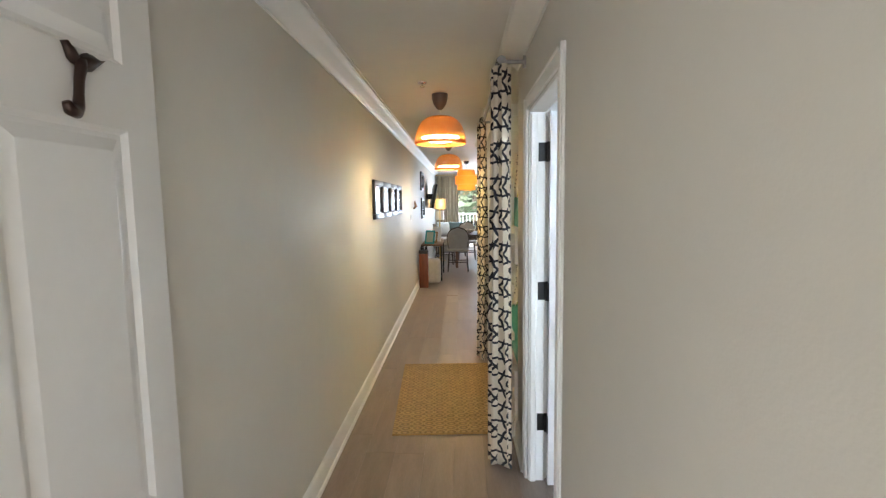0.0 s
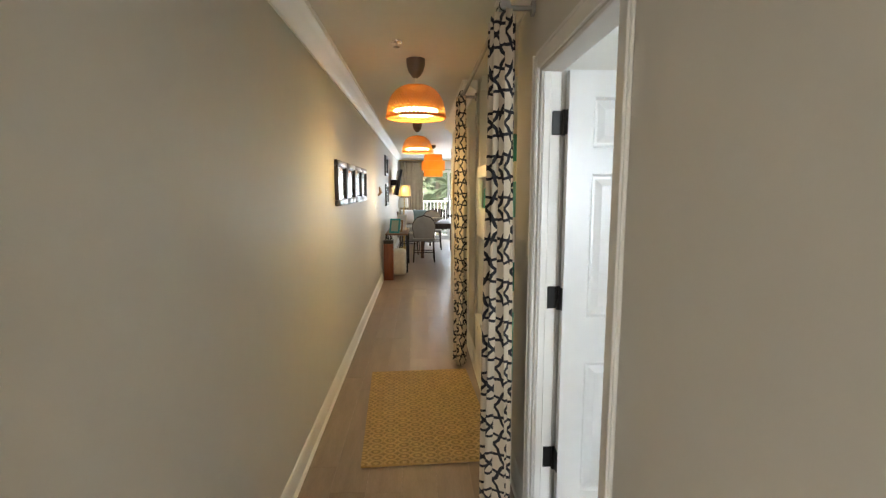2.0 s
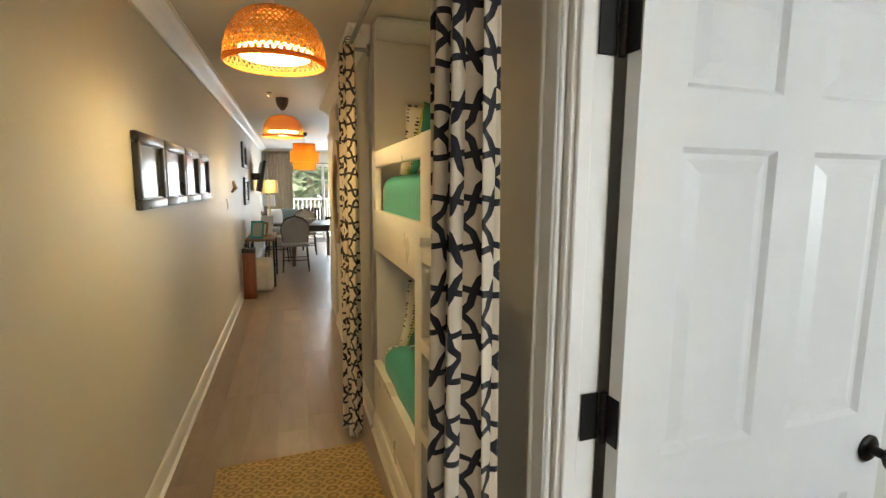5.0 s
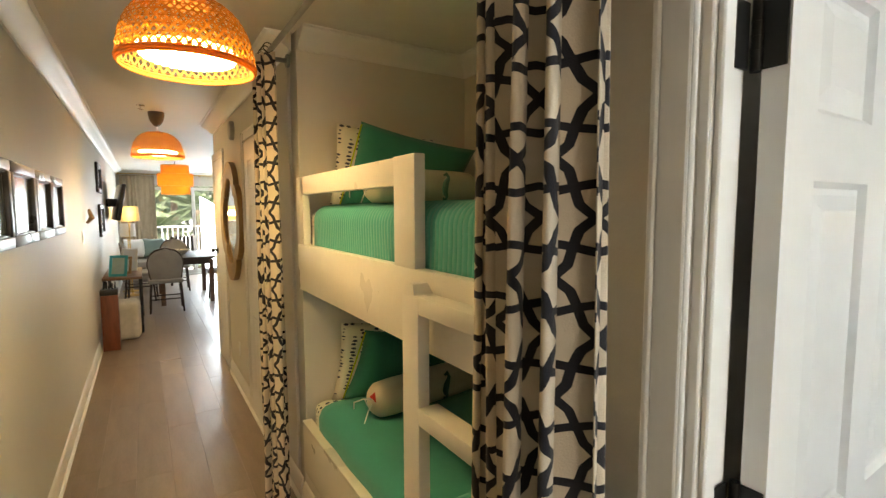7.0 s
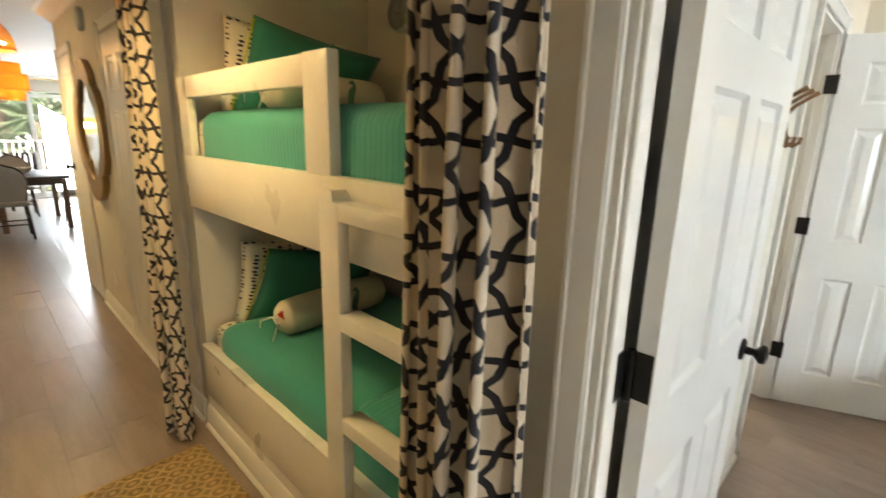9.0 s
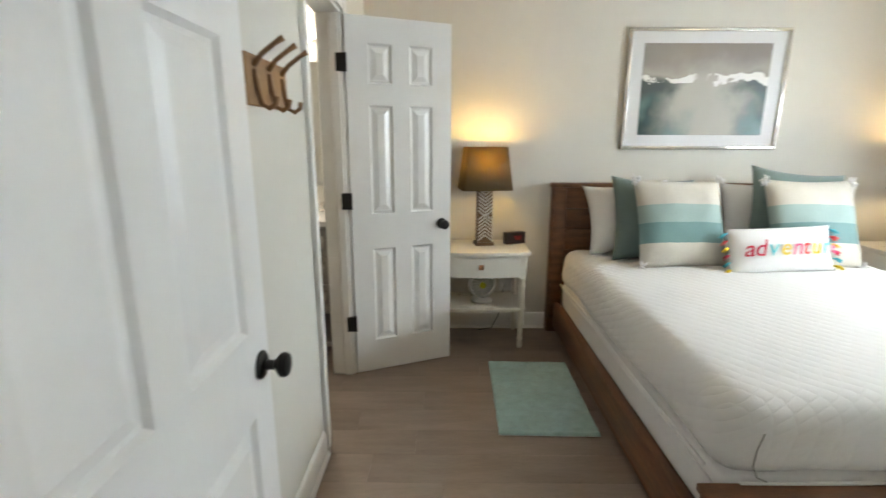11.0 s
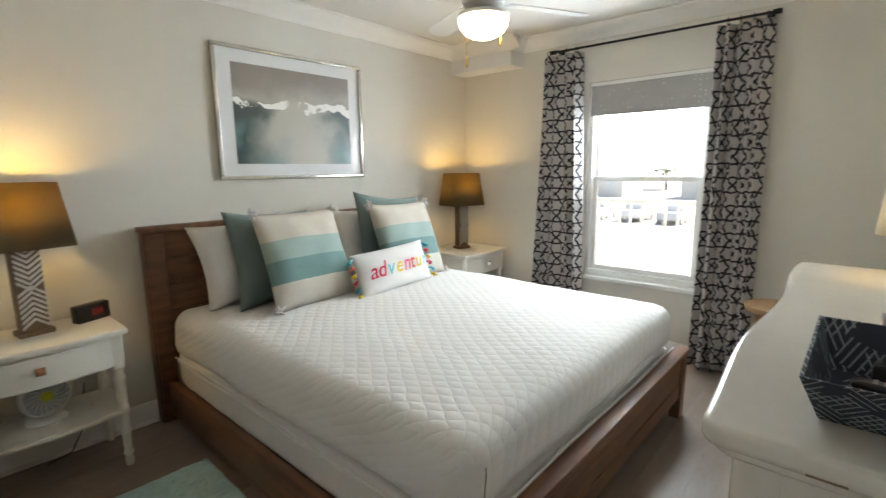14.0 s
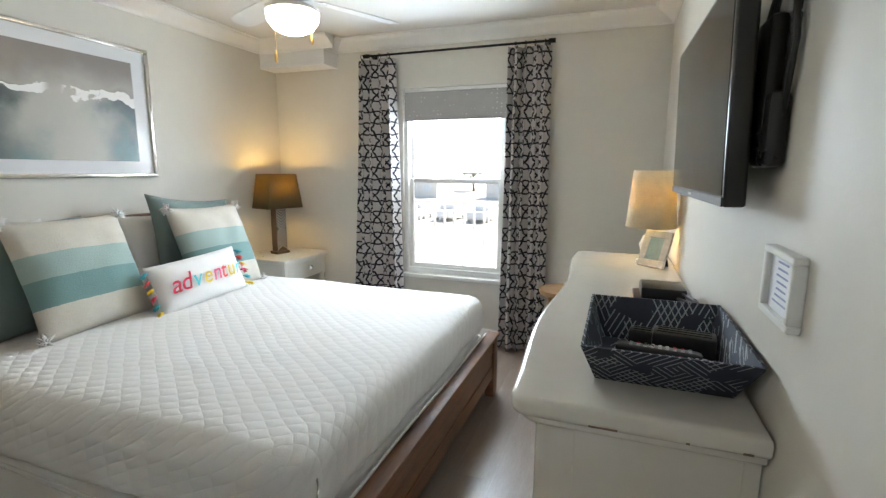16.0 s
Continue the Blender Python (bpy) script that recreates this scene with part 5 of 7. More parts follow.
cover = thing("bedspread", "white quilted bedspread smoothly spread over the mattress", "bedspread", pose(mcx, mcy, 0.378))
bm = bmesh.new()
soft_box(bm, 1.015, 0.905, 0.126, 0.085, 34, pose(0, 0, 0.126), spread_shape)
part("quilted_top", bm, bed_quilt, cover, smooth=179)
for pts in ([(x, 0.926, 0.010 + 0.006 * math.sin(5 * x)) for x in np.linspace(-0.95, 0.93, 24)], [(-1.028, y, 0.012 + 0.005 * math.sin(6 * y)) for y in np.linspace(-0.86, 0.86, 20)]):
    bm = bmesh.new()
    tube(bm, pts, 0.006, 6)
    part("hem", bm, white_cotton, cover, "white stitched hem", smooth=179)


bm = bmesh.new()
tube(bm, [(-1.012, 0.800, 0.165), (-1.026, 0.815, 0.155), (-1.032, 0.830, 0.120), (-1.034, 0.835, 0.070), (-1.030, 0.815, 0.030), (-1.026, 0.780, 0.012)], 0.0025, 6)
part("corner_seam", bm, grey_linen, cover, "grey stitched corner seam", smooth=179)


def stripes(name, bands):
    """Woven stripes across a pillow, by height."""
    m = material(name, (0.60, 0.56, 0.49), 0.95, var=0.08, scale=10, bump=0.7, bump_scale=170, sheen=0.2)
    nt, b = nodes_of(m)
    tc = nt.nodes.new("ShaderNodeTexCoord")
    sep = nt.nodes.new("ShaderNodeSeparateXYZ")
    nt.links.new(tc.outputs["Object"], sep.inputs[0])
    nz = nt.nodes.new("ShaderNodeTexNoise")
    nz.inputs["Scale"].default_value = 60
    nt.links.new(tc.outputs["Object"], nz.inputs["Vector"])
    jit = nt.nodes.new("ShaderNodeMath")
    jit.operation = "MULTIPLY_ADD"
    jit.inputs[1].default_value = 0.008
    nt.links.new(nz.outputs["Fac"], jit.inputs[0])
    nt.links.new(sep.outputs["Z"], jit.inputs[2])
    last = socket_colour(nt, b)
    for lo, hi, colour in bands:
        a = nt.nodes.new("ShaderNodeMath")
        a.operation = "GREATER_THAN"
        a.inputs[1].default_value = lo
        nt.links.new(jit.outputs[0], a.inputs[0])
        c = nt.nodes.new("ShaderNodeMath")
        c.operation = "LESS_THAN"
        c.inputs[1].default_value = hi
        nt.links.new(jit.outputs[0], c.inputs[0])
        f = nt.nodes.new("ShaderNodeMath")
        f.operation = "MULTIPLY"
        nt.links.new(a.outputs[0], f.inputs[0])
        nt.links.new(c.outputs[0], f.inputs[1])
        mix = nt.nodes.new("ShaderNodeMix")
        mix.data_type = "RGBA"
        nt.links.new(f.outputs[0], mix.inputs["Factor"])
        nt.links.new(last, mix.inputs[6])
        mix.inputs[7].default_value = (*colour, 1)
        last = mix.outputs[2]
    nt.links.new(last, b.inputs["Base Color"])
    return m


stripe_wool = stripes("stripe_wool", [(-0.005, 0.105, (0.33, 0.435, 0.415)), (-0.125, -0.004, (0.165, 0.29, 0.285))])


def pillow(label, x, y, z, w, h, t, lean, yaw, mat, roll=0, seed=1, pinch=0.08):
    root = thing("pillow", label, "pillow", pose(x, y, z, -lean, roll, -90 + yaw), "bed pillows")
    bm = bmesh.new()
    cushion(bm, w, h, t, None, 22, pinch, seed)
    part("case", bm, mat, root, smooth=179)
    return root


pillow("white sleeping pillow leaning on the headboard", 3.67, 1.075, 0.86, 0.58, 0.47, 0.20, 15, 4, white_cotton, -4, 1, 0.12)
pillow("white sleeping pillow leaning on the headboard", 3.68, 0.02, 0.855, 0.90, 0.47, 0.17, 14, -2, white_cotton, 0, 2)
pillow("sage green square pillow behind the striped one", 3.545, 0.965, 0.87, 0.56, 0.54, 0.16, 17, 6, sage_cotton, 3, 3, 0.10)
pillow("sage green square pillow behind the striped one", 3.555, 0.075, 0.905, 0.58, 0.57, 0.16, 15, -4, sage_cotton, 6, 4, 0.10)
for y, yaw, sd in ((0.875, 5, 5), (0.085, 2, 6)):
    p = pillow("cream and teal striped wool pillow with tasselled corners", 3.375, y, 0.875, 0.555, 0.55, 0.17, 22, yaw, stripe_wool, 1, sd, 0.06)
    for sx, sz in ((-1, -1), (1, -1), (-1, 1), (1, 1)):
        bm = bmesh.new()
        rnd = random.Random(sd * 7 + sx + 3 * sz)
        for k in range(26):
            d = Vector((rnd.gauss(0, 1), rnd.gauss(0, 1), rnd.gauss(0, 1))).normalized()
            c = Vector((sx * 0.266, -0.014, sz * 0.262))
            tube(bm, [c, c + d * 0.018, c + d * rnd.uniform(0.030, 0.044)], [0.006, 0.006, 0.002], 5)
        part("tassel", bm, white_cotton, p, "fluffy white tassel", smooth=179)

lum = pillow("white lumbar pillow lettered in bright colours, tasselled ends", 3.215, 0.37, 0.752, 0.62, 0.265, 0.13, 20, 3, white_cotton, -2, 9, 0.05)
ink = {}
for nm, c in (("crimson", (0.55, 0.02, 0.06)), ("rose", (0.60, 0.05, 0.12)), ("aqua", (0.10, 0.55, 0.60)), ("yellow", (0.75, 0.55, 0.08)), ("pink", (0.70, 0.10, 0.22)), ("coral", (0.70, 0.08, 0.08)), ("teal", (0.05, 0.38, 0.45)), ("gold", (0.72, 0.50, 0.02))):
    ink[nm] = material("ink_" + nm, c, 0.8, var=0.12, scale=30)


def letter(ch, x, size, mat, parent):
    """One printed letter laid on the pillow's front."""
    cu = bpy.data.curves.new("letter", "FONT")
    cu.body, cu.size, cu.shear, cu.offset = ch, size, 0.3, 0.0008
    tmp = bpy.data.objects.new("letter", cu)
    scene.collection.objects.link(tmp)
    dg = bpy.context.evaluated_depsgraph_get()
    me = bpy.data.meshes.new_from_object(tmp.evaluated_get(dg))
    bpy.data.objects.remove(tmp)
    bm = bmesh.new()
    bm.from_mesh(me)
    bpy.data.meshes.remove(me)
    bmesh.ops.triangulate(bm, faces=bm.faces)
    bmesh.ops.subdivide_edges(bm, edges=bm.edges[:], cuts=2)
    wid = max(v.co.x for v in bm.verts) - min(v.co.x for v in bm.verts)
    lo = min(v.co.x for v in bm.verts)
    for v in bm.verts:
        px, pz = x + (v.co.x - lo), v.co.y - 0.035
        u, w = px / 0.31, pz / 0.1325
        puff = max(0.0, (1 - abs(u) ** 2.6) * (1 - abs(w) ** 2.6)) ** 0.55
        v.co = Vector((px, -(0.065 * puff + 0.013), pz))
    part("letter", bm, mat, parent)
    return wid


x = -0.245
for ch, c in zip("adventure", ("crimson", "crimson", "aqua", "yellow", "pink", "coral", "gold", "aqua", "pink")):
    x += letter(ch, x, 0.130, ink[c], lum) + 0.004
for s in (-1, 1):
    for k, c in enumerate(("teal", "coral", "gold", "crimson", "teal", "gold")):
        bm = bmesh.new()
        rnd = random.Random(k + 10 * s)
        z0 = 0.105 - k * 0.042
        for q in range(9):
            a = Vector((s * 0.300, -0.004, z0))
            e = a + Vector((s * rnd.uniform(0.03, 0.05), rnd.uniform(-0.016, 0.010), -rnd.uniform(0.012, 0.03)))
            tube(bm, [a, (a + e) / 2 + Vector((0, -0.004, 0.006)), e], [0.004, 0.004, 0.002], 5)
        part("tassel", bm, ink[c], lum, "bright yarn tassel", smooth=179)


# --- nightstands
def nightstand(m, label, knob_mat, w=0.60, d=0.37):
    """Front towards -x; w along y."""
    root = thing("nightstand", label, "nightstand", m, "nightstands")

    def bow(y, base, k=0.035):
        return base - k * math.cos(math.pi * y / w)

    def slab(nm, z0, z1, x_back, base, over=0.0, mat=cream_paint):
        n, v = 20, []
        for i in range(n + 1):
            y = -w / 2 - over + (w + 2 * over) * i / n
            for z in (z0, z1):
                v += [(bow(y * w / (w + 2 * over), base) - over, y, z), (x_back, y, z)]
        f = []
        for i in range(n):
            a, b2 = 4 * i, 4 * i + 4
            f += [(a, b2, b2 + 2, a + 2), (a + 2, b2 + 2, b2 + 3, a + 3), (a + 3, b2 + 3, b2 + 1, a + 1), (a + 1, b2 + 1, b2, a)]
        f += [(0, 2, 3, 1), (4 * n, 4 * n + 1, 4 * n + 3, 4 * n + 2)]
        bm = bmesh.new()
        grid_mesh(bm, v, f)
        bmesh.ops.recalc_face_normals(bm, faces=bm.faces)
        edges = [e for e in bm.edges if len(e.link_faces) == 2 and e.calc_face_angle(0) > 0.8]
        bmesh.ops.bevel(bm, geom=edges, offset=0.005, segments=2, affect="EDGES")
        return part(nm, bm, mat, root, smooth=40)

    slab("tabletop", 0.643, 0.668, d, 0.0, 0.018)
    slab("apron", 0.495, 0.643, d - 0.01, 0.012)
    dr = slab("drawer", 0.515, 0.630, 0.10, 0.006)
    dr.matrix_basis = pose(0, 0, 0) @ Matrix.Diagonal((1, 0.84, 1, 1))
    bm = bmesh.new()
    grid_mesh(bm, [(-0.062, 0, 0.573), (-0.045, -0.017, 0.556), (-0.045, 0.017, 0.556), (-0.045, 0.017, 0.590), (-0.045, -0.017, 0.590), (-0.028, 0, 0.573)], [(0, 1, 2), (0, 2, 3), (0, 3, 4), (0, 4, 1), (5, 2, 1), (5, 3, 2), (5, 4, 3), (5, 1, 4)])
    part("knob", bm, knob_mat, root, "faceted metal knob")
    slab("shelf", 0.262, 0.282, d - 0.02, 0.012)
    for lx in (0.028, d - 0.03):
        for ly in (-w / 2 + 0.028, w / 2 - 0.028):
            bm = bmesh.new()
            box(bm, lx - 0.024, lx + 0.024, ly - 0.024, ly + 0.024, 0.48, 0.643, 0.003, 1)
            lathe(bm, ((0.013, 0), (0.017, 0.01), (0.019, 0.03), (0.014, 0.05), (0.021, 0.06), (0.021, 0.066), (0.016, 0.075), (0.018, 0.15), (0.018, 0.155), (0.024, 0.165), (0.024, 0.172), (0.019, 0.18), (0.019, 0.27), (0.025, 0.285), (0.025, 0.293), (0.020, 0.30), (0.021, 0.41), (0.026, 0.425), (0.026, 0.435), (0.021, 0.445), (0.022, 0.48)), 16, pose(lx, ly, 0))
            part("leg", bm, cream_paint, root, smooth=40)
    return root


copper = material("copper", (0.55, 0.30, 0.18), 0.25, metal=1.0, var=0.1, scale=20)
nightstand(pose(3.495, 2.06, 0), "cream nightstand with one drawer, lower shelf and turned legs", copper)
nightstand(pose(3.40, -0.83, 0), "cream nightstand with one drawer in the corner by the window", chrome, 0.54, 0.46)


def table_lamp(m, label):
    root = thing("table_lamp", label, "table lamp", m, "bedside lamps")
    part("plinth", box(bmesh.new(), -0.062, 0.062, -0.045, 0.045, 0, 0.022, 0.002, 1), plinth_bronze, root, smooth=40)
    col = part("column", box(bmesh.new(), -0.048, 0.048, -0.034, 0.034, 0.022, 0.385, 0.002, 1), plinth_bronze, root, smooth=40)
    for face in (-1, 1):
        for half in (-1, 1):
            for k in range(15):
                # chevrons that meet in the middle, upward above and downward below
                up = 1 if k >= 7 else -1
                zc = 0.030 + k * 0.0235
                y = face * 0.0345
                z_in, z_out = (zc, zc + 0.036) if up > 0 else (zc + 0.036, zc)
                z_in, z_out = min(z_in, 0.378), min(z_out, 0.378)
                v, bm = [], bmesh.new()
                for yy in (y - face * 0.003, y + face * 0.004):
                    v += [(0, yy, z_in), (half * 0.046, yy, z_out), (half * 0.046, yy, z_out + 0.012), (0, yy, z_in + 0.012)]
                grid_mesh(bm, v, [(0, 1, 2, 3), (7, 6, 5, 4), (0, 4, 5, 1), (1, 5, 6, 2), (2, 6, 7, 3), (3, 7, 4, 0)])
                part("chevron", bm, pewter, col, "whitewashed carved chevron")
    bm = bmesh.new()
    tube(bm, [(0, 0, 0.385), (0, 0, 0.47)], 0.007, 10)
    part("neck", bm, plinth_bronze, root, smooth=179)
    # tapered box shade, open above and below
    bx, by, tx, ty, z0, z1 = 0.165, 0.115, 0.132, 0.090, 0.375, 0.648
    n, r = 10, 0.014
    def ring(hx, hy, z):
        out = []
        for cx, cy, a0 in ((1, 1, 0), (-1, 1, 90), (-1, -1, 180), (1, -1, 270)):
            for q in range(5):
                a = radians(a0 + q * 22.5)
                out.append((cx * (hx - r) + r * math.cos(a), cy * (hy - r) + r * math.sin(a), z))
        return out
    v = ring(bx, by, z0) + ring(tx, ty, z1)
    k = 20
    bm = bmesh.new()
    grid_mesh(bm, v, [(i, (i + 1) % k, k + (i + 1) % k, k + i) for i in range(k)])
    sh = part("shade", bm, dark_shade, root, "dark taupe linen shade, lit from within", smooth=50)
    th = sh.modifiers.new("thickness", "SOLIDIFY")
    th.thickness = 0.002
    bm = bmesh.new()
    lathe(bm, ((0.012, 0.47), (0.02, 0.49), (0.028, 0.53), (0.024, 0.56), (0.008, 0.575)), 18)
    part("bulb", bm, bedside_glow, root, "glowing bulb", smooth=179)
    return root


plinth_bronze = material("plinth_bronze", (0.16, 0.10, 0.055), 0.4, metal=0.4, var=0.2, scale=14, bump=0.1)
pewter = material("pewter", (0.52, 0.50, 0.47), 0.45, metal=0.3, var=0.2, scale=30, bump=0.2)
table_lamp(pose(3.70, 2.03, 0.668, 0, 0, -82), "bedside lamp with carved chevron column and dark linen shade")
table_lamp(pose(3.665, -0.845, 0.668, 0, 0, -105), "bedside lamp with carved chevron column by the window wall")

clock = thing("alarm_clock", "small black alarm clock with red digits on the nightstand", "clock", pose(3.74, 1.815, 0.668, 0, 0, -68))
part("body", box(bmesh.new(), -0.074, 0.074, -0.022, 0.03, 0.0, 0.080, 0.006, 2), black_plastic, clock, smooth=40)
red_glow = material("red_glow", (0.3, 0.01, 0.01), 0.4, var=0.0, emit=(1.0, 0.03, 0.02), emit_power=0.08)
bm = bmesh.new()
for dx in (-0.012, 0.006, 0.024):
    for z in (0.03, 0.042, 0.054):
        box(bm, dx, dx + 0.010, -0.0235, -0.022, z - 0.001, z + 0.001)
    box(bm, dx + 0.009, dx + 0.011, -0.0235, -0.022, 0.03, 0.054)
part("digits", bm, red_glow, clock, "glowing red digits")

df = thing("desk_fan", "small white desk fan on the nightstand's shelf", "fan", pose(3.66, 2.04, 0.282, 0, 0, -80) @ Matrix.Diagonal((1.22, 1.22, 1.22, 1)))
bm = bmesh.new()
lathe(bm, ((0.06, 0), (0.06, 0.008), (0.05, 0.016), (0.02, 0.02), (0.016, 0.03)), 24)
part("base", bm, white_plastic, df, smooth=40)
bm = bmesh.new()
lathe(bm, ((0.03, 0.05), (0.062, 0.03), (0.076, 0.0), (0.076, -0.02), (0.068, -0.03), (0.062, -0.02), (0.066, 0.0)), 30, pose(0, 0, 0.098, -90, 0, 0))
part("housing", bm, white_plastic, df, smooth=50)
bm = bmesh.new()
lathe(bm, ((0.018, 0.0), (0.018, 0.008), (0.010, 0.011)), 18, pose(0, -0.026, 0.098, 90, 0, 0))
part("hub", bm, yellow_cotton, df, "green hub", smooth=40)
for k in range(18):
    a = 2 * math.pi * k / 18
    bm = bmesh.new()
    tube(bm, [(0.018 * math.cos(a), -0.030, 0.098 + 0.018 * math.sin(a)), (0.045 * math.cos(a + 0.35), -0.034, 0.098 + 0.045 * math.sin(a + 0.35)), (0.067 * math.cos(a + 0.55), -0.028, 0.098 + 0.067 * math.sin(a + 0.55))], 0.0018, 5)
    part("grille_blade", bm, white_plastic, df, smooth=179)
bm = bmesh.new()
lathe(bm, ((0.064, 0.0), (0.064, 0.002)), 24, pose(0, -0.01, 0.098, 90, 0, 0))
part("interior", bm, grey_plastic, df, "grey fan interior")

wo2 = thing("wall_outlet", "grey outlet plate on the wall behind the nightstand", "outlet", pose(XH, 1.84, 0.345))
part("plate", box(bmesh.new(), -0.006, 0, -0.055, 0.055, -0.06, 0.06, 0.002, 1), white_plastic, wo2, smooth=40)
for s in (-1, 1):
    part("socket", box(bmesh.new(), -0.009, -0.006, s * 0.026 - 0.014, s * 0.026 + 0.014, -0.03, 0.03, 0.002, 1), white_plastic, wo2, smooth=40)
cord = thing("power_cord", "thin black cord hanging behind the nightstand", "cord")
bm = bmesh.new()
tube(bm, [(3.868, 1.86, 0.33), (3.845, 1.88, 0.22), (3.84, 1.90, 0.10), (3.83, 1.95, 0.012), (3.80, 2.05, 0.006)], 0.0035, 6)
part("wire", bm, black_plastic, cord, smooth=179)

# --- teal bath mat
mat_root = thing("bath_mat", "pale aqua shaggy cotton mat beside the bed", "mat", pose(2.912, 1.782, 0, 0, 0, -1))
aqua_shag = material("aqua_shag", (0.36, 0.52, 0.50), 0.95, var=0.16, scale=20, bump=1.0, bump_scale=95, sheen=0.3)
verts, faces, nx, ny = [], [], 110, 68
for j in range(ny + 1):
    for i in range(nx + 1):
        x, y = -0.375 + 0.75 * i / nx, -0.24 + 0.48 * j / ny
        e = 1.0 if 0 < i < nx and 0 < j < ny else 0.0
        row = 0.5 + 0.5 * math.sin(x * 150 + 3 * noise.noise(Vector((x * 20, y * 20, 0))))
        z = 0.004 + e * (0.010 + 0.007 * row * (0.5 + noise.noise(Vector((x * 60, y * 26, 2.0)))) + 0.004 * noise.noise(Vector((x * 140, y * 120, 1.0))))
        edge = 0.004 * noise.noise(Vector((x * 40, y * 40, 5.0))) * (1 - e)
        verts.append((x + edge, y + edge, z))
for j in range(ny):
    for i in range(nx):
        k = j * (nx + 1) + i
        faces.append((k, k + 1, k + nx + 2, k + nx + 1))
bm = bmesh.new()
grid_mesh(bm, verts, faces)
part("shag_top", bm, aqua_shag, mat_root, smooth=179)
part("backing", box(bmesh.new(), -0.373, 0.373, -0.238, 0.238, 0.0, 0.005), white_cotton, mat_root, "cream woven backing")

# --- dresser
dress = thing("dresser", "glossy cream bow-front dresser with worn edges against the wall", "dresser")


def front_line(y):
    return 1.252 + 0.013 * math.cos(2 * math.pi * (y - 0.98) / 1.07)


def dresser_slab(nm, z0, z1, inset, bevel, mat):
    pts = []
    ya, yb, xb = 1.478 - inset, -0.300 + inset, XB + 0.004
    pts.append((xb, ya))
    rc = 0.042
    for q in range(7):
        a = radians(90 - q * 15)
        pts.append((front_line(ya - rc) - inset - rc + rc * math.cos(a), ya - rc + rc * math.sin(a)))
    for y in np.linspace(ya - rc - 0.03, yb + rc + 0.03, 34):
        pts.append((front_line(y) - inset, float(y)))
    for q in range(7):
        a = radians(-q * 15)
        pts.append((front_line(yb + rc) - inset - rc + rc * math.cos(a), yb + rc + rc * math.sin(a)))
    pts.append((xb, yb))
    n = len(pts)
    v = [(x, y, z0) for x, y in pts] + [(x, y, z1) for x, y in pts]
    f = [(i, (i + 1) % n, n + (i + 1) % n, n + i) for i in range(n)] + [tuple(range(n, 2 * n)), tuple(reversed(range(n)))]
    bm = bmesh.new()
    grid_mesh(bm, v, f)
    bmesh.ops.recalc_face_normals(bm, faces=bm.faces)
    if bevel:
        edges = [e for e in bm.edges if abs(e.verts[0].co.z - e.verts[1].co.z) < 1e-5 and len(e.link_faces) == 2]
        bmesh.ops.bevel(bm, geom=edges, offset=bevel, segments=4, affect="EDGES", profile=0.6)
    return part(nm, bm, mat, dress, smooth=45)


gloss_cream = material("gloss_cream", (0.66, 0.63, 0.57), 0.16, var=0.04, scale=3, bump=0.03, bump_scale=30, coat=0.4)
dresser_slab("top", 0.888, 0.930, 0.0, 0.014, gloss_cream)
dresser_slab("top_moulding", 0.868, 0.888, 0.020, 0.006, gloss_cream)
dresser_slab("body", 0.11, 0.868, 0.045, 0.0, gloss_cream)
dresser_slab("base", 0.05, 0.11, 0.025, 0.008, gloss_cream)
part("end_panel", box(bmesh.new(), 0.83, 1.118, 1.432, 1.436, 0.15, 0.86, 0.002, 1), gloss_cream, dress, smooth=40)
for x0, y0 in ((0.82, 1.36), (1.12, 1.36), (0.82, -0.25), (1.12, -0.25)):
    part("foot", box(bmesh.new(), x0, x0 + 0.06, y0, y0 + 0.06, 0, 0.052, 0.006, 2), gloss_cream, dress, smooth=40)
scuff = material("scuff", (0.22, 0.15, 0.10), 0.7, var=0.4, scale=60)
for sx, sy, ln in ((1.09, 1.4788, 0.05), (0.93, 1.4788, 0.006), (0.845, 1.4788, 0.015)):
    part("worn_edge", box(bmesh.new(), sx - ln, sx, sy - 0.001, sy + 0.0004, 0.893, 0.8965), scuff, dress, "brown wear mark where paint has chipped")

# --- tray with remotes
navy = material("navy_print", (0.018, 0.024, 0.045), 0.7, var=0.15, scale=12, bump=0.15)
nt, b = nodes_of(navy)
tc = nt.nodes.new("ShaderNodeTexCoord")
cell = nt.nodes.new("ShaderNodeTexVoronoi")
cell.inputs["Scale"].default_value = 24.0
nt.links.new(tc.outputs["Object"], cell.inputs["Vector"])
cc = nt.nodes.new("ShaderNodeSeparateColor")
nt.links.new(cell.outputs["Color"], cc.inputs[0])
strokes = []
for way in ((0.9, 0.35, 0.75), (0.9, -0.45, -0.75)):
    dt = nt.nodes.new("ShaderNodeVectorMath")
    dt.operation = "DOT_PRODUCT"
    dt.inputs[1].default_value = way
    nt.links.new(tc.outputs["Object"], dt.inputs[0])
    strokes.append(math_node("LESS_THAN", math_node("FRACT", math_node("MULTIPLY_ADD", dt.outputs["Value"], 70.0, 50.0)), 0.20))
first = math_node("LESS_THAN", cc.outputs[0], 0.46)
second = math_node("LESS_THAN", cc.outputs[1], 0.42)
marks = math_node("MAXIMUM", math_node("MULTIPLY", strokes[0], first), math_node("MULTIPLY", strokes[1], second))
mix = nt.nodes.new("ShaderNodeMix")
mix.data_type = "RGBA"
nt.links.new(marks, mix.inputs["Factor"])
nt.links.new(socket_colour(nt, b), mix.inputs[6])
mix.inputs[7].default_value = (0.30, 0.34, 0.36, 1)
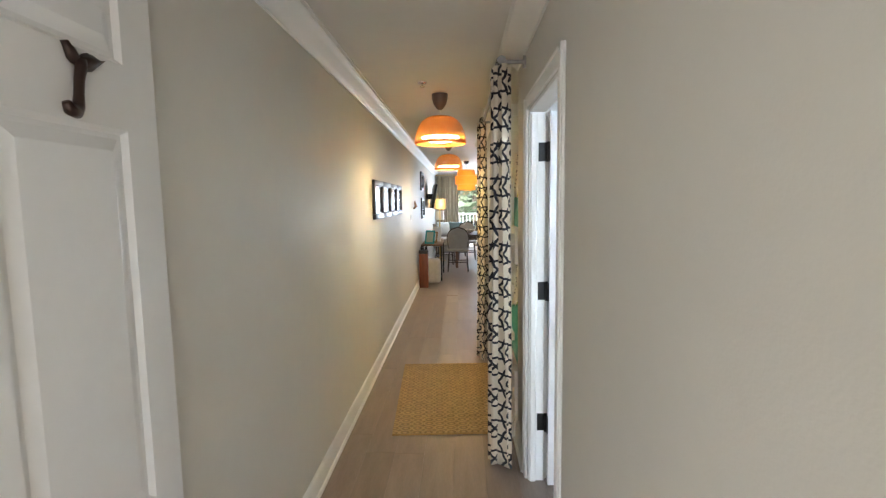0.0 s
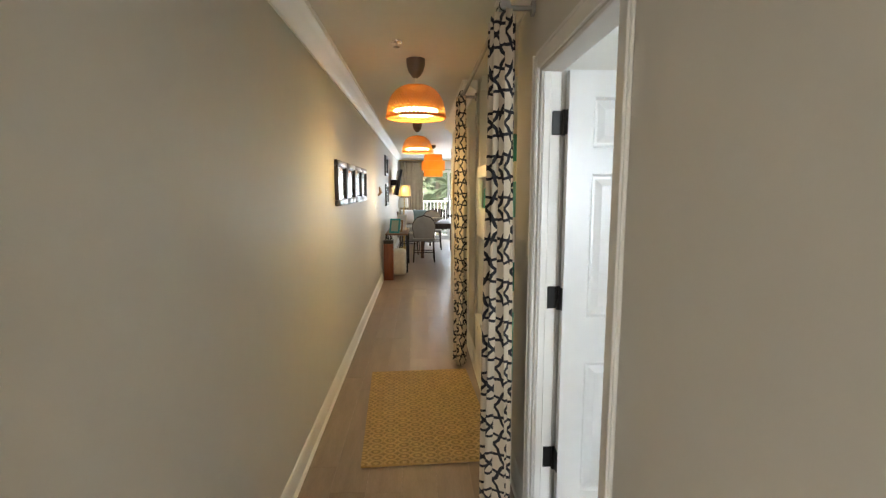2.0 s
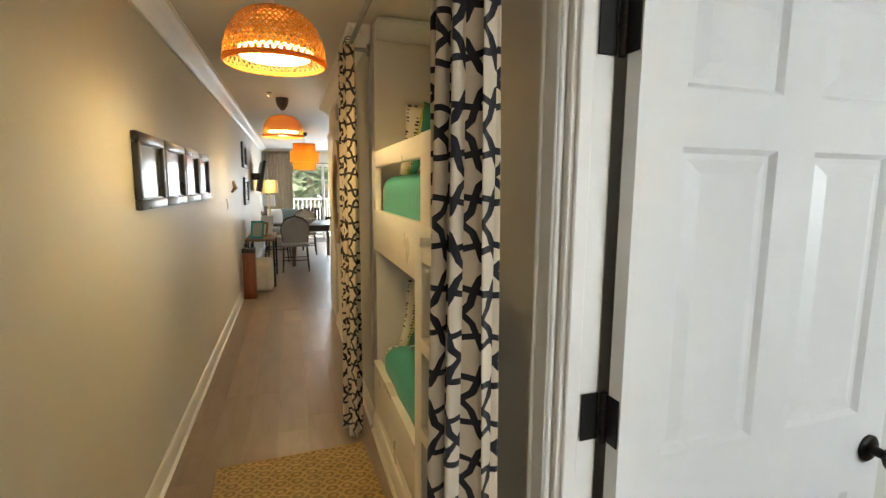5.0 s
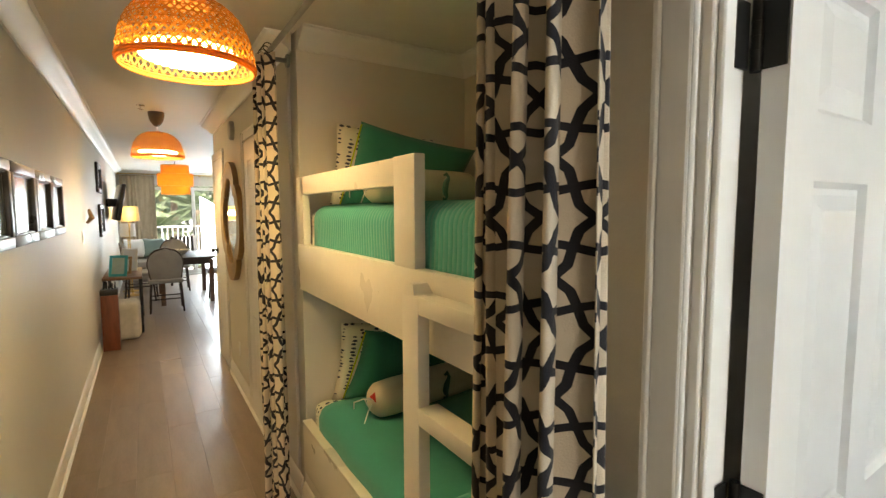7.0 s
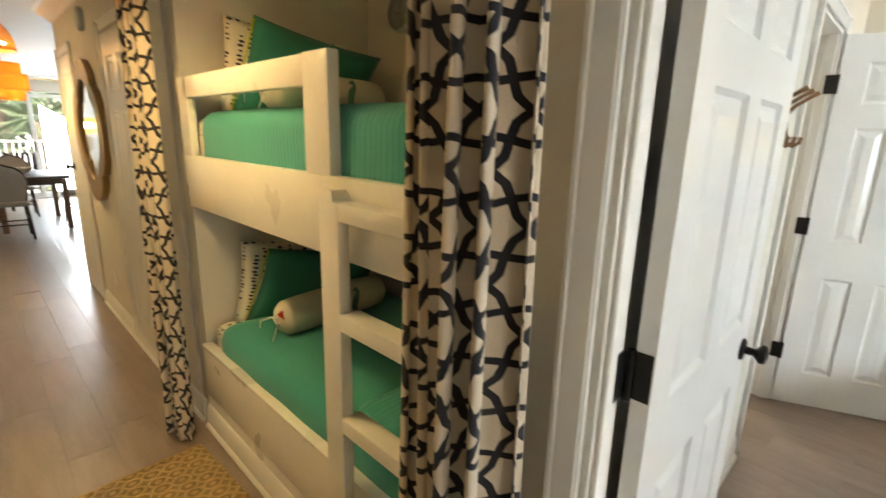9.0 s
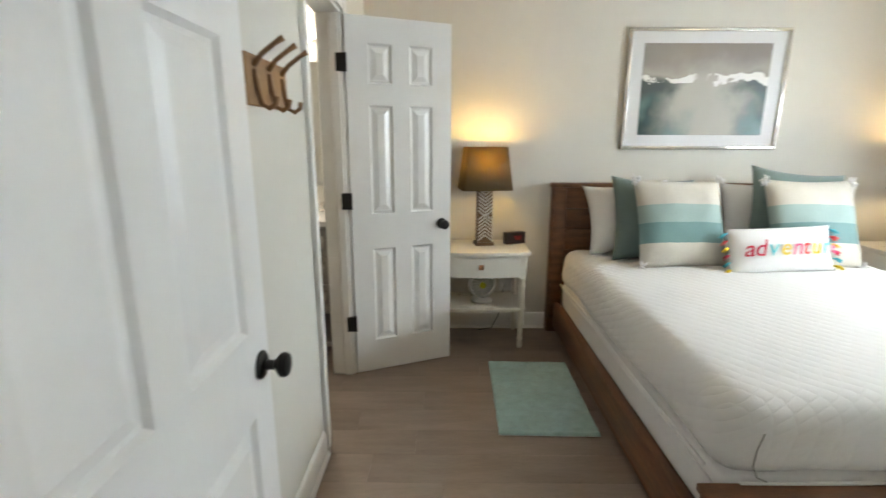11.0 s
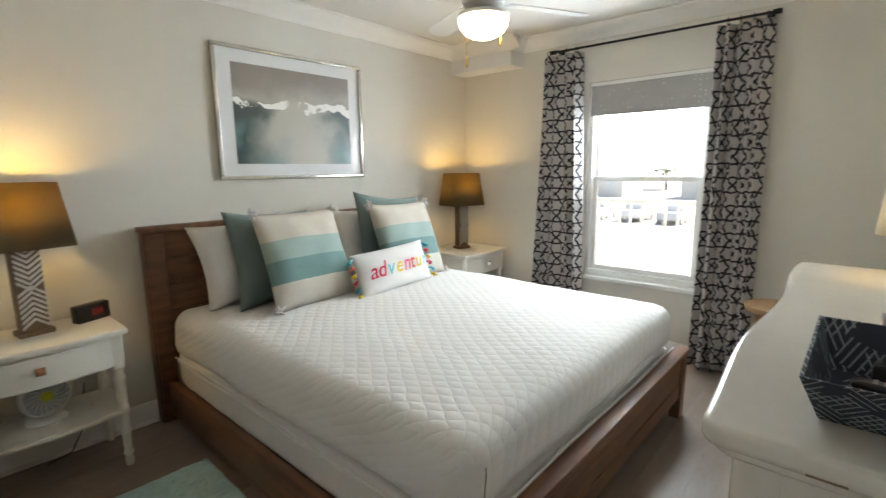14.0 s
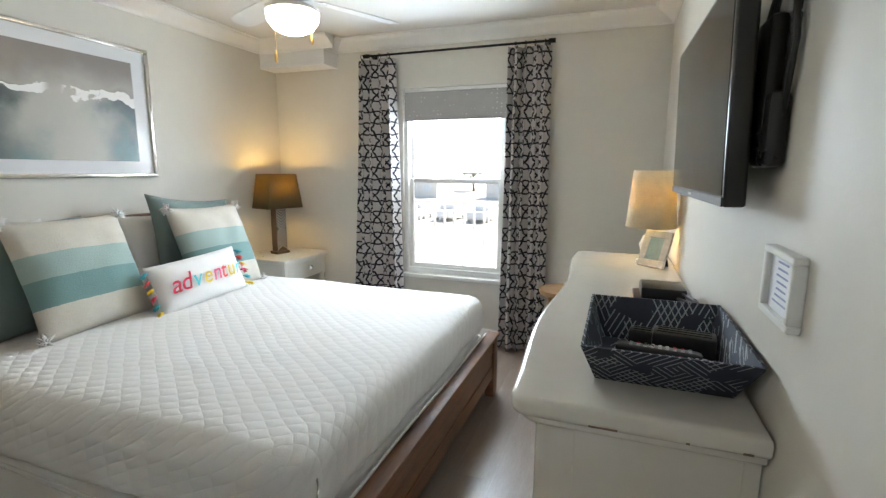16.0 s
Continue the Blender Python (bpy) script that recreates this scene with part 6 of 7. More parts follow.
nt.links.new(mix.outputs[2], b.inputs["Base Color"])

tray = thing("tray", "navy tray with pale hatched strokes holding remotes", "tray", pose(0.962, 1.225, 0.931))
part("bottom", box(bmesh.new(), -0.125, 0.125, -0.145, 0.120, 0.0, 0.006, 0.001, 1), navy, tray)
lo, hi = ((-0.125, -0.145), (0.125, -0.145), (0.125, 0.120), (-0.125, 0.120)), ((-0.150, -0.200), (0.152, -0.200), (0.152, 0.208), (-0.150, 0.208))
for i in range(4):
    j = (i + 1) % 4
    v = []
    for (cx, cy), (dx, dy) in ((lo[i], hi[i]), (lo[j], hi[j])):
        s = 0.94
        v += [(cx, cy, 0.0), (dx, dy, 0.098), (dx * (s + 0.025), dy * (s + 0.03), 0.098), (cx * s, cy * s, 0.006)]
    bm = bmesh.new()
    grid_mesh(bm, v, [(0, 4, 5, 1), (1, 5, 6, 2), (2, 6, 7, 3), (3, 7, 4, 0), (0, 1, 2, 3), (7, 6, 5, 4)])
    part("side", bm, navy, tray)


def remote(m, label, n_rows, length):
    root = thing("remote_control", label, "remote", m, "remotes")
    bm = bmesh.new()
    soft_box(bm, length / 2, 0.021, 0.009, 0.008, 8, pose(0, 0, 0.009))
    part("body", bm, black_plastic, root, smooth=60)
    rnd = random.Random(n_rows)
    for i in range(n_rows):
        for j in (-1, 0, 1):
            bm = bmesh.new()
            x = -length / 2 + 0.02 + i * (length - 0.04) / n_rows
            box(bm, x, x + 0.007, j * 0.012 - 0.0035, j * 0.012 + 0.0035, 0.0175, 0.0195, 0.001, 1)
            part("button", bm, grey_plastic if rnd.random() < 0.75 else red_cotton, root)
    bm = bmesh.new()
    lathe(bm, ((0.013, 0.0175), (0.013, 0.0195), (0.009, 0.020)), 18, pose(length * 0.12, 0, 0))
    part("dial_ring", bm, chrome, root, "silver ring button", smooth=40)


remote(pose(0.955, 1.305, 0.962, 10, 0, 3), "slim black remote control lying in the tray", 11, 0.20)
remote(pose(0.965, 1.255, 0.964, 6, 0, -6), "slim black remote control with a silver ring", 9, 0.17)
for x0, y0, w, d, h, lab in ((0.905, 1.165, 0.13, 0.065, 0.055, "black streaming box in the tray"), (0.990, 1.13, 0.06, 0.05, 0.042, "small black adapter in the tray")):
    bx = thing("media_box", lab, "electronics", pose(x0, y0, 0.938, 0, 0, -8))
    part("case", box(bmesh.new(), -w / 2, w / 2, -d / 2, d / 2, 0, h, 0.006, 2), black_plastic, bx, smooth=40)
    for k in range(3):
        part("vent_rib", box(bmesh.new(), -w / 2 + 0.01, w / 2 - 0.01, -d / 2 + 0.012 + k * 0.016, -d / 2 + 0.017 + k * 0.016, h, h + 0.002), black_plastic, bx)
bx = thing("cable_box", "black cable boxes stacked on the dresser", "electronics", pose(0.925, 0.70, 0.931))
part("lower_case", box(bmesh.new(), -0.10, 0.075, -0.085, 0.085, 0, 0.030, 0.004, 2), black_plastic, bx, smooth=40)
part("upper_case", box(bmesh.new(), -0.075, 0.055, -0.07, 0.06, 0.030, 0.066, 0.006, 2), black_plastic, bx, smooth=40)
part("foil_label", box(bmesh.new(), 0.075, 0.0765, -0.05, 0.02, 0.006, 0.018), copper, bx, "gold label strip")
for k, (a, c) in enumerate((((0.86, 0.66, 0.955), 0.03), ((0.87, 0.70, 0.98), 0.06), ((0.88, 0.73, 0.965), 0.09))):
    cb = thing("cable", "thin black cable running off the dresser's back", "cable")
    bm = bmesh.new()
    tube(bm, [a, (0.845, 0.85 + c, 1.0), (0.825, 1.0 + c, 0.985), (0.815, 1.10 + c, 0.945), (0.812, 1.16 + c, 0.936)], 0.004, 6)
    part("wire", bm, black_plastic, cb, smooth=179)

pearl = material("pearl", (0.68, 0.64, 0.60), 0.25, var=0.25, scale=26, coat=0.5)
photo_tone = material("photo_tone", (0.40, 0.52, 0.50), 0.35, var=0.25, scale=6, coat=0.6)
pf = thing("photo_frame", "mother-of-pearl photo frame standing on the dresser", "picture frame", pose(0.915, 0.06, 0.933, -20, 0, 141))
for d in ((-0.066, 0.066, 0.134, 0.166), (-0.066, 0.066, 0.0, 0.032), (-0.066, -0.034, 0.032, 0.134), (0.034, 0.066, 0.032, 0.134)):
    part("frame_bar", box(bmesh.new(), d[0], d[1], -0.007, 0.007, d[2], d[3], 0.002, 1), pearl, pf, smooth=40)
part("photo", box(bmesh.new(), -0.034, 0.034, -0.002, 0.004, 0.032, 0.134), photo_tone, pf, "pale landscape photo")
bm = bmesh.new()
grid_mesh(bm, [(-0.025, 0.006, 0.13), (0.025, 0.006, 0.13), (0.03, 0.085, 0.022), (-0.03, 0.085, 0.022), (-0.025, 0.010, 0.13), (0.025, 0.010, 0.13), (0.03, 0.089, 0.024), (-0.03, 0.089, 0.024)], [(0, 1, 2, 3), (7, 6, 5, 4), (0, 4, 5, 1), (2, 6, 7, 3), (1, 5, 6, 2), (3, 7, 4, 0)])
part("easel_back", bm, black_plastic, pf, "black easel stand")

dl = thing("table_lamp", "dresser lamp with a pale patterned drum shade, lit", "table lamp", pose(0.915, -0.07, 0.930))
bm = bmesh.new()
lathe(bm, ((0.055, 0), (0.055, 0.012), (0.02, 0.02), (0.035, 0.05), (0.045, 0.085), (0.03, 0.125), (0.012, 0.14), (0.010, 0.21)), 24)
part("base", bm, cream_paint, dl, smooth=50)
bm = bmesh.new()
rb, rt, zb, zt, k = 0.110, 0.090, 0.168, 0.426, 36
v = [(rb * math.cos(2 * math.pi * i / k), rb * math.sin(2 * math.pi * i / k), zb) for i in range(k)] + [(rt * math.cos(2 * math.pi * i / k), rt * math.sin(2 * math.pi * i / k), zt) for i in range(k)]
grid_mesh(bm, v, [(i, (i + 1) % k, k + (i + 1) % k, k + i) for i in range(k)])
part("shade", bm, pale_shade, dl, "pale patterned cloth shade", smooth=179).modifiers.new("thickness", "SOLIDIFY").thickness = 0.002
bm = bmesh.new()
lathe(bm, ((0.012, 0.21), (0.026, 0.25), (0.028, 0.28), (0.01, 0.31)), 16)
part("bulb", bm, bulb_glow, dl, "glowing bulb", smooth=179)

# --- television on its arm
tv = thing("television", "black flat television on a wall arm above the dresser", "television", pose(0.886, 0.955, 1.50, 0, 1.5, 1.2))
part("housing", box(bmesh.new(), -0.028, 0.010, -0.365, 0.365, -0.212, 0.212, 0.006, 3), black_plastic, tv, smooth=40)
part("screen", box(bmesh.new(), 0.010, 0.0115, -0.352, 0.352, -0.190, 0.200), screen_glass, tv, "dark glossy screen")
part("bezel_strip", box(bmesh.new(), 0.010, 0.013, -0.363, 0.363, -0.211, -0.193, 0.001, 1), black_plastic, tv)
part("logo_bar", box(bmesh.new(), 0.013, 0.0135, -0.02, 0.02, -0.204, -0.199), grey_plastic, tv, "small grey maker's bar")
part("rear_bulge", box(bmesh.new(), -0.055, -0.028, -0.22, 0.24, -0.15, 0.12, 0.012, 3), black_plastic, tv, smooth=40)
mount = thing("wall_mount", "black steel television wall mount", "bracket", pose(XB, 1.13, 1.52))
part("wall_plate", box(bmesh.new(), 0.0, 0.012, -0.06, 0.06, -0.13, 0.13, 0.003, 1), black_metal, mount, smooth=40)
part("arm", box(bmesh.new(), 0.012, 0.045, -0.09, 0.10, -0.045, 0.045, 0.006, 2), black_metal, mount, smooth=40)
part("pivot_head", box(bmesh.new(), 0.010, 0.040, 0.06, 0.20, -0.10, 0.10, 0.010, 2), black_metal, mount, smooth=40)
part("power_adapter", box(bmesh.new(), 0.001, 0.036, 0.12, 0.225, -0.16, -0.03, 0.012, 2), black_plastic, mount, "black power adapter", smooth=40)
for k in range(3):
    bm = bmesh.new()
    tube(bm, [(0.03, 0.13 + 0.02 * k, 0.09), (0.026, 0.19 + 0.012 * k, 0.17 + 0.01 * k), (0.016, 0.225, 0.14), (0.012, 0.232 + 0.006 * k, 0.05), (0.014, 0.215, -0.06 - 0.02 * k)], 0.005, 7)
    part("lead", bm, black_plastic, mount, "looped black lead", smooth=179)
cb = thing("cable", "black cables bundled behind the television", "cable")
bm = bmesh.new()
tube(bm, [(0.855, 1.30, 1.66), (0.83, 1.34, 1.70), (0.812, 1.36, 1.67), (0.806, 1.34, 1.60), (0.81, 1.30, 1.50), (0.82, 1.26, 1.42), (0.83, 1.24, 1.38)], 0.007, 8)
part("wire", bm, black_plastic, cb, smooth=179)
op = thing("wall_outlet", "white recessed outlet plate behind the television", "outlet", pose(XB, 1.315, 1.665))
part("plate", box(bmesh.new(), 0, 0.006, -0.035, 0.035, -0.055, 0.055, 0.002, 1), white_plastic, op, smooth=40)
for s in (-1, 1):
    part("socket", box(bmesh.new(), 0.006, 0.009, -0.017, 0.017, s * 0.03 - 0.014, s * 0.03 + 0.014, 0.002, 1), white_plastic, op, smooth=40)

sg = thing("framed_sign", "small white framed notice in blue print beside the dresser", "sign", pose(XB, 1.437, 1.173))
for d in ((-0.075, 0.075, 0.046, 0.058), (-0.075, 0.075, -0.058, -0.046), (-0.075, -0.062, -0.046, 0.046), (0.062, 0.075, -0.046, 0.046)):
    part("frame_bar", box(bmesh.new(), 0, 0.020, *d, 0.002, 1), white_plastic, sg, smooth=40)
paper = material("paper", (0.74, 0.76, 0.80), 0.6, var=0.03, scale=6)
blue_ink = material("blue_ink", (0.22, 0.26, 0.42), 0.7, var=0.1, scale=30)
part("paper", box(bmesh.new(), 0, 0.010, -0.062, 0.062, -0.046, 0.046), paper, sg, "white printed sheet")
rnd = random.Random(4)
for k in range(7):
    w = rnd.uniform(0.022, 0.038)
    part("text_line", box(bmesh.new(), 0.010, 0.0104, -w, w, 0.034 - k * 0.011, 0.0375 - k * 0.011), blue_ink, sg, "line of blue print")

hk = thing("hook_rack", "wooden plaque with three curved bronze hooks on the bedroom wall", "hook rack", pose(2.02, YD, 1.53))
part("plaque", box(bmesh.new(), -0.16, 0.16, -0.014, -0.001, -0.075, 0.06, 0.003, 1), rattan_wood, hk, smooth=40)
hook_bronze = material("hook_bronze", (0.26, 0.15, 0.08), 0.35, metal=0.8, var=0.2, scale=20)
for x in (-0.11, 0.0, 0.11):
    bm = bmesh.new()
    tube(bm, [(x, -0.014, 0.03), (x, -0.04, 0.06), (x, -0.075, 0.085), (x, -0.10, 0.10)], [0.008, 0.007, 0.007, 0.009], 10)
    tube(bm, [(x, -0.014, 0.02), (x, -0.022, -0.03), (x, -0.03, -0.07), (x, -0.05, -0.082), (x, -0.068, -0.07), (x, -0.072, -0.05)], [0.008, 0.007, 0.007, 0.007, 0.007, 0.008], 10)
    part("hook", bm, hook_bronze, hk, smooth=179)

# --- ceiling fan
cf = thing("ceiling_fan", "white ceiling fan with a glowing glass bowl light", "ceiling fan", pose(2.64, 0.22, 0))
bm = bmesh.new()
lathe(bm, ((0.07, 2.16), (0.105, 2.18), (0.115, 2.22), (0.115, 2.27), (0.09, 2.30), (0.085, 2.36)), 32)
part("motor_housing", bm, white_plastic, cf, smooth=40)
bm = bmesh.new()
lathe(bm, ((0.05, 2.115), (0.13, 2.12), (0.135, 2.135), (0.06, 2.16)), 32)
part("light_ring", bm, white_plastic, cf, smooth=40)
bowl_glow = material("bowl_glow", (0.85, 0.83, 0.78), 0.3, var=0.0, emit=(1.0, 0.88, 0.66), emit_power=4.5)
bm = bmesh.new()
lathe(bm, ((0.02, 2.018), (0.06, 2.024), (0.10, 2.045), (0.125, 2.08), (0.13, 2.118)), 36)
part("light_bowl", bm, bowl_glow, cf, "glowing frosted glass bowl", smooth=179)
for k in range(4):
    a = radians(-116 + 91 * k)
    bm = bmesh.new()
    rows = ((0.15, 0.045), (0.25, 0.058), (0.45, 0.066), (0.58, 0.064), (0.635, 0.048), (0.655, 0.02))
    v = []
    for r, w in rows:
        for s in (-1, 1):
            for dz in (-0.003, 0.003):
                v.append((r, s * w, 2.20 + s * w * 0.2 + dz))
    f = []
    for i in range(len(rows) - 1):
        o, q = 4 * i, 4 * i + 4
        f += [(o, o + 2, q + 2, q), (o + 1, q + 1, q + 3, o + 3), (o, q, q + 1, o + 1), (o + 2, o + 3, q + 3, q + 2)]
    f += [(0, 1, 3, 2), (4 * len(rows) - 4, 4 * len(rows) - 2, 4 * len(rows) - 1, 4 * len(rows) - 3)]
    grid_mesh(bm, v, f, pose(0, 0, 0, 0, 0, math.degrees(a)))
    bl = part("blade", bm, white_plastic, cf, smooth=40)
    bm = bmesh.new()
    box(bm, 0.09, 0.19, -0.018, 0.018, 2.188, 2.196, 0.003, 1)
    part("blade_iron", bm, white_plastic, bl, smooth=40).matrix_basis = pose(0, 0, 0, 0, 0, math.degrees(a))
brass = material("brass", (0.62, 0.42, 0.14), 0.3, metal=1.0, var=0.1, scale=30)
for dx, dy, z in ((0.095, 0.02, 1.885), (-0.04, -0.10, 1.99)):
    bm = bmesh.new()
    tube(bm, [(dx, dy, 2.12), (dx, dy, z + 0.06)], 0.0018, 6)
    lathe(bm, ((0.003, 0), (0.007, 0.01), (0.008, 0.03), (0.005, 0.055), (0.002, 0.062)), 12, pose(dx, dy, z))
    part("pull_chain", bm, brass, cf, "brass pull chain", smooth=179)

st = thing("stool", "small brown wooden stool beside the curtain", "stool", pose(1.36, -0.80, 0))
bm = bmesh.new()
lathe(bm, ((0.14, 0.55), (0.16, 0.555), (0.165, 0.57), (0.16, 0.585), (0.05, 0.588)), 28)
part("seat", bm, rattan_wood, st, smooth=40)
for k in range(4):
    a = radians(45 + 90 * k)
    bm = bmesh.new()
    tube(bm, [(0.16 * math.cos(a), 0.16 * math.sin(a), 0), (0.11 * math.cos(a), 0.11 * math.sin(a), 0.555)], [0.014, 0.017], 10)
    part("leg", bm, rattan_wood, st, smooth=179)

# --- bathroom seen through its doorway
grey_cab = material("grey_cab", (0.34, 0.32, 0.29), 0.5, var=0.08, scale=6, bump=0.1)
quartz = material("quartz", (0.72, 0.71, 0.69), 0.2, var=0.06, scale=12)
van = thing("vanity", "grey three-drawer bathroom vanity with an open bottom shelf", "vanity", pose(3.36, 2.97, 0))
part("carcass", box(bmesh.new(), 0.02, 0.51, 0.0, 0.95, 0.30, 0.85, 0.002, 1), grey_cab, van, smooth=40)
part("bottom_shelf", box(bmesh.new(), 0.0, 0.51, 0.0, 0.95, 0.07, 0.10, 0.003, 1), grey_cab, van, smooth=40)
for y0, y1 in ((0.0, 0.03), (0.92, 0.95)):
    part("side_panel", box(bmesh.new(), 0.0, 0.51, y0, y1, 0.0, 0.30, 0.002, 1), grey_cab, van, smooth=40)
for c in range(2):
    for k in range(3):
        z = 0.315 + k * 0.178
        d = part("drawer", box(bmesh.new(), 0.0, 0.02, 0.012 + c * 0.47, 0.468 + c * 0.47, z, z + 0.168, 0.003, 1), grey_cab, van, smooth=40)
        bm = bmesh.new()
        yc = 0.06 + c * 0.47
        tube(bm, [(0.0, yc, z + 0.04), (-0.022, yc, z + 0.05), (-0.022, yc, z + 0.12), (0.0, yc, z + 0.13)], 0.005, 8)
        part("handle", bm, chrome, d, "brushed pull", smooth=179)
top = thing("bathroom_counter", "white stone counter resting on the vanity", "countertop", pose(3.36, 2.97, 0.85))
part("slab", box(bmesh.new(), -0.02, 0.515, -0.005, 0.97, 0.001, 0.035, 0.004, 2), quartz, top, smooth=40)
fa = thing("faucet", "chrome widespread faucet on the vanity", "faucet", pose(3.75, 3.22, 0.885))
bm = bmesh.new()
tube(bm, [(0, 0, 0), (0, 0, 0.09), (-0.03, 0, 0.12), (-0.09, 0, 0.11)], [0.02, 0.014, 0.012, 0.012], 12)
part("spout", bm, chrome, fa, smooth=179)
for s in (-1, 1):
    bm = bmesh.new()
    lathe(bm, ((0.022, 0), (0.022, 0.01), (0.013, 0.02), (0.013, 0.045), (0.018, 0.05), (0.016, 0.06)), 16, pose(0, s * 0.09, 0))
    part("tap", bm, chrome, fa, smooth=40)
bmr = thing("bathroom_mirror", "frameless mirror above the vanity", "mirror", pose(XH, 3.45, 1.5))
part("glass", box(bmesh.new(), -0.008, -0.001, -0.44, 0.44, -0.45, 0.36, 0.002, 1), mirror_glass, bmr)
bath_glow = material("bath_glow", (0.9, 0.9, 0.88), 0.4, var=0.0, emit=(1.0, 0.95, 0.86), emit_power=1.4)
vl = thing("vanity_light", "lit frosted vanity light bar above the mirror", "wall lamp", pose(XH, 3.40, 2.03))
part("back_plate", box(bmesh.new(), -0.02, -0.001, -0.30, 0.30, -0.04, 0.04, 0.004, 1), chrome, vl, smooth=40)
for k in range(3):
    bm = bmesh.new()
    lathe(bm, ((0.035, -0.07), (0.055, -0.05), (0.06, 0.02), (0.045, 0.06), (0.02, 0.07)), 20, pose(-0.085, -0.2 + 0.2 * k, 0))
    part("glass_shade", bm, bath_glow, vl, "glowing frosted glass", smooth=179)

# ---------------------------------------------------------------- living room at the hall's end
glow_cream = see_through(material("lamp_linen", (0.72, 0.62, 0.45), 0.85, var=0.06, scale=20, bump=0.2), 0.5, (0.95, 0.70, 0.32))

# tiered raffia pendant
pd = thing("pendant_lamp", "three-tier woven raffia drum pendant above the dining table, lit", "pendant lamp", pose(0.495, 10.6, 0))
for r, z0, z1 in ((0.185, 2.02, 2.17), (0.235, 1.86, 2.04), (0.19, 1.74, 1.87)):
    bm = bmesh.new()
    k = 60
    v = []
    for z in np.linspace(z0, z1, 7):
        for i in range(k):
            rr = r + 0.0025 * (1 if i % 2 else -1)
            v.append((rr * math.cos(2 * math.pi * i / k), rr * math.sin(2 * math.pi * i / k), float(z)))
    f = [(j * k + i, j * k + (i + 1) % k, (j + 1) * k + (i + 1) % k, (j + 1) * k + i) for j in range(6) for i in range(k)]
    grid_mesh(bm, v, f)
    t = part("tier", bm, raffia, pd, smooth=179)
    for z in (z0, z1):
        bm = bmesh.new()
        tube(bm, [(r * math.cos(a), r * math.sin(a), z) for a in np.linspace(0, 6.2832, 40, endpoint=False)], 0.006, 6, True)
        part("hoop", bm, bamboo_rim, t, smooth=179)
bm = bmesh.new()
tube(bm, [(0, 0, 1.90), (0, 0, 2.33)], 0.004, 8)
part("cord", bm, black_plastic, pd, smooth=179)
bm = bmesh.new()
lathe(bm, ((0.02, 2.29), (0.05, 2.31), (0.06, 2.36)), 20)
part("canopy_cup", bm, black_plastic, pd, smooth=40)
bm = bmesh.new()
lathe(bm, ((0.01, 1.83), (0.045, 1.86), (0.05, 1.90), (0.02, 1.95)), 20)
part("bulb", bm, bulb_glow, pd, "glowing bulb", smooth=179)

# umbrella stand, stool, console
us = thing("umbrella_stand", "tall reddish wooden stand with black handles beside the wall", "stand", pose(-0.292, 8.58, 0))
part("body", box(bmesh.new(), -0.078, 0.078, -0.085, 0.085, 0, 0.60, 0.006, 2), red_wood, us, "reddish lacquered wood", smooth=40)
part("dark_rim", box(bmesh.new(), -0.08, 0.08, -0.087, 0.087, 0.60, 0.66, 0.006, 2), black_wood, us, "black rim", smooth=40)
for k in range(5):
    bm = bmesh.new()
    x, y = -0.05 + 0.025 * k, 0.03 * math.sin(k * 2.1)
    tube(bm, [(x, y, 0.62), (x + 0.006, y, 0.72 + 0.015 * (k % 3))], [0.010, 0.007], 8)
    part("handle", bm, black_plastic, us, smooth=179)
ot = thing("ottoman", "cream bouclé cylinder ottoman beside the wooden stand", "ottoman", pose(-0.19, 9.06, 0))
bm = bmesh.new()
soft_box(bm, 0.17, 0.17, 0.225, 0.07, 12, pose(0, 0, 0.225))
part("body", bm, boucle, ot, smooth=179)
bm = bmesh.new()
tube(bm, [(0.168 * math.cos(a), 0.168 * math.sin(a), 0.36) for a in np.linspace(0, 6.2832, 30, endpoint=False)], 0.006, 6, True)
part("seam", bm, boucle, ot, smooth=179)
co = thing("console_table", "brown wooden console table with dark frame along the wall", "console table", pose(-0.19, 9.75, 0))
part("top", box(bmesh.new(), -0.20, 0.20, -0.55, 0.55, 0.67, 0.70, 0.004, 2), mid_wood, co, "brown plank top", smooth=40)
for sx in (-0.18, 0.18):
    for sy in (-0.52, 0.52):
        part("leg", box(bmesh.new(), sx - 0.015, sx + 0.015, sy - 0.015, sy + 0.015, 0, 0.67, 0.002, 1), black_metal, co, smooth=40)
for k, (y, w, h, m) in enumerate(((9.35, 0.20, 0.26, "teal"), (9.60, 0.18, 0.22, "wood"), (9.95, 0.20, 0.30, "white"))):
    fr = thing("photo_frame", {"teal": "teal photo frame leaning on the console", "wood": "wooden photo frame leaning on the console", "white": "white photo frame leaning on the console"}[m], "picture frame", pose(-0.24 + 0.05 * k, y, 0.70, -14, 0, 158 - 180))
    mt = {"teal": ink["teal"], "wood": rattan_wood, "white": white_plastic}[m]
    for d in ((-w / 2, w / 2, h - 0.03, h), (-w / 2, w / 2, 0, 0.03), (-w / 2, -w / 2 + 0.03, 0.03, h - 0.03), (w / 2 - 0.03, w / 2, 0.03, h - 0.03)):
        part("frame_bar", box(bmesh.new(), d[0], d[1], -0.008, 0.008, d[2], d[3], 0.002, 1), mt, fr, smooth=40)
    part("photo", box(bmesh.new(), -w / 2 + 0.03, w / 2 - 0.03, -0.002, 0.004, 0.03, h - 0.03), photo_tone if m == "teal" else paper, fr)


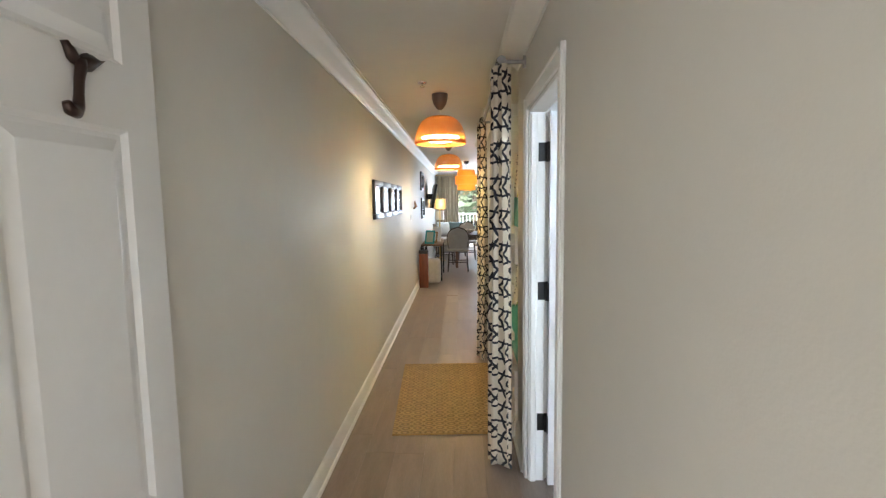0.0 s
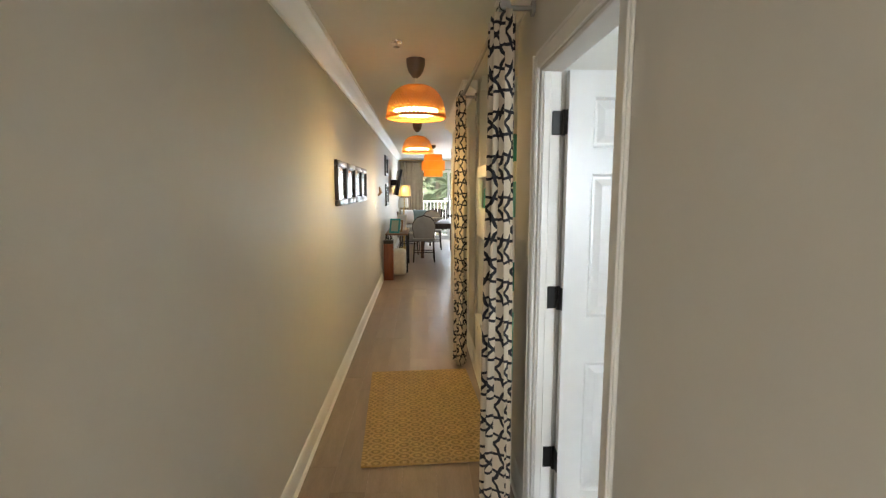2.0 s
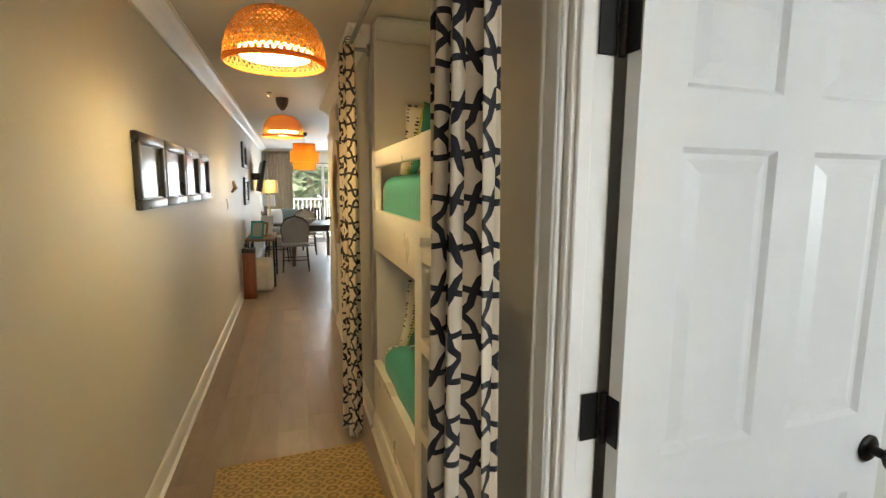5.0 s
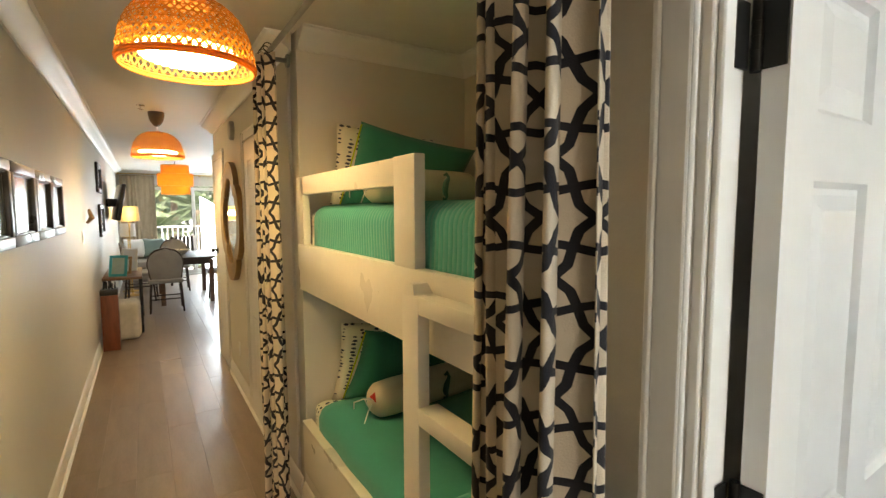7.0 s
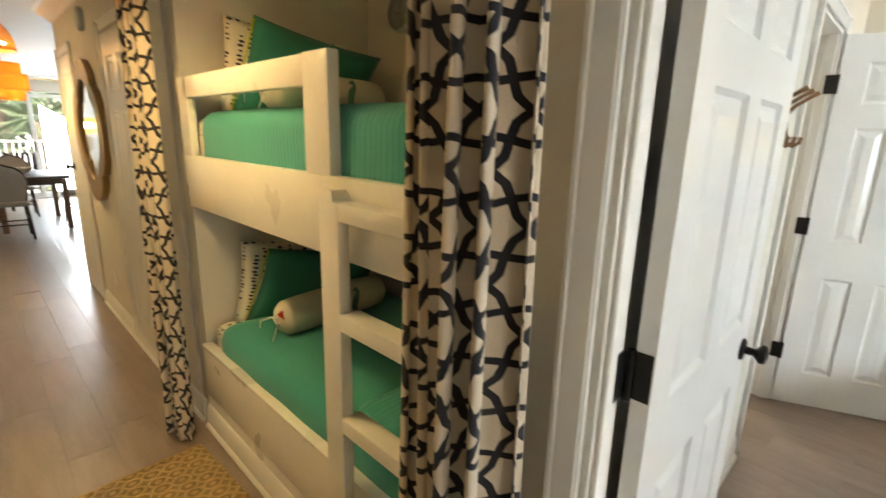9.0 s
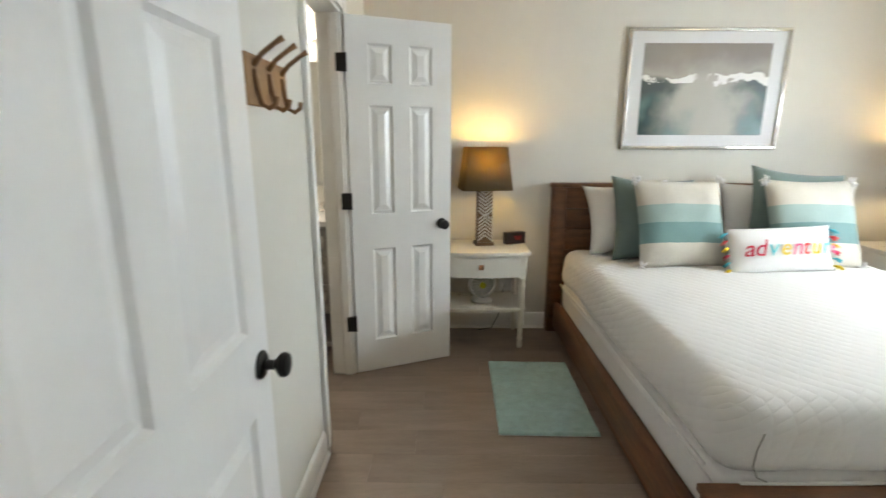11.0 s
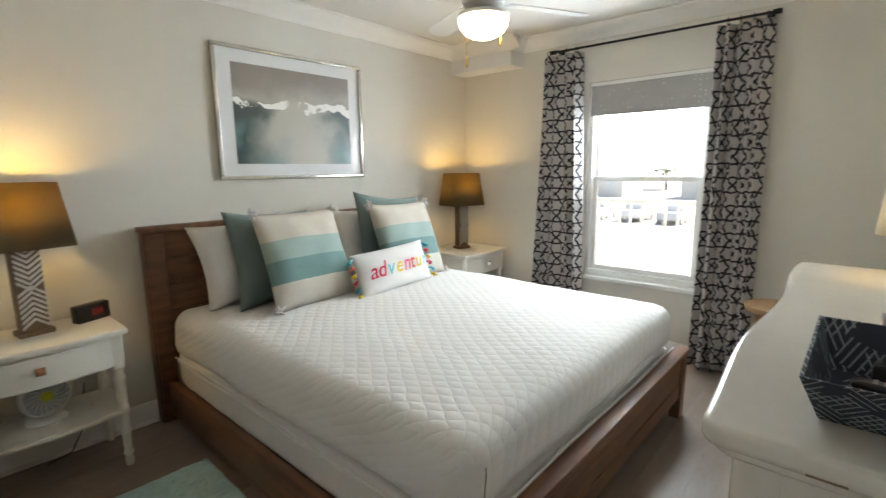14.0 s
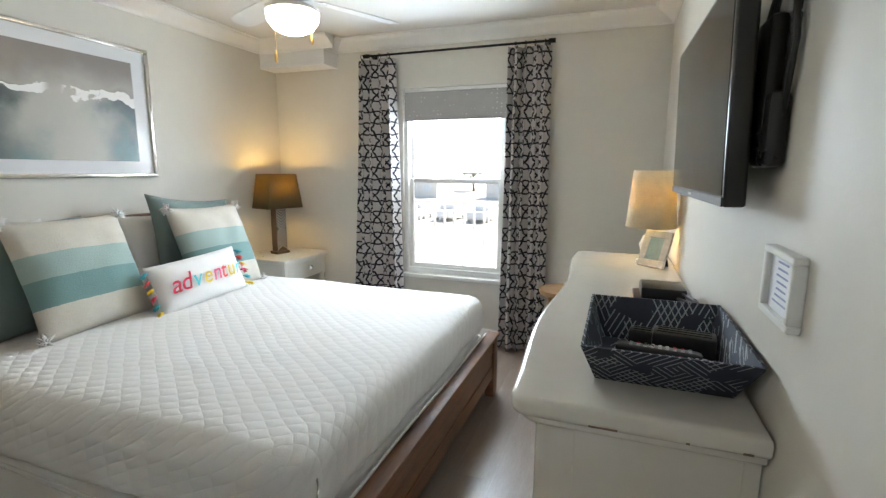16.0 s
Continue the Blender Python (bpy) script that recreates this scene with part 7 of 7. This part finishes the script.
# dining table and chairs
def dining_chair(m, label):
    """Faces +y; back rest at y < 0."""
    root = thing("dining_chair", label, "dining chair", m, "dining chairs")
    bm = bmesh.new()
    soft_box(bm, 0.23, 0.22, 0.03, 0.028, 10, pose(0, 0, 0.46))
    part("seat", bm, grey_linen, root, smooth=179)
    n = 22
    v = []
    for q in (-0.012, 0.012):
        for j in range(9):
            for i in range(n + 1):
                a = -1 + 2 * i / n
                t = j / 8
                w = 0.225 * math.sqrt(max(0.0, 1 - max(0.0, (t - 0.45) / 0.55) ** 2.2)) if t > 0.45 else 0.19 + 0.035 * t / 0.45
                v.append((a * w, -0.21 - 0.07 * t + q + 0.035 * a * a, 0.50 + 0.46 * t))
    f, k = [], 9 * (n + 1)
    for j in range(8):
        for i in range(n):
            o = j * (n + 1) + i
            f += [(o, o + 1, o + n + 2, o + n + 1), (k + o + n + 1, k + o + n + 2, k + o + 1, k + o)]
    bm = bmesh.new()
    grid_mesh(bm, v, f)
    part("backrest", bm, grey_linen, root, "woven grey backrest", smooth=179)
    edge = []
    for t in np.linspace(0, 1, 12):
        w = 0.225 * math.sqrt(max(0.0, 1 - max(0.0, (t - 0.45) / 0.55) ** 2.2)) if t > 0.45 else 0.19 + 0.035 * t / 0.45
        edge.append((w, -0.175 - 0.07 * t - 0.035 * (1 - min(1, w / 0.2)), 0.50 + 0.46 * t))
    bm = bmesh.new()
    tube(bm, edge + [(-x, y, z) for x, y, z in reversed(edge[:-1])], 0.013, 8)
    part("back_frame", bm, chair_brown, root, "dark rattan frame", smooth=179)
    for sx in (-1, 1):
        for sy in (-1, 1):
            bm = bmesh.new()
            tube(bm, [(sx * 0.19, sy * 0.18, 0.44), (sx * 0.215, sy * 0.215, 0)], [0.015, 0.013], 8)
            part("leg", bm, chair_brown, root, smooth=179)
    for a, c in (((-0.2, -0.195, 0.2), (0.2, -0.195, 0.2)), ((-0.2, 0.195, 0.2), (0.2, 0.195, 0.2)), ((-0.2, -0.195, 0.25), (-0.2, 0.195, 0.25)), ((0.2, -0.195, 0.25), (0.2, 0.195, 0.25))):
        bm = bmesh.new()
        tube(bm, [a, c], 0.009, 8)
        part("stretcher", bm, chair_brown, root, smooth=179)
    return root


chair_brown = material("chair_brown", (0.045, 0.025, 0.016), 0.4, var=0.25, scale=16, bump=0.15)
ch = dining_chair(pose(0.30, 10.58, 0), "grey woven round-back dining chair drawn up to the table")
copy_thing(ch, pose(0.52, 12.55, 0, 0, 0, 180))
copy_thing(ch, pose(1.20, 11.45, 0, 0, 0, 78))
copy_thing(ch, pose(-0.02, 11.75, 0, 0, 0, -95))
tb = thing("dining_table", "dark brown wooden dining table with square legs", "dining table", pose(0.62, 11.62, 0))
part("tabletop", box(bmesh.new(), -0.42, 0.42, -0.70, 0.70, 0.715, 0.75, 0.006, 2), chair_brown, tb, smooth=40)
part("apron", box(bmesh.new(), -0.36, 0.36, -0.64, 0.64, 0.63, 0.715, 0.003, 1), chair_brown, tb, smooth=40)
for sx in (-0.35, 0.35):
    for sy in (-0.63, 0.63):
        part("leg", box(bmesh.new(), sx - 0.032, sx + 0.032, sy - 0.032, sy + 0.032, 0, 0.70, 0.004, 1), mid_wood, tb, smooth=40)
bo = thing("bowl", "white patterned bowl on the dining table", "bowl", pose(0.55, 11.5, 0.75))
bm = bmesh.new()
lathe(bm, ((0.05, 0), (0.06, 0.004), (0.11, 0.04), (0.15, 0.09), (0.145, 0.092), (0.10, 0.045), (0.04, 0.012)), 28)
part("body", bm, whale_cotton, bo, smooth=50)

# sofa and floor lamp under the far window
so = thing("sofa", "grey upholstered sofa below the far curtain", "sofa", pose(0.10, 13.55, 0))
for nm, hx, hy, hz, c in (("base", 0.44, 0.42, 0.13, (0, 0, 0.24)), ("seat_cushion", 0.42, 0.36, 0.08, (0, -0.04, 0.44)), ("back", 0.44, 0.10, 0.24, (0, 0.33, 0.60)), ("arm", 0.09, 0.42, 0.20, (0.42, 0, 0.42)), ("arm", 0.06, 0.42, 0.20, (-0.42, 0, 0.42))):
    bm = bmesh.new()
    soft_box(bm, hx, hy, hz, min(hx, hz, hy) * 0.6, 8, pose(*c))
    part(nm, bm, grey_linen, so, smooth=179)
for sx in (-0.38, 0.38):
    for sy in (-0.36, 0.36):
        part("leg", box(bmesh.new(), sx - 0.02, sx + 0.02, sy - 0.02, sy + 0.02, 0, 0.115), chair_brown, so)
for x, m, lab in ((-0.1, white_cotton, "white throw pillow on the sofa"), (0.22, sage_cotton, "pale green throw pillow on the sofa")):
    p = thing("pillow", lab, "pillow", pose(x, 13.68, 0.74, -18, 0, 5), "sofa pillows")
    bm = bmesh.new()
    cushion(bm, 0.40, 0.40, 0.14, None, 12, 0.08, x)
    part("case", bm, m, p, smooth=179)
for x, y, zb, r, hs, lab in ((-0.16, 12.35, 1.31, 0.165, 0.26, "brass floor lamp with a lit cream drum shade"), (-0.20, 12.9, 1.02, 0.13, 0.24, "white table lamp with a pale shade behind the sofa")):
    fl = thing("floor_lamp", lab, "lamp", pose(x, y, 0))
    bm = bmesh.new()
    lathe(bm, ((0.13, 0), (0.13, 0.012), (0.02, 0.022), (0.009, 0.03), (0.009, zb + 0.05)), 20)
    part("stand", bm, brass, fl, smooth=40)
    k = 32
    v = [(r * math.cos(2 * math.pi * i / k), r * math.sin(2 * math.pi * i / k), zb) for i in range(k)] + [(r * 0.92 * math.cos(2 * math.pi * i / k), r * 0.92 * math.sin(2 * math.pi * i / k), zb + hs) for i in range(k)]
    bm = bmesh.new()
    grid_mesh(bm, v, [(i, (i + 1) % k, k + (i + 1) % k, k + i) for i in range(k)])
    part("shade", bm, glow_cream if zb > 1.2 else white_cotton, fl, smooth=179)

# television arm and pictures on the far stretch of the wall
small_picture(9.35, 9.95, 1.72, 2.08, XL, "dark framed print high on the living room wall", "living room pictures", 0.03, 0.05)
small_picture(9.45, 10.1, 1.18, 1.58, XL, "dark framed print above the console", "living room pictures", 0.03, 0.05)
tv2 = thing("television", "black television tilted out from the living room wall", "television", pose(-0.25, 11.2, 1.62, 0, 10, 7))
part("housing", box(bmesh.new(), -0.03, 0.02, -0.45, 0.45, -0.27, 0.27, 0.006, 2), black_plastic, tv2, smooth=40)
part("screen", box(bmesh.new(), 0.02, 0.0215, -0.435, 0.435, -0.255, 0.255), screen_glass, tv2)
m2 = thing("wall_mount", "black wall arm behind the living room television", "bracket", pose(XL, 11.2, 1.62))
part("arm", box(bmesh.new(), 0, 0.14, -0.05, 0.05, -0.06, 0.06, 0.006, 1), black_metal, m2, smooth=40)

# far curtain and sliding door
far_cloth = material("far_cloth", (0.42, 0.34, 0.24), 0.9, var=0.1, scale=8, bump=0.3, bump_scale=150)
curtain("curtain", "beige floor-length curtain beside the sliding door", far_cloth, (-0.02, YF - 0.10, 2.26), 0.66, 2.24, 0, axis="x", folds=8, depth=0.04, seed=21, group="living room curtains")
curtain_rod("curtain_rod", "thin curtain rod above the sliding door", (-0.36, YF - 0.10, 2.285), (2.4, YF - 0.10, 2.285), 0.010, brass, None, [((1.2, YF - 0.10, 2.285), (1.2, YF - 0.001, 2.285))])
sd = thing("window_2", "white framed sliding glass door to the balcony", "sliding door", kind="structure")
for x0, x1, y in ((0.06, 1.08, YF + 0.035), (1.03, 2.04, YF + 0.075)):
    bm = bmesh.new()
    for d in ((x0, x0 + 0.06, 0.04, 2.02), (x1 - 0.06, x1, 0.04, 2.02), (x0 + 0.06, x1 - 0.06, 0.04, 0.12), (x0 + 0.06, x1 - 0.06, 1.95, 2.02)):
        box(bm, d[0], d[1], y - 0.018, y + 0.018, d[2], d[3], 0.003, 1)
    leaf = part("door_leaf", bm, white_plastic, sd, smooth=40)
    glaze(part("pane", box(bmesh.new(), x0 + 0.06, x1 - 0.06, y - 0.003, y + 0.003, 0.12, 1.95), glass_pane, leaf))
part("door_handle", box(bmesh.new(), 1.025, 1.05, YF - 0.008, YF + 0.016, 0.92, 1.12, 0.004, 1), black_metal, sd, smooth=40)
part("door_sill", box(bmesh.new(), 0.05, 2.05, YF + 0.001, YF + 0.119, 0.001, 0.035, 0.003, 1), white_plastic, sd, smooth=40)
tagged(sd, kind="structure")

# ---------------------------------------------------------------- outside
bld_wall_paint = material("bld_wall_paint", (0.45, 0.42, 0.37), 0.8, var=0.08, scale=2, bump=0.3)
solid("ground", -400, 400, -600, 400, -3.3, -3.1, asphalt, "pale sunlit open ground and parking lot", "ground")
solid("pavement", -1.6, 5.2, -2.75, 0.16, -0.25, -0.03, concrete, "concrete access walkway in front of the rooms", "walkway")
# unseen overhang, carried out far enough to keep sun out of the bedroom window
solid("roof_overhang", -1.6, 5.2, -2.9, YW - 0.14, 2.62, 2.75, ceiling_paint, "white soffit above the walkway, unseen, added depth blocks the sun", "soffit")
solid("entry_porch_ceiling", -1.6, 0.68, YW - 0.14, 0.16, 2.40, 2.52, ceiling_paint, "white ceiling of the entry recess", "soffit")
solid("entry_porch_wall", -1.6, -0.52, 0.02, 0.16, -0.03, 2.40, bld_wall_paint, "painted wall beside the entry", "wall")
solid("entry_recess_wall", -1.72, -1.6, -2.75, 0.16, -0.03, 2.52, bld_wall_paint, "painted end wall of the walkway", "wall")
solid("balcony_floor", -0.6, 3.8, YF + 0.12, YF + 1.6, -0.2, -0.03, concrete, "concrete balcony slab", "balcony")


def railing(name, label, x0, x1, y, top, gap):
    root = thing(name, label, "railing")
    part("top_rail", box(bmesh.new(), x0, x1, y - 0.03, y + 0.03, top - 0.04, top, 0.005, 1), white_plastic, root, smooth=40)
    part("bottom_rail", box(bmesh.new(), x0, x1, y - 0.02, y + 0.02, 0.08, 0.12, 0.004, 1), white_plastic, root, smooth=40)
    n = int((x1 - x0) / gap)
    proto = bpy.data.meshes.new("baluster")
    bm = box(bmesh.new(), -0.011, 0.011, -0.011, 0.011, 0.12, top - 0.04)
    bm.to_mesh(proto)
    bm.free()
    proto.materials.append(white_plastic)
    for i in range(n + 1):
        ob = new("baluster", proto)
        ob.parent = root
        ob.matrix_basis = pose(x0 + 0.02 + i * (x1 - x0 - 0.04) / n, y, 0)
    for x in (x0 + 0.03, (x0 + x1) / 2, x1 - 0.03):
        part("post", box(bmesh.new(), x - 0.03, x + 0.03, y - 0.03, y + 0.03, -0.03, top, 0.004, 1), white_plastic, root, smooth=40)
    return root


railing("railing", "white metal railing along the access walkway", -1.4, 5.1, -2.68, 1.02, 0.115)
railing("railing", "white metal railing of the balcony", -0.5, 3.7, YF + 1.5, 1.10, 0.115)


# leaf colour lightened to paint in the haze over the far trees
hazed_leaf = material("hazed_leaf", (0.21, 0.26, 0.18), 0.8, var=0.4, scale=0.5)


def tree(x, y, base, h, spread, seed, label):
    rnd = random.Random(seed)
    root = thing("tree", label, "tree", pose(x, y, base), "far trees")
    bm = bmesh.new()
    tube(bm, [(0, 0, 0), (0.1, 0, h * 0.25), (0, 0.1, h * 0.55)], [h * 0.03, h * 0.022, h * 0.01], 8)
    for k in range(5):
        a = rnd.uniform(0, 6.28)
        tube(bm, [(0, 0, h * 0.35), (spread * 0.5 * math.cos(a), spread * 0.5 * math.sin(a), h * rnd.uniform(0.55, 0.8))], [h * 0.012, h * 0.004], 6)
    part("trunk", bm, bark, root, smooth=179)
    v, f = [], []
    for k in range(700):
        a, q, zz = rnd.uniform(0, 6.28), rnd.random() ** 0.5, rnd.gauss(0, 0.35)
        r = spread * q * max(0.15, 1 - abs(zz) * 0.8) * (0.75 + 0.25 * math.sin(a * 3 + seed))
        c = Vector((r * math.cos(a), r * math.sin(a), h * 0.66 + zz * h * 0.34))
        s = rnd.uniform(0.05, 0.10) * spread
        d1 = Vector((rnd.gauss(0, 1), rnd.gauss(0, 1), rnd.gauss(0, 1))).normalized() * s
        d2 = d1.orthogonal().normalized() * s * 0.7
        o = len(v)
        v += [c - d1, c + d2, c + d1, c - d2]
        f.append((o, o + 1, o + 2, o + 3))
    bm = bmesh.new()
    grid_mesh(bm, v, f)
    part("crown", bm, hazed_leaf if y < -50 else leaf_green, root, "leafy green crown")


for i, (x, y, h, s) in enumerate(((30, -95, 9, 5.5), (42, -100, 8, 6), (52, -92, 10, 6), (20, -110, 8, 6), (64, -98, 9, 6), (8, -96, 9, 5), (76, -108, 10, 7))):
    tree(x, y, -3.1, h, s, i + 1, "leafy tree far beyond the parking lot")


def palm(x, y, base, h, seed):
    rnd = random.Random(seed)
    root = thing("palm_tree", "green fan palm outside the balcony", "palm", pose(x, y, base), "palms")
    bm = bmesh.new()
    tube(bm, [(0, 0, 0), (0.05, 0.03, h * 0.5), (0.0, 0.0, h)], [0.16, 0.13, 0.11], 10)
    part("trunk", bm, bark, root, smooth=179)
    v, f = [], []
    for k in range(34):
        a, el = rnd.uniform(0, 6.28), rnd.uniform(-0.7, 1.1)
        d = Vector((math.cos(a) * math.cos(el), math.sin(a) * math.cos(el), math.sin(el)))
        ln = rnd.uniform(1.0, 1.6)
        side = d.cross(Vector((0, 0, 1))).normalized()
        for q in range(22):
            t = 0.25 + 0.75 * q / 21
            c = Vector((0, 0, h)) + d * ln * t + Vector((0, 0, -0.45 * t * t))
            for s in (-1, 1):
                tip = c + (side * s * 0.8 + d * 0.55 + Vector((0, 0, -0.35))).normalized() * 0.42 * (1.1 - 0.6 * t)
                w = d * 0.018
                o = len(v)
                v += [c - w, c + w, tip]
                f.append((o, o + 1, o + 2))
    bm = bmesh.new()
    grid_mesh(bm, v, f)
    part("fronds", bm, leaf_green, root, "feathery green fronds")


for i, (x, y, h) in enumerate(((0.2, 18.6, 3.9), (1.5, 19.4, 4.6), (2.7, 18.9, 4.2), (-0.8, 20.5, 5.0), (1.0, 22.0, 5.6), (0.7, 17.9, 2.9), (3.8, 21.0, 5.2))):
    palm(x, y, -3.1, h, i + 3)
for i in range(9):
    tree(-6 + 2.2 * i, 27 + (i % 3) * 1.5, -3.1, 7.5, 2.6, 40 + i, "leafy green tree behind the balcony palms")
ch2 = thing("patio_chair", "dark slatted patio chair on the balcony", "chair", pose(0.85, YF + 0.9, -0.03))
for k in range(6):
    part("back_slat", box(bmesh.new(), -0.24 + k * 0.085, -0.18 + k * 0.085, 0.19, 0.21, 0.42, 0.88, 0.004, 1), black_metal, ch2, smooth=40)
for k in range(5):
    part("seat_slat", box(bmesh.new(), -0.25, 0.25, -0.20 + k * 0.08, -0.14 + k * 0.08, 0.40, 0.42, 0.004, 1), black_metal, ch2, smooth=40)
for sx in (-0.24, 0.24):
    for sy in (-0.19, 0.20):
        part("leg", box(bmesh.new(), sx - 0.015, sx + 0.015, sy - 0.015, sy + 0.015, 0, 0.42 if sy < 0 else 0.9, 0.003, 1), black_metal, ch2, smooth=40)

# parked cars and low buildings across the lot
# paints and glass are paled: outdoor glare put into their colour
car_paint = [material("car_paint_" + n, c, 0.25, var=0.05, scale=2, coat=0.8) for n, c in (("white", (0.7, 0.7, 0.7)), ("silver", (0.60, 0.61, 0.63)), ("dark", (0.52, 0.53, 0.55)))]
paled_glass = material("paled_glass", (0.58, 0.60, 0.61), 0.4, var=0.05)


def car(x, y, rz, paint):
    root = thing("car", "parked car across the sunlit lot", "car", pose(x, y, -3.1, 0, 0, rz), "parked cars")
    bm = bmesh.new()
    soft_box(bm, 2.2, 0.88, 0.36, 0.22, 8, pose(0, 0, 0.66))
    part("body", bm, paint, root, smooth=179)
    bm = bmesh.new()
    soft_box(bm, 1.15, 0.76, 0.30, 0.24, 8, pose(-0.2, 0, 1.18))
    part("cabin", bm, paled_glass, root, "glazed cabin, glare painted in as pale grey", smooth=179)
    # tyres in pale grey for the same painted glare
    for sx in (-1.35, 1.35):
        for sy in (-0.82, 0.82):
            bm = bmesh.new()
            tube(bm, [(sx, sy - 0.1, 0.32), (sx, sy + 0.1, 0.32)], 0.32, 18)
            part("wheel", bm, grey_plastic, root, smooth=40)


for i in range(7):
    car(6 + i * 3.1, -38 - (i % 2) * 0.3, 90, car_paint[i % 3])
bld_wall = material("bld_wall", (0.62, 0.60, 0.56), 0.8, var=0.06, scale=1)
for i, (x, w) in enumerate(((12, 16), (38, 20), (62, 18))):
    hs = thing("low_building", "pale single-storey building across the lot", "building", pose(x, -72, -3.1), "far buildings")
    part("wall", box(bmesh.new(), -w / 2, w / 2, -4, 4, 0, 3.2), bld_wall, hs)
    bm = bmesh.new()
    grid_mesh(bm, [(-w / 2 - 0.5, -4.5, 3.2), (w / 2 + 0.5, -4.5, 3.2), (w / 2 + 0.5, 4.5, 3.2), (-w / 2 - 0.5, 4.5, 3.2), (-w / 2 + 3, 0, 4.8), (w / 2 - 3, 0, 4.8)], [(0, 1, 5, 4), (1, 2, 5), (2, 3, 4, 5), (3, 0, 4), (3, 2, 1, 0)])
    part("roof", bm, concrete, hs, "grey hipped roof")
    for k in range(int(w / 3)):
        part("window", box(bmesh.new(), -w / 2 + 1 + k * 3, -w / 2 + 2.4 + k * 3, 3.99, 4.02, 1.0, 2.3), paled_glass, hs)

# ---------------------------------------------------------------- plank floor
plank_wood = material("plank_wood", (0.270, 0.207, 0.168), 0.34, var=0.22, scale=3, bump=0.03, bump_scale=70, stretch=(5, 0.8, 5), coat=0.05)
nt, b = nodes_of(plank_wood)
oi = nt.nodes.new("ShaderNodeObjectInfo")
mr = nt.nodes.new("ShaderNodeMapRange")
mr.inputs["To Min"].default_value = 0.90
mr.inputs["To Max"].default_value = 1.09
nt.links.new(oi.outputs["Random"], mr.inputs["Value"])
vm = nt.nodes.new("ShaderNodeVectorMath")
vm.operation = "SCALE"
nt.links.new(socket_colour(nt, b), vm.inputs[0])
nt.links.new(mr.outputs[0], vm.inputs["Scale"])
nt.links.new(vm.outputs[0], b.inputs["Base Color"])
floor = solid("floor", -0.52, 4.0, -1.31, YF + 0.12, -0.06, -0.004, mid_wood, "grey brown wood plank floor", "floor")
rnd = random.Random(12)
PW, PL = 0.178, 1.22
regions = [(XL, 0.80, 0.16, 7.80), (0.80, XH, YW, 5.08), (XL, 3.60, 7.80, YF)]
for x0, x1, y0, y1 in regions:
    nx = math.ceil((x1 - x0) / PW)
    for i in range(nx):
        a, c = x0 + i * PW, min(x1, x0 + (i + 1) * PW)
        if c - a < 0.02:
            continue
        y = y0 - rnd.uniform(0, PL)
        while y < y1:
            s, e = max(y, y0), min(y + PL, y1)
            y += PL
            if e - s < 0.03 or (0.80 <= a and a < 1.6 and 2.95 < s and e < 4.86):
                continue
            bm = bmesh.new()
            g = 0.0002
            w0, w1, l0, l1 = a + g, c - g, s + g, e - g
            bv = 0.0007
            v = [(w0, l0, -0.0038), (w1, l0, -0.0038), (w1, l1, -0.0038), (w0, l1, -0.0038), (w0, l0, -bv), (w1, l0, -bv), (w1, l1, -bv), (w0, l1, -bv), (w0 + bv, l0 + bv, 0), (w1 - bv, l0 + bv, 0), (w1 - bv, l1 - bv, 0), (w0 + bv, l1 - bv, 0)]
            cx, cy = (a + c) / 2, (s + e) / 2
            grid_mesh(bm, [(p - cx, q - cy, z) for p, q, z in v], [(0, 1, 5, 4), (1, 2, 6, 5), (2, 3, 7, 6), (3, 0, 4, 7), (4, 5, 9, 8), (5, 6, 10, 9), (6, 7, 11, 10), (7, 4, 8, 11), (8, 9, 10, 11)])
            part("plank", bm, plank_wood, floor).matrix_basis = pose(cx, cy, 0)
